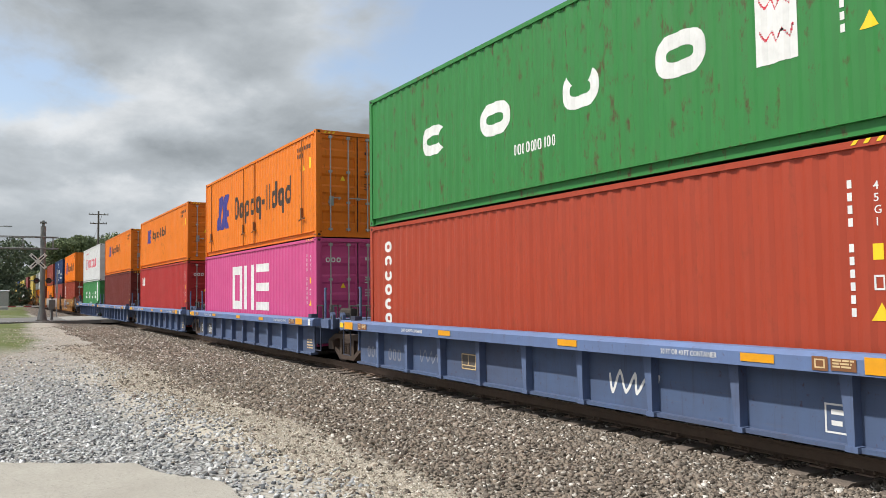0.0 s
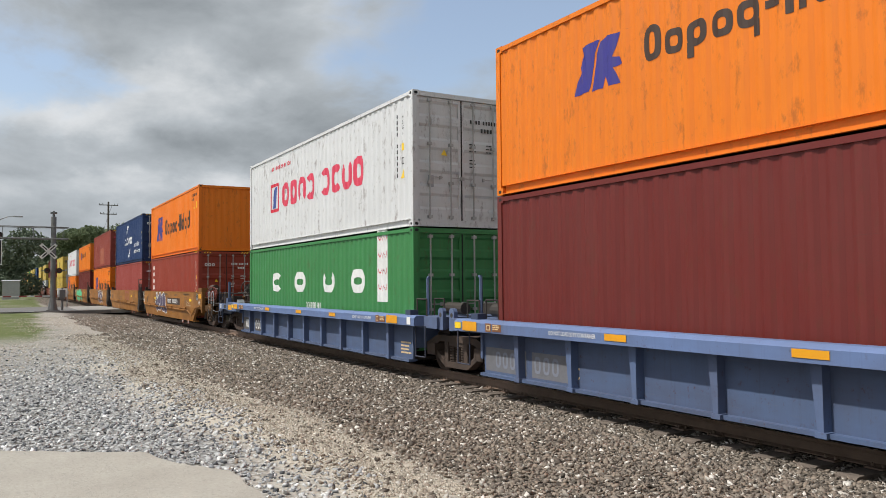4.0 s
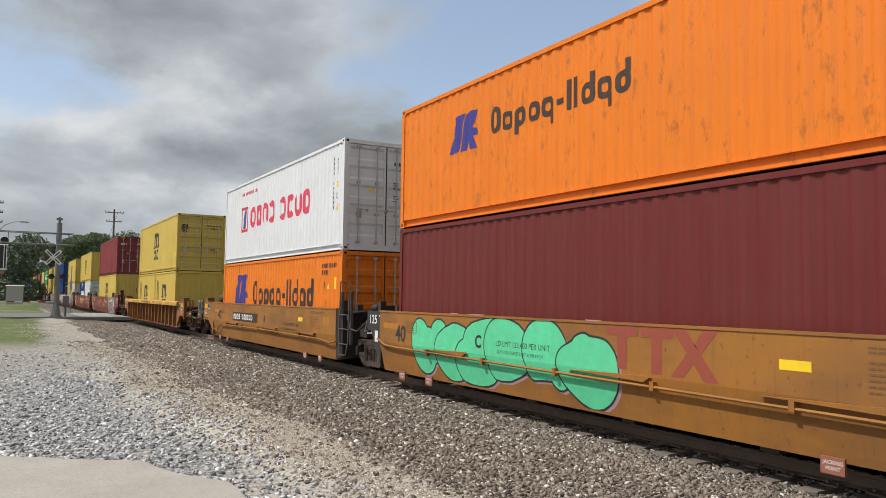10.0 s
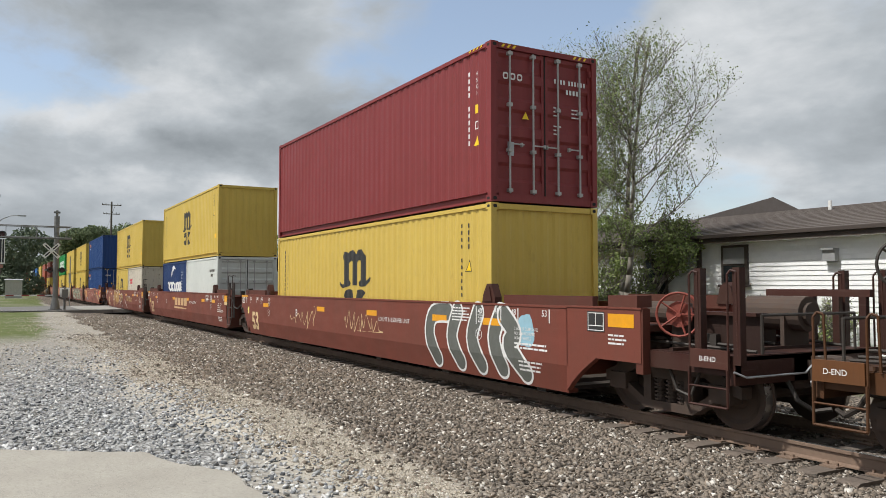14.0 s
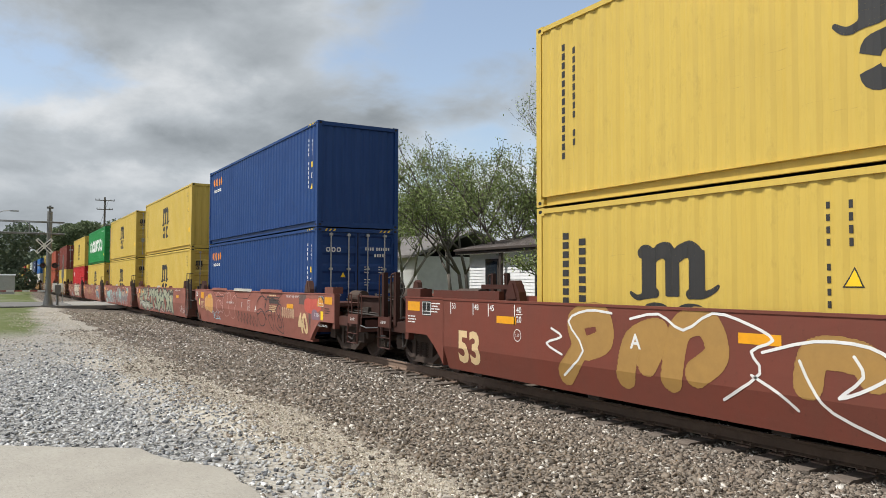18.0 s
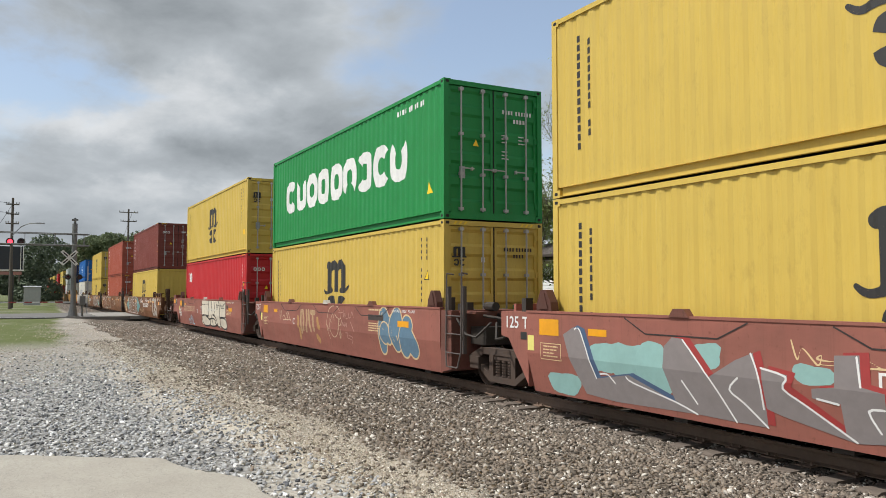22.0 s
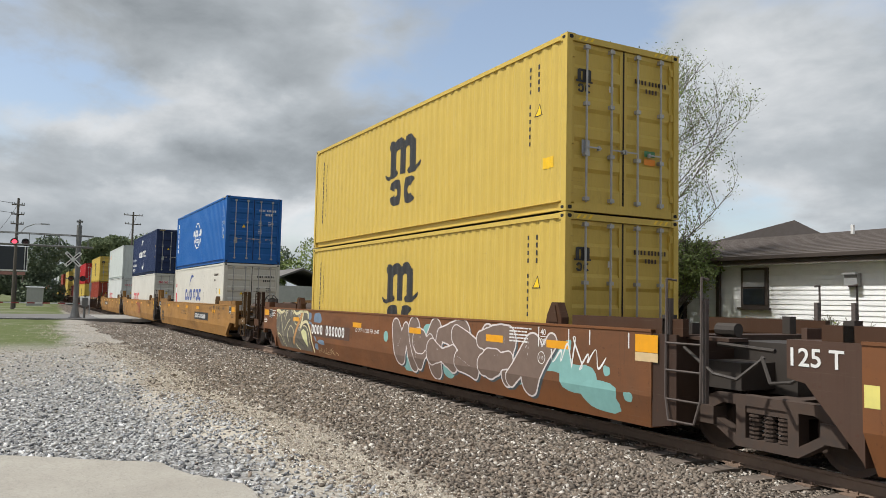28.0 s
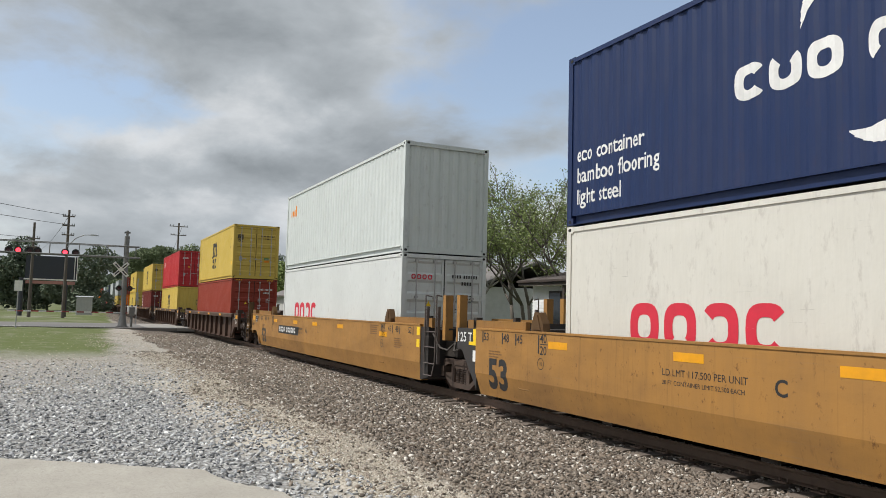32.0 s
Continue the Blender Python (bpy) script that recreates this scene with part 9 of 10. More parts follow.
    on_car(cars[0], "sprayed_patch", blob_polys(6.55, 1.14, 1.15, 0.42, 4), plain("faded_red_spray", lin(188, 84, 70), 0.6), -SIDE - 0.0016, "faded red sprayed patch")
    on_car(cars[0], "sprayed_patch", blob_polys(6.78, 0.84, 0.55, 0.40, 9), plain("dusty_violet_spray", lin(128, 100, 112), 0.6), -SIDE - 0.0019, "dusty violet sprayed patch")
    on_car(cars[0], "ochre_dome", [[(6.90, 1.14)] + [(7.13 - 0.24 * math.cos(q * 0.314), 1.14 + 0.24 * math.sin(q * 0.314)) for q in range(11)] + [(7.36, 1.14)]], ochre, -SIDE - 0.0046, "faded orange dome-shaped patch")
    on_car(cars[0], "yellow_plate", rect(7.16, 0.80, 7.34, 1.02), YELLOWINK, -SIDE - 0.0046, "bright yellow plate")
    on_car(cars[0], "red_tab", rect(6.52, 0.62, 6.66, 0.72), plain("red_patch", lin(206, 70, 80), 0.6), -SIDE - 0.0046)
    on_car(cars[0], "clearance_note", text_polys("2 INCH TREAD COND. SHOES", 0.08, 6.70, 0.63, 0.004, 0.8), WHITE, -SIDE - 0.0046)
    on_car(cars[0], "length_note", text_polys("L 265-0", 0.13, 6.72, 0.88, 0.006, 0.9), WHITE, -SIDE - 0.0046)
    on_car(cars[0], "load_limit", text_polys("LD LMT 119,000 PER UNIT", 0.095, -2.15, 1.0, 0.006, 0.95), WHITE)
    on_car(cars[0], "plate_mark", frame_shape(0.56, 0.84, 0.82, 1.16, 0.014) + text_polys("PLATE", 0.06, 0.60, 1.05, 0.004) + text_polys("H", 0.12, 0.645, 0.90, 0.006) + rect(-0.14, 0.90, -0.10, 1.08), WHITE)
    on_car(cars[4], "plate_mark", frame_shape(-1.0, 0.82, -0.72, 1.13, 0.014) + text_polys("PLATE", 0.06, -0.95, 1.02, 0.004) + text_polys("H", 0.12, -0.91, 0.87, 0.006), WHITE)
    on_car(cars[4], "dark_patch", rect(-5.62, 1.02, -5.12, 1.38), plain("dark_stripe_paint", lin(62, 52, 48), 0.6), -SIDE - 0.0012, "dark painted patch")
    ink = plain("thin_black_spray", (0.05, 0.035, 0.032, 1), 0.7)
    for path in (((2.56, .60), (2.2, .86), (1.62, .75), (1.62, 1.12), (2.11, 1.33), (2.56, 1.22), (2.43, .99)), ((1.62, .81), (1.82, .41), (2.29, .46), (2.43, .76), (2.06, .93), (1.67, .85)),
                 ((2.43, .64), (2.56, 1.16), (2.78, 1.33), (3.02, 1.13), (3.14, .71), (3.14, .33), (2.9, .41), (2.73, .67), (2.98, .78), (3.13, .65)), ((2.65, 1.28), (3.79, 1.30), (3.74, 1.22), (2.9, 1.30)),
                 ((3.93, 1.23), (3.49, .95), (3.34, .67), (3.41, .42), (3.81, .29), (4.06, .32), (4.09, .74), (4.0, 1.08), (3.71, 1.09), (3.6, .88), (3.82, .77), (3.92, .93), (3.82, 1.05)),
                 ((3.82, .77), (3.64, .67), (3.63, .49), (3.85, .42), (3.97, .56), (3.85, .73)), ((2.47, .83), (2.9, .91), (3.16, .87))):
        on_car(cars[0], "looped_line", stroke(path, 0.030), ink, -SIDE - 0.0056)
    spray(cars[0], -5.3, -4.3, 0.6, 1.33, 1, plain("ochre_sand_spray", lin(204, 150, 84)), CREAM, 61, 0.02, fat=0.8)
    scrawl(cars[0], -4.3, -3.3, 0.35, 0.85, PALEBLUE, 62, 3, 0.035)
    spray(cars[0], -3.5, -0.9, 0.40, 1.38, 3, None, plain("faded_rose_spray", lin(196, 150, 140)), 63, 0.03)
    on_car(cars[0], "jagged_line", stroke([(-0.87 + 0.175 * q, (0.78, 0.43)[q % 2] - 0.008 * q) for q in range(15)], 0.028), ink, -SIDE - 0.0056)
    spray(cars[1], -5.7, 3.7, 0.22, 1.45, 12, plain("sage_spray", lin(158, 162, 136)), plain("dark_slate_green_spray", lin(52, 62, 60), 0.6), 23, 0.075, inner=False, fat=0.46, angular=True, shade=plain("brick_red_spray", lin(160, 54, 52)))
    scrawl(cars[1], 5.2, 6.2, 0.36, 0.72, plain("pale_spray", lin(214, 204, 200)), 41, 3, 0.035)
    scrawl(cars[1], -4.8, 3.4, 0.26, 0.56, plain("pale_spray", lin(214, 204, 200)), 42, 16, 0.022)
    on_car(cars[1], "sprayed_words", text_polys("THICKER", 0.36, -5.8, 0.42, 0.004, 1.0), WHITE, -SIDE - 0.0042)
    on_car(cars[1], "sprayed_words", text_polys("THAN", 0.36, -4.12, 0.40, 0.004, 1.05), WHITE, -SIDE - 0.0042)
    patches(cars[2], "sprayed_cloud", ((-4.6, 0.84, 0.62, 0.44), (-4.04, 0.83, 0.77, 0.53), (-3.62, 0.78, 0.62, 0.65), (-2.71, 1.01, 0.49, 0.28), (-1.29, 0.91, 0.45, 0.22), (-5.54, 0.39, 0.71, 0.35)), plain("washed_aqua_spray", lin(140, 178, 172)), -SIDE - 0.0008)
    dull, brick_spray = plain("flat_grey_spray", lin(132, 124, 122)), plain("brick_red_spray", lin(160, 54, 52))
    # slanting letter bodies, each with an offset shade behind it
    for k, body in enumerate(([(-5.49, 1.13), (-5.24, 1.25), (-5.08, 1.2), (-4.77, 0.54), (-4.09, 0.65), (-3.28, 0.39), (-2.93, 0.28), (-4.41, 0.25), (-5.04, 0.29), (-5.34, 0.76)], [(-3.4, 1.08), (-3.26, 1.2), (-3.08, 1.19), (-2.68, 0.75), (-2.34, 0.27), (-2.93, 0.28), (-3.28, 0.41), (-3.43, 0.81)], [(-2.68, 0.76), (-2.28, 0.99), (-2.03, 1.09), (-1.96, 0.81), (-1.91, 0.45), (-1.91, 0.27), (-2.34, 0.27)], [(-1.93, 0.93), (-1.59, 0.88), (-1.65, 0.73), (-1.38, 0.57), (-0.87, 0.27), (-1.67, 0.42), (-1.9, 0.48)], [(-1.04, 1.13), (-0.77, 1.15), (-0.76, 0.84), (-0.53, 0.8), (-0.55, 0.31), (-0.87, 0.27), (-0.98, 0.36), (-1.0, 0.65), (-1.32, 0.67), (-1.31, 0.77), (-1.05, 0.81)])):
        back = [(x + 0.10, min(1.44, z + 0.035)) for x, z in body]
        on_car(cars[2], "sprayed_shade", [back], brick_spray if k else plain("steel_blue_spray", lin(70, 92, 122)), -SIDE - 0.0034 - 0.0004 * k)
        on_car(cars[2], "sprayed_fill", [body], dull, -SIDE - 0.0036 - 0.0004 * k)
    for path in ([(-5.21, 1.22), (-5.08, 1.2), (-4.77, 0.54)], [(-4.14, 0.62), (-4.01, 0.55), (-3.28, 0.39), (-2.93, 0.28)], [(-3.08, 1.18), (-2.68, 0.75), (-2.34, 0.27)], [(-3.12, 0.67), (-2.91, 0.41)], [(-2.06, 1.08), (-1.96, 0.81), (-1.94, 0.47)], [(-1.93, 0.93), (-1.61, 0.86), (-1.66, 0.73), (-1.38, 0.57), (-0.87, 0.28)], [(-2.25, 0.79), (-2.39, 0.64), (-2.19, 0.5), (-1.91, 0.27)], [(-0.8, 1.13), (-0.77, 0.84)], [(-1.26, 0.67), (-1.02, 0.64)], [(-0.55, 0.64), (-0.71, 0.61), (-0.61, 0.41)], [(-4.68, 0.61), (-4.52, 0.62), (-4.38, 0.51)]):
        on_car(cars[2], "sprayed_line", stroke(path, 0.024), WHITE, -SIDE - 0.0062)
    cloud(cars[2], -0.23, 5.0, 0.6, 1.15, 18, plain("washed_aqua_spray", lin(140, 178, 172)), 71)
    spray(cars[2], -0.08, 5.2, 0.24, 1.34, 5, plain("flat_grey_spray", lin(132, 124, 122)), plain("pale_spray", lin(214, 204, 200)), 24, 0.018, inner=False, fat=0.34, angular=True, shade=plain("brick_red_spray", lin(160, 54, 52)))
    scrawl(cars[2], -1.6, -0.6, 1.0, 1.32, CREAM, 72, 3, 0.02)
    spray(cars[3], 3.6, 5.3, 0.32, 1.43, 3, plain("dull_slate_blue_spray", lin(92, 122, 142)), CREAM, 25, 0.035, fat=0.7)
    chalk, sand = plain("chalky_sand_spray", lin(206, 182, 150), 0.7), plain("hazy_sand_spray", lin(184, 150, 112), 0.7, vary=0.5)
    throw_up(cars[3], (((-2.11, 1.21), (-2.14, 0.93), (-2.07, 0.63)), ((-1.95, 1.23), (-1.88, 0.98), (-1.91, 0.71)), ((-1.64, 1.23), (-1.6, 1.0), (-1.66, 0.68)), ((-1.45, 1.22), (-1.37, 0.94), (-1.28, 0.71)), ((-1.26, 1.21), (-0.93, 1.2)), ((-1.1, 1.18), (-1.07, 0.93), (-0.99, 0.73))), 0.13, sand, chalk, 0.010)
    throw_up(cars[3], (((-2.41, 1.02), (-2.36, 0.88), (-2.39, 0.81)), ((-0.7, 1.02), (-0.64, 0.87), (-0.56, 0.81)), ((-2.26, 0.68), (-2.25, 0.47)), ((-0.78, 0.55), (-0.61, 0.45))), 0.16, plain("faded_ochre_spray", lin(188, 142, 84), 0.7, vary=0.5), sand, 0.012)
    for path in (((0.26, 1.07), (0.28, 0.88), (0.4, 0.67), (0.56, 0.6), (0.76, 0.65), (0.9, 0.8), (0.95, 0.98), (0.93, 1.09)), ((0.1, 1.09), (0.21, 1.3), (0.43, 1.4), (0.59, 1.41)), ((0.79, 1.41), (0.91, 1.37), (0.98, 1.3)), ((0.03, 1.03), (0.04, 0.92), (0.19, 0.65), (0.25, 0.55)), ((0.49, 1.22), (0.36, 1.05), (0.41, 0.99)), ((0.5, 1.22), (0.63, 1.03)), ((0.67, 1.2), (0.78, 1.13), (0.93, 1.09)), ((0.97, 0.96), (0.99, 1.06), (1.08, 1.11), (1.14, 1.05), (1.09, 0.94), (0.98, 0.9)), ((0.95, 0.84), (1.02, 0.58), (1.07, 0.81)), ((1.09, 0.58), (1.14, 0.72)), ((0.11, 0.89), (0.23, 0.76))):
        on_car(cars[3], "chalk_line", stroke(path, 0.020), chalk, -SIDE - 0.0042)
    for path in (((0.93, 1.24), (1.23, 1.26)), ((1.1, 1.25), (1.09, 1.11)), ((1.28, 1.31), (1.25, 1.12), (1.34, 1.24), (1.38, 1.13)), ((1.45, 1.24), (1.46, 1.11), (1.56, 1.11)), ((1.64, 1.25), (1.64, 1.13), (1.74, 1.14)), ((1.77, 1.14), (1.85, 1.29), (1.95, 1.14)), ((1.16, 0.91), (1.22, 1.0), (1.27, 0.91), (1.33, 1.0), (1.39, 0.9), (1.47, 1.01), (1.51, 0.89)), ((1.41, 0.75), (1.57, 0.74), (1.5, 0.63), (1.77, 0.59), (1.79, 0.49), (1.85, 0.65), (1.62, 0.69)), ((1.76, 1.03), (1.88, 0.91), (2.01, 0.8))):
        on_car(cars[3], "faint_line", stroke(path, 0.022), plain("faint_rose_spray", lin(178, 132, 118), 0.7), -SIDE - 0.0038)
    scrawl(cars[3], -4.3, -3.2, 0.9, 1.3, chalk, 17, 3, 0.025)
    cream = plain("cream_spray", lin(214, 204, 184), vary=0.35)
    on_car(cars[4], "sprayed_ground", rect(-0.64, 0.72, 3.97, 1.40), cream, -SIDE - 0.0012, "cream sprayed ground")
    patches(cars[4], "sprayed_ground", ((0.18, 0.54, 1.68, 0.50), (1.62, 0.55, 1.40, 0.48), (2.62, 0.58, 0.66, 0.52), (3.50, 0.50, 1.15, 0.48)), cream, -SIDE - 0.0015)
    for path in (((-.64, 1.40), (-.64, 1.05), (-.63, .75), (-.6, .46), (-.22, .30), (.41, .30), (.88, .37), (1.01, .48), (.89, .60), (.55, .67), (.14, .76)), ((-.63, .72), (-.32, .76), (-.06, .76)),
                 ((.80, 1.40), (.75, .97), (.76, .75), (.42, .75), (.14, .76)), ((1.36, 1.38), (1.37, 1.15), (1.41, .99)), ((.80, .59), (1.22, .64), (1.70, .65), (2.05, .57)), ((1.33, .76), (1.41, .57), (1.46, .34)),
                 ((1.86, 1.39), (1.95, 1.13), (1.93, .83), (1.63, .81), (1.96, .77), (2.22, .63), (2.33, .48), (2.25, .38), (1.95, .49)), ((.98, .34), (1.43, .31), (1.94, .35), (2.28, .39)),
                 ((2.62, 1.41), (2.84, 1.26), (2.92, .96), (2.90, .57), (2.79, .36), (2.54, .32), (2.32, .38)), ((2.94, .71), (3.51, .73), (3.92, .67), (4.07, .51), (3.93, .32), (3.42, .27), (2.97, .38))):
        on_car(cars[4], "sprayed_line", stroke(path, 0.065), BLACK, -SIDE - 0.0040)
    on_car(cars[4], "sprayed_line", stroke([(3.95, 1.41), (3.98, 1.08), (4.00, .77), (3.51, .76), (2.96, .72)], 0.03), BLACK, -SIDE - 0.0040)
    on_car(cars[4], "spiral", stroke([(2.42 + 0.16 * (1 - q / 26) * math.cos(q * 0.5), 1.13 + 0.16 * (1 - q / 26) * math.sin(q * 0.5)) for q in range(22)], 0.025), BLACK, -SIDE - 0.0040)
    on_car(cars[4], "load_limit", text_polys("LD LMT", 0.13, 0.63, 0.98, 0.008) + text_polys("119,000", 0.13, 1.13, 0.98, 0.008) + text_polys("PER UNIT", 0.13, 1.58, 0.98, 0.008), WHITE, -SIDE - 0.0058)
    scrawl(cars[4], 3.1, 3.6, 1.1, 1.34, BLACK, 44, 2, 0.03)
    scrawl(cars[4], -3.8, -2.8, 0.25, 0.7, PALEBLUE, 19, 3, 0.05)
    blue2 = lin(8, 58, 116)[:3]
    seaco = lambda c: (on_side(c, "trade_name", word(5, 0.50, 1.85, 2.24, 2.56, 0.10, 2), ORANGEINK, "orange name blocks"), on_side(c, "small_print", marks("xx xxxxx", 0.6, 2.02, 0.11, 0.16, 0.035, 0.04), WHITE), number_marks(c, WHITE), stripes(c))
    load(xs[0] + MID, [box(blue2, "deep blue shipping container with small orange name blocks", deco(seaco, doors(WHITE, WHITE)), rust=0.05)], box(blue2, "deep blue shipping container with small orange name blocks", seaco, end="wall", rust=0.05))
    load(xs[1] + MID, [msc(low=True)], msc("wall"))
    load(xs[2] + MID, [msc(low=True)], msc("door", h=TALL))
    ever = lambda c: (on_side(c, "trade_name", word(9, 1.47, 10.45, 1.02, 2.02, 0.29, 1, 0.09), WHITE, "nine large white name blocks"), on_side(c, "number_line", marks("==== ======", 9.9, 2.52, 0.07, 0.12, 0.03, 0.07), WHITE), on_side(c, "warning_triangle", triangle(11.5, 0.58, 0.28), YELLOWINK), door_marks(c, WHITE, random.Random(8)))
    load(xs[3] + MID, [msc(low=True)], box(lin(26, 138, 66)[:3], "bright green shipping container with large white name blocks", ever, rust=0.1))
    load(xs[4] + MID, [box(lin(196, 38, 44)[:3], "red shipping container with small white name blocks", cai, rust=0.1)], msc())

    # rust-brown three-unit car covered in spray paint
    xs = [-352.35, -372.05, -391.58]
    cars = [oxide(x + MID + (0.0, 0.17, -0.18)[k], k, RUSTBROWN, 11.4 if k == 0 else 0, 11.4 if k == 2 else 0, "rust-brown smooth-sided well car covered in sprayed lettering") for k, x in enumerate(xs)]
    MOVING.extend(cars)
    for k in (0, 2):
        on_car(cars[k], "car_number", marks("XXXX  XXXXXX", 1.98 if k == 0 else -5.0, 0.80, 0.178, 0.26, 0.055, 0.06), WHITE, -SIDE - 0.0048)
    teal = plain("slate_teal_spray", lin(92, 150, 150))
    on_car(cars[0], "sprayed_arrow", [[(-6.95, 0.88), (-5.80, 1.42), (-5.70, 0.36)], [(-1.10, 1.44), (0.54, 0.83), (-0.31, 0.40), (-0.95, 0.50)]], teal, -SIDE - 0.0008, "slate teal sprayed arrow heads")
    outline = plain("pale_spray", lin(214, 204, 200))
    dusk = plain("dusky_brown_spray", lin(112, 92, 76), 0.6, vary=0.4)
    throw_up(cars[0], (((-5.5, 1.36), (-5.55, .95), (-5.3, .40)), ((-4.75, 1.36), (-4.8, .45)), ((-5.45, .92), (-4.8, .92)), ((-4.2, 1.36), (-4.2, .45)), ((-4.4, 1.34), (-3.7, 1.36), (-3.75, 1.0)), ((-3.3, 1.36), (-3.3, .44)), ((-3.3, 1.36), (-2.6, 1.36)), ((-3.2, .92), (-2.7, .92)), ((-3.3, .42), (-2.6, .40)),
                 ((-2.0, 1.36), (-2.05, .42)), ((-2.0, 1.36), (-1.35, 1.30), (-1.3, .98), (-1.95, .90)), ((-1.75, .88), (-1.05, .36))), 0.22, dusk, outline, 0.030)
    on_car(cars[0], "sprayed_line", stroke([(-6.6, .34), (-5.2, .29), (-3.4, .31), (-1.6, .28), (-.9, .30)], 0.03), outline, -SIDE - 0.004)
    scrawl(cars[0], 0.35, 1.85, 1.08, 1.42, WHITE, 32, 5, 0.035)
    scrawl(cars[0], 0.75, 2.20, 0.42, 0.80, CREAM, 52, 4, 0.035)
    on_car(cars[0], "sprayed_line", stroke([(2.03, .83), (2.12, .62), (2.55, .33)], 0.03), CREAM, -SIDE - 0.0042)
    scrawl(cars[0], 3.05, 4.80, 1.16, 1.42, WHITE, 33, 6, 0.045)
    scrawl(cars[0], 5.0, 5.85, 1.16, 1.42, CREAM, 53, 5, 0.035)
    scrawl(cars[0], 5.42, 5.80, 0.87, 1.08, CREAM, 54, 1, 0.03)
    throw_up(cars[0], (((6.74, 1.30), (6.40, 1.30), (6.42, 1.0), (6.34, .72), (6.44, .46), (6.64, .40)), ((7.12, 1.28), (7.06, .90), (6.90, .42)), ((7.14, 1.28), (7.22, .75), (7.36, .42)), ((7.0, .72), (7.26, .72)), ((7.60, 1.32), (7.44, 1.22), (7.40, .98), (7.68, .90), (7.88, .74), (7.86, .50), (7.66, .42), (7.60, .56))), 0.25, SILVER, RUSTFILL, 0.022)
    spray(cars[1], -6.0, 0.2, 0.26, 1.43, 5, None, plain("pale_mint_spray", lin(196, 206, 196)), 35, 0.06, fat=0.55)
    on_car(cars[1], "sprayed_words", text_polys("2018", 0.40, -6.95, 1.04, 0.01, 0.8), WHITE, -SIDE - 0.0042)
    scrawl(cars[1], 1.0, 4.0, 0.6, 1.3, WHITE, 36, 6)
    
    cloud(cars[2], -0.4, 5.6, 0.5, 1.1, 14, plain("aqua_spray", lin(128, 176, 170)), 73)
    patches(cars[2], "sprayed_cloud", ((6.45, 0.92, 0.75, 0.42), (6.95, 0.70, 0.80, 0.46), (7.45, 0.50, 0.85, 0.40), (6.75, 1.16, 0.16, 0.16), (7.62, 0.86, 0.13, 0.15), (8.05, 0.55, 0.16, 0.14)), plain("aqua_spray", lin(128, 176, 170)), -SIDE - 0.0010)
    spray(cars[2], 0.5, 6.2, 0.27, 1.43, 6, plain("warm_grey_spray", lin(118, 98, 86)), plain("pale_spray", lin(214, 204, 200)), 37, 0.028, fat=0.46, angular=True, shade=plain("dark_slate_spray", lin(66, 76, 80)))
    scrawl(cars[2], 6.3, 7.6, 0.85, 1.32, WHITE, 38, 4, 0.03)
    murk = plain("murky_slate_spray", lin(104, 98, 86), 0.65, vary=0.6)
    on_car(cars[2], "sprayed_ground", [[(-8.48, 0.86), (-8.05, 0.28), (-5.05, 0.28), (-5.30, 1.43), (-8.48, 1.43)]], murk, -SIDE - 0.0010, "murky slate sprayed ground")
    ivory = plain("ivory_spray", lin(214, 204, 160), 0.6)
    for path in (((-8.46, 1.38), (-8.2, 1.40), (-7.95, 1.33), (-7.66, 1.38)), ((-6.69, 1.41), (-6.39, 1.32), (-6.03, 1.40), (-5.61, 1.41), (-5.38, 1.38), (-5.33, 1.24)), ((-5.79, 1.42), (-5.82, 1.23), (-6.04, .93), (-5.79, 1.07), (-5.44, 1.11), (-5.17, .92), (-4.99, .64), (-4.87, .30))):
        on_car(cars[2], "sprayed_line", stroke(path, 0.085), ivory, -SIDE - 0.0042)
    for path in (((-8.46, 1.12), (-8.3, 1.34), (-8.12, 1.30), (-7.99, 1.21), (-7.78, .84), (-7.66, .48), (-7.5, .28)), ((-7.66, 1.20), (-7.5, 1.37), (-7.27, 1.39), (-7.50, 1.22), (-7.45, 1.10)), ((-7.58, .79), (-7.31, 1.01), (-7.05, 1.14)), ((-7.2, .44), (-7.23, .75), (-6.98, .95), (-6.69, .84), (-6.63, .71)),
                 ((-6.9, 1.42), (-6.69, 1.31), (-6.56, 1.06), (-6.39, .99)), ((-6.49, .43), (-6.29, .32), (-6.14, .28)), ((-6.04, .77), (-5.85, .95), (-5.62, 1.0), (-5.33, .87), (-5.18, .62), (-5.18, .46)), ((-8.3, .90), (-8.24, .55)), ((-8.2, .67), (-7.9, .60), (-7.72, .36))):
        on_car(cars[2], "sprayed_line", stroke(path, 0.030), ivory, -SIDE - 0.0046)
    for path in (((-7.15, 1.36), (-6.95, 1.12), (-7.1, 1.0)), ((-6.9, .62), (-6.85, .36)), ((-6.35, .62), (-6.1, .50), (-5.75, .40)), ((-8.0, 1.0), (-8.05, .7), (-7.95, .45)), ((-6.1, .66), (-5.75, 1.02), (-5.35, .98), (-5.1, .70), (-5.02, .40))):
        on_car(cars[2], "sprayed_line", stroke(path, 0.030), BLACK, -SIDE - 0.0050)
    on_car(cars[2], "sprayed_line", stroke([(-6.69, .45), (-6.39, .86), (-6.04, 1.18), (-5.85, 1.38)], 0.13), plain("sandy_ochre_spray", lin(186, 138, 82), 0.6), -SIDE - 0.0038)
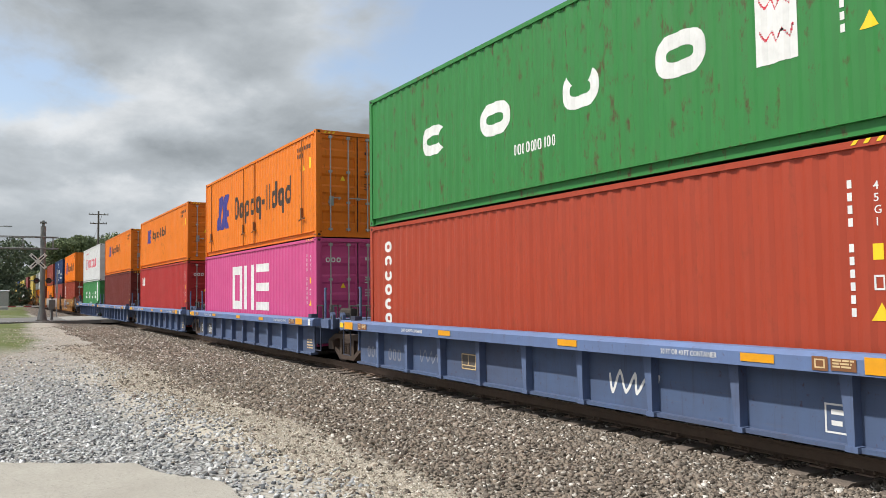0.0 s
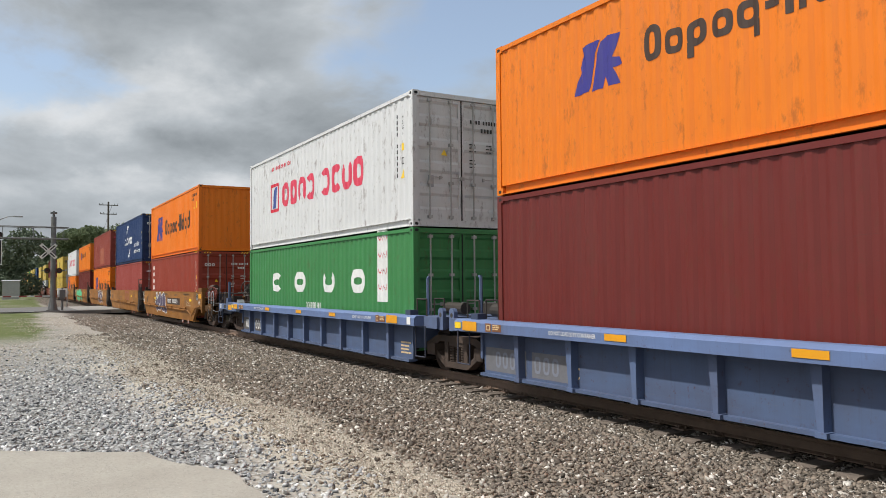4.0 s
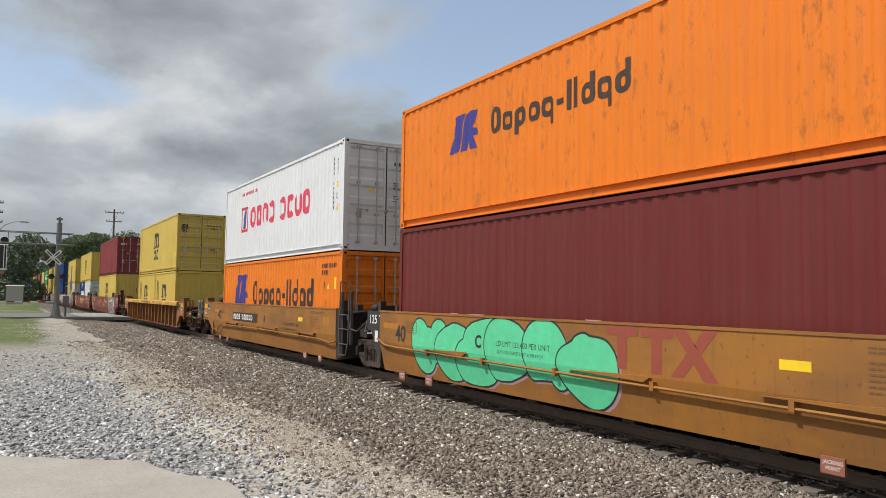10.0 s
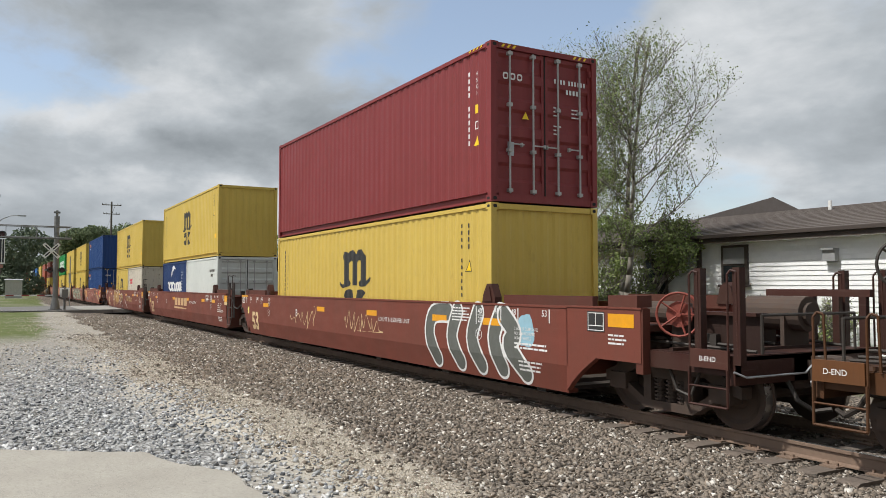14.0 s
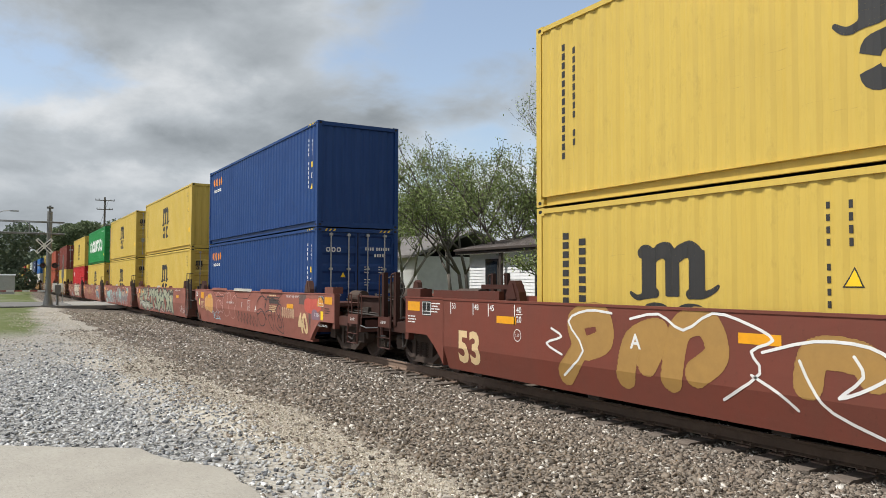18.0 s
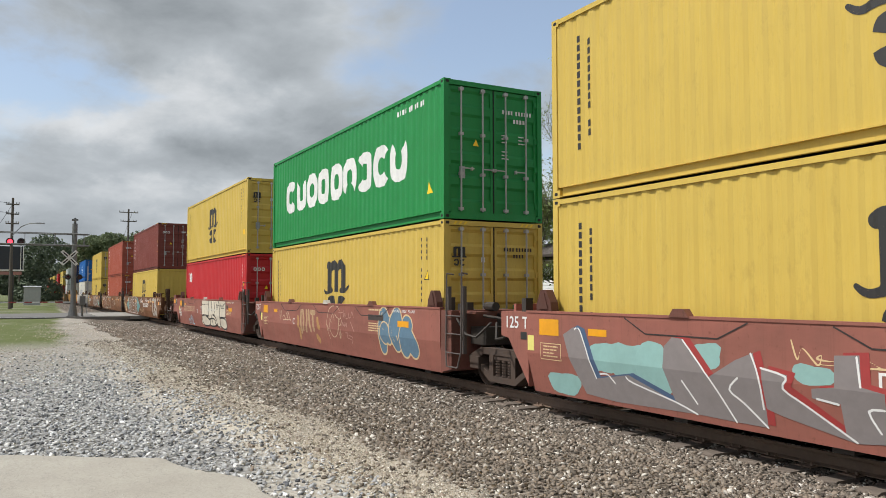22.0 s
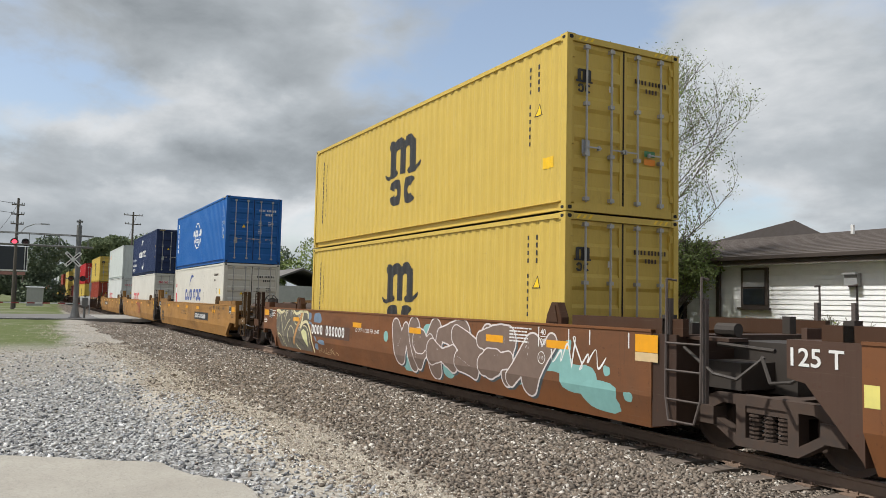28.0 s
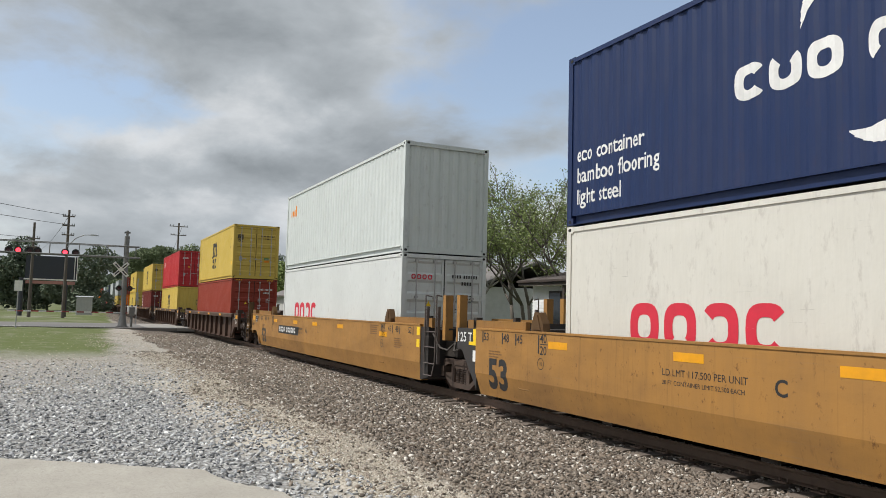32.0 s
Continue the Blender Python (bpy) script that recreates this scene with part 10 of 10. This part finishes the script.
    on_car(cars[2], "sprayed_lens", [[(-5.95, 0.82), (-5.73, 0.90), (-5.48, 0.83), (-5.37, 0.63), (-5.37, 0.38), (-5.56, 0.49), (-5.86, 0.70)]], plain("pale_lemon_spray", lin(206, 204, 150), 0.6), -SIDE - 0.0036, "pale lemon sprayed lens")
    haze = plain("hazy_blue_spray", lin(112, 134, 156), 0.65, vary=0.5)
    patches(cars[2], "sprayed_cloud", ((-4.52, 1.25, 0.58, 0.30), (-5.16, 1.28, 0.20, 0.24), (-4.20, 0.60, 0.55, 0.12), (-4.62, 0.46, 0.30, 0.16)), haze, -SIDE - 0.0012)
    on_car(cars[2], "sprayed_line", stroke([(-5.25, 1.10), (-5.02, 1.06), (-4.85, .82), (-4.60, .62)], 0.07), haze, -SIDE - 0.0026)
    on_car(cars[2], "dark_panel", rect(-4.95, 0.74, -2.1, 1.07), plain("dark_umber_panel", lin(84, 58, 44), 0.7, vary=0.5), -SIDE - 0.0030, "dark umber repainted panel")
    scrawl(cars[2], -4.5, -3.1, 0.30, 0.48, CREAM, 39, 6, 0.014)
    load(xs[0] + MID, [msc("wall", low=True)], triton(lin(126, 58, 48)[:3], 0.2))
    load(xs[1] + MID, [triton(lin(172, 84, 62)[:3], 0.24)], triton(lin(170, 82, 62)[:3], 0.24))
    load(xs[2] + MID, [msc(low=True)], msc())

    # golden yellow three-unit car
    xs = [-415.42, -435.50, -455.00]
    cars = [oxide(x + MID + (-0.4, -0.28, -0.5)[k], k, GOLD, 11.4 if k == 0 else 0, 11.4 if k == 2 else 0, "golden yellow smooth-sided well car, nearly clean", "BCA"[k], BLACK) for k, x in enumerate(xs)]
    MOVING.extend(cars)
    for k in (0, 2):
        on_car(cars[k], "number_plate", rect(-5.1, 0.80, -2.15, 1.10) if k == 2 else rect(1.90, 0.72, 4.98, 1.06), BLACK, label="black plate with white number blocks")
        on_car(cars[k], "car_number", marks("XXXX  XXXXXX", -4.95 if k == 2 else 2.06, 0.86 if k == 2 else 0.79, 0.165, 0.19, 0.045, 0.055), WHITE, -SIDE - 0.005)
    brick = plain("brick_marking", lin(150, 70, 50))
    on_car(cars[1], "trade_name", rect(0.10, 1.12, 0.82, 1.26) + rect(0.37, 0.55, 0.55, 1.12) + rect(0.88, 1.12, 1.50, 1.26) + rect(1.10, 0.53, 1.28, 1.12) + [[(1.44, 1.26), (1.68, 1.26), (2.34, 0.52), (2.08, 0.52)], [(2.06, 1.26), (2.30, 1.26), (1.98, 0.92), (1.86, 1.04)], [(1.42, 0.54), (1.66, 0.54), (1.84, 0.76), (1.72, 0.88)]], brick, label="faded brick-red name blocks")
    cosco = lambda c: (on_side(c, "globe_ring", ring([(5.85 + 0.66 * math.cos(k * 0.2094), 1.54 + 0.66 * math.sin(k * 0.2094)) for k in range(30)], 0.07), WHITE, "white ring emblem"), on_side(c, "trade_name", word(5, 4.85, 6.85, 1.50, 1.84, 0.11, 2), WHITE, "white name blocks"), on_side(c, "trade_name", word(8, 5.0, 6.75, 1.18, 1.38, 0.06, 3), WHITE, "white name blocks"), on_side(c, "name_column", column(6, 0.42, 2.5, 0.22, 0.2, 0.08), WHITE), number_marks(c, WHITE), stripes(c), door_marks(c, WHITE, random.Random(4)))
    cma_w = lambda c: (on_side(c, "trade_name", word(3, 3.25, 5.05, 1.22, 1.80, 0.17, 1) + word(3, 5.40, 7.35, 1.22, 1.80, 0.17, 2), BLUEINK, "blue name blocks"), on_side(c, "swoosh", crescent(5.2, 1.45, 0.95, 75, 160, 0.16), BLUEINK, "blue curved stroke"), on_side(c, "end_tag", rect(0.45, 0.5, 0.72, 2.1), REDINK), on_side(c, "end_tag", rect(0.45, 1.6, 0.72, 1.9), WHITE, "", 0.003), on_side(c, "number_line", marks("==== ======", 10.2, 2.36, 0.05, 0.10, 0.014, 0.034) + marks("====", 10.2, 2.12, 0.05, 0.10, 0.014, 0.034), BROWNINK), on_side(c, "sticker", rect(11.28, 1.55, 11.48, 1.78), YELLOWINK, "yellow height sticker"), on_side(c, "sticker_line", frame_shape(10.72, 1.58, 10.86, 1.80, 0.02), BROWNINK), on_side(c, "warning_triangle", triangle(10.85, 1.18, 0.30), YELLOWINK, "yellow warning triangle"), on_side(c, "panel_seam", rect(7.98, 0.7, 7.995, 2.5), BROWNINK), door_marks(c, BLACK, random.Random(6)))
    load(xs[0] + MID, [box((0.74, 0.70, 0.60), "white refrigerated container with blue name blocks", cma_w, rust=0.18, flat=True)], box(lin(18, 98, 174)[:3], "bright blue shipping container with a white ring emblem", cosco, rust=0.05))
    oocl = lambda c: (door_emblem(c, REDINK, 4), on_side(c, "trade_name", word(4, 1.66, 4.48, 0.95, 1.62, 0.17, 6), REDINK, "red name blocks"), door_marks(c, BLACK, random.Random(6)))
    load(xs[1] + MID, [box((0.74, 0.71, 0.62), "white refrigerated container with red name blocks", oocl, rust=0.2, flat=True)], box(lin(20, 42, 84)[:3], "dark navy shipping container with white name and slogan", deco(lambda c: navy_liner(c, ("eco container", "bamboo flooring", "light steel"), 3.70, 0.22, 1.07, 0.36, 0.36, 0.85), numbers(), doors(WHITE)), rust=0.1))
    load(xs[2] + MID, [box((0.72, 0.74, 0.70), "pale grey refrigerated container with red name blocks", oocl, rust=0.2, flat=True)], box((0.66, 0.70, 0.66), "pale grey shipping container with small orange marks", lambda c: on_side(c, "trade_name", marks("xxxl", 0.5, 2.0, 0.2, 0.4, 0.07, 0.05), ORANGEINK), end="wall", rust=0.2))

    # dark ribbed cars at the far end
    red = box(lin(190, 40, 44)[:3], "red shipping container with small white name blocks", cai, rust=0.1)
    brown = box(BROWN, "red-brown corrugated shipping container", deco(doors()), rust=0.3)
    grey = box((0.50, 0.53, 0.52), "pale grey corrugated shipping container", rust=0.2)
    slate = box((0.10, 0.12, 0.15), "dark slate corrugated shipping container", rust=0.2)
    far = [(msc(), brown), (red, msc("wall", low=True)), (msc(), triton(MAROON)), (msc("wall"), msc(low=True)), (brown, hl(False)), (grey, msc(low=True)),
           (grey, grey), (slate, brown), (grey, slate), (brown, grey), (hl(False), brown), (grey, grey), (slate, grey)]
    for k, (up, lowr) in enumerate(far):
        if k == 3:
            FAR.append(k)
        x = -478.7 - k * 23.7 + MID
        car = old_ribbed(x, DARKBROWN, "dark brown ribbed steel well car")
        MOVING.append(car)
        load(x, [lowr], up)


build_train()

# ---- motion of the train ----
def motions():
    for ob in MOVING:
        m = ob.matrix_basis.copy()
        walk(ob, [(float(t), Matrix.Translation((s, 0, 0)) @ m) for t, s in enumerate(TRAVEL)])
    # wheels roll while they pass the stretch before the camera
    for ws, x, car in ROLLERS:
        base = Matrix.Translation(ws.matrix_basis.translation)
        start = car["start"] + x
        rows = [(0.0, base)]
        angle, last = 0.0, None
        for f in range(0, 32 * FPS + 1):
            t = f / FPS
            i = min(int(t), 31)
            s = TRAVEL[i] + (TRAVEL[i + 1] - TRAVEL[i]) * (t - i)
            if -34 < start + s < 4:
                if last is not None:
                    angle += (s - last) / WHEEL
                last = s
                if f:
                    rows.append((t, base @ Matrix.Rotation(angle, 4, "Y")))
        if rows[-1][0] < 32.0:
            rows.append((32.0, rows[-1][1]))
        walk(ws, rows)


for ob in MOVING:
    ob["start"] = ob.matrix_basis.translation.x
motions()
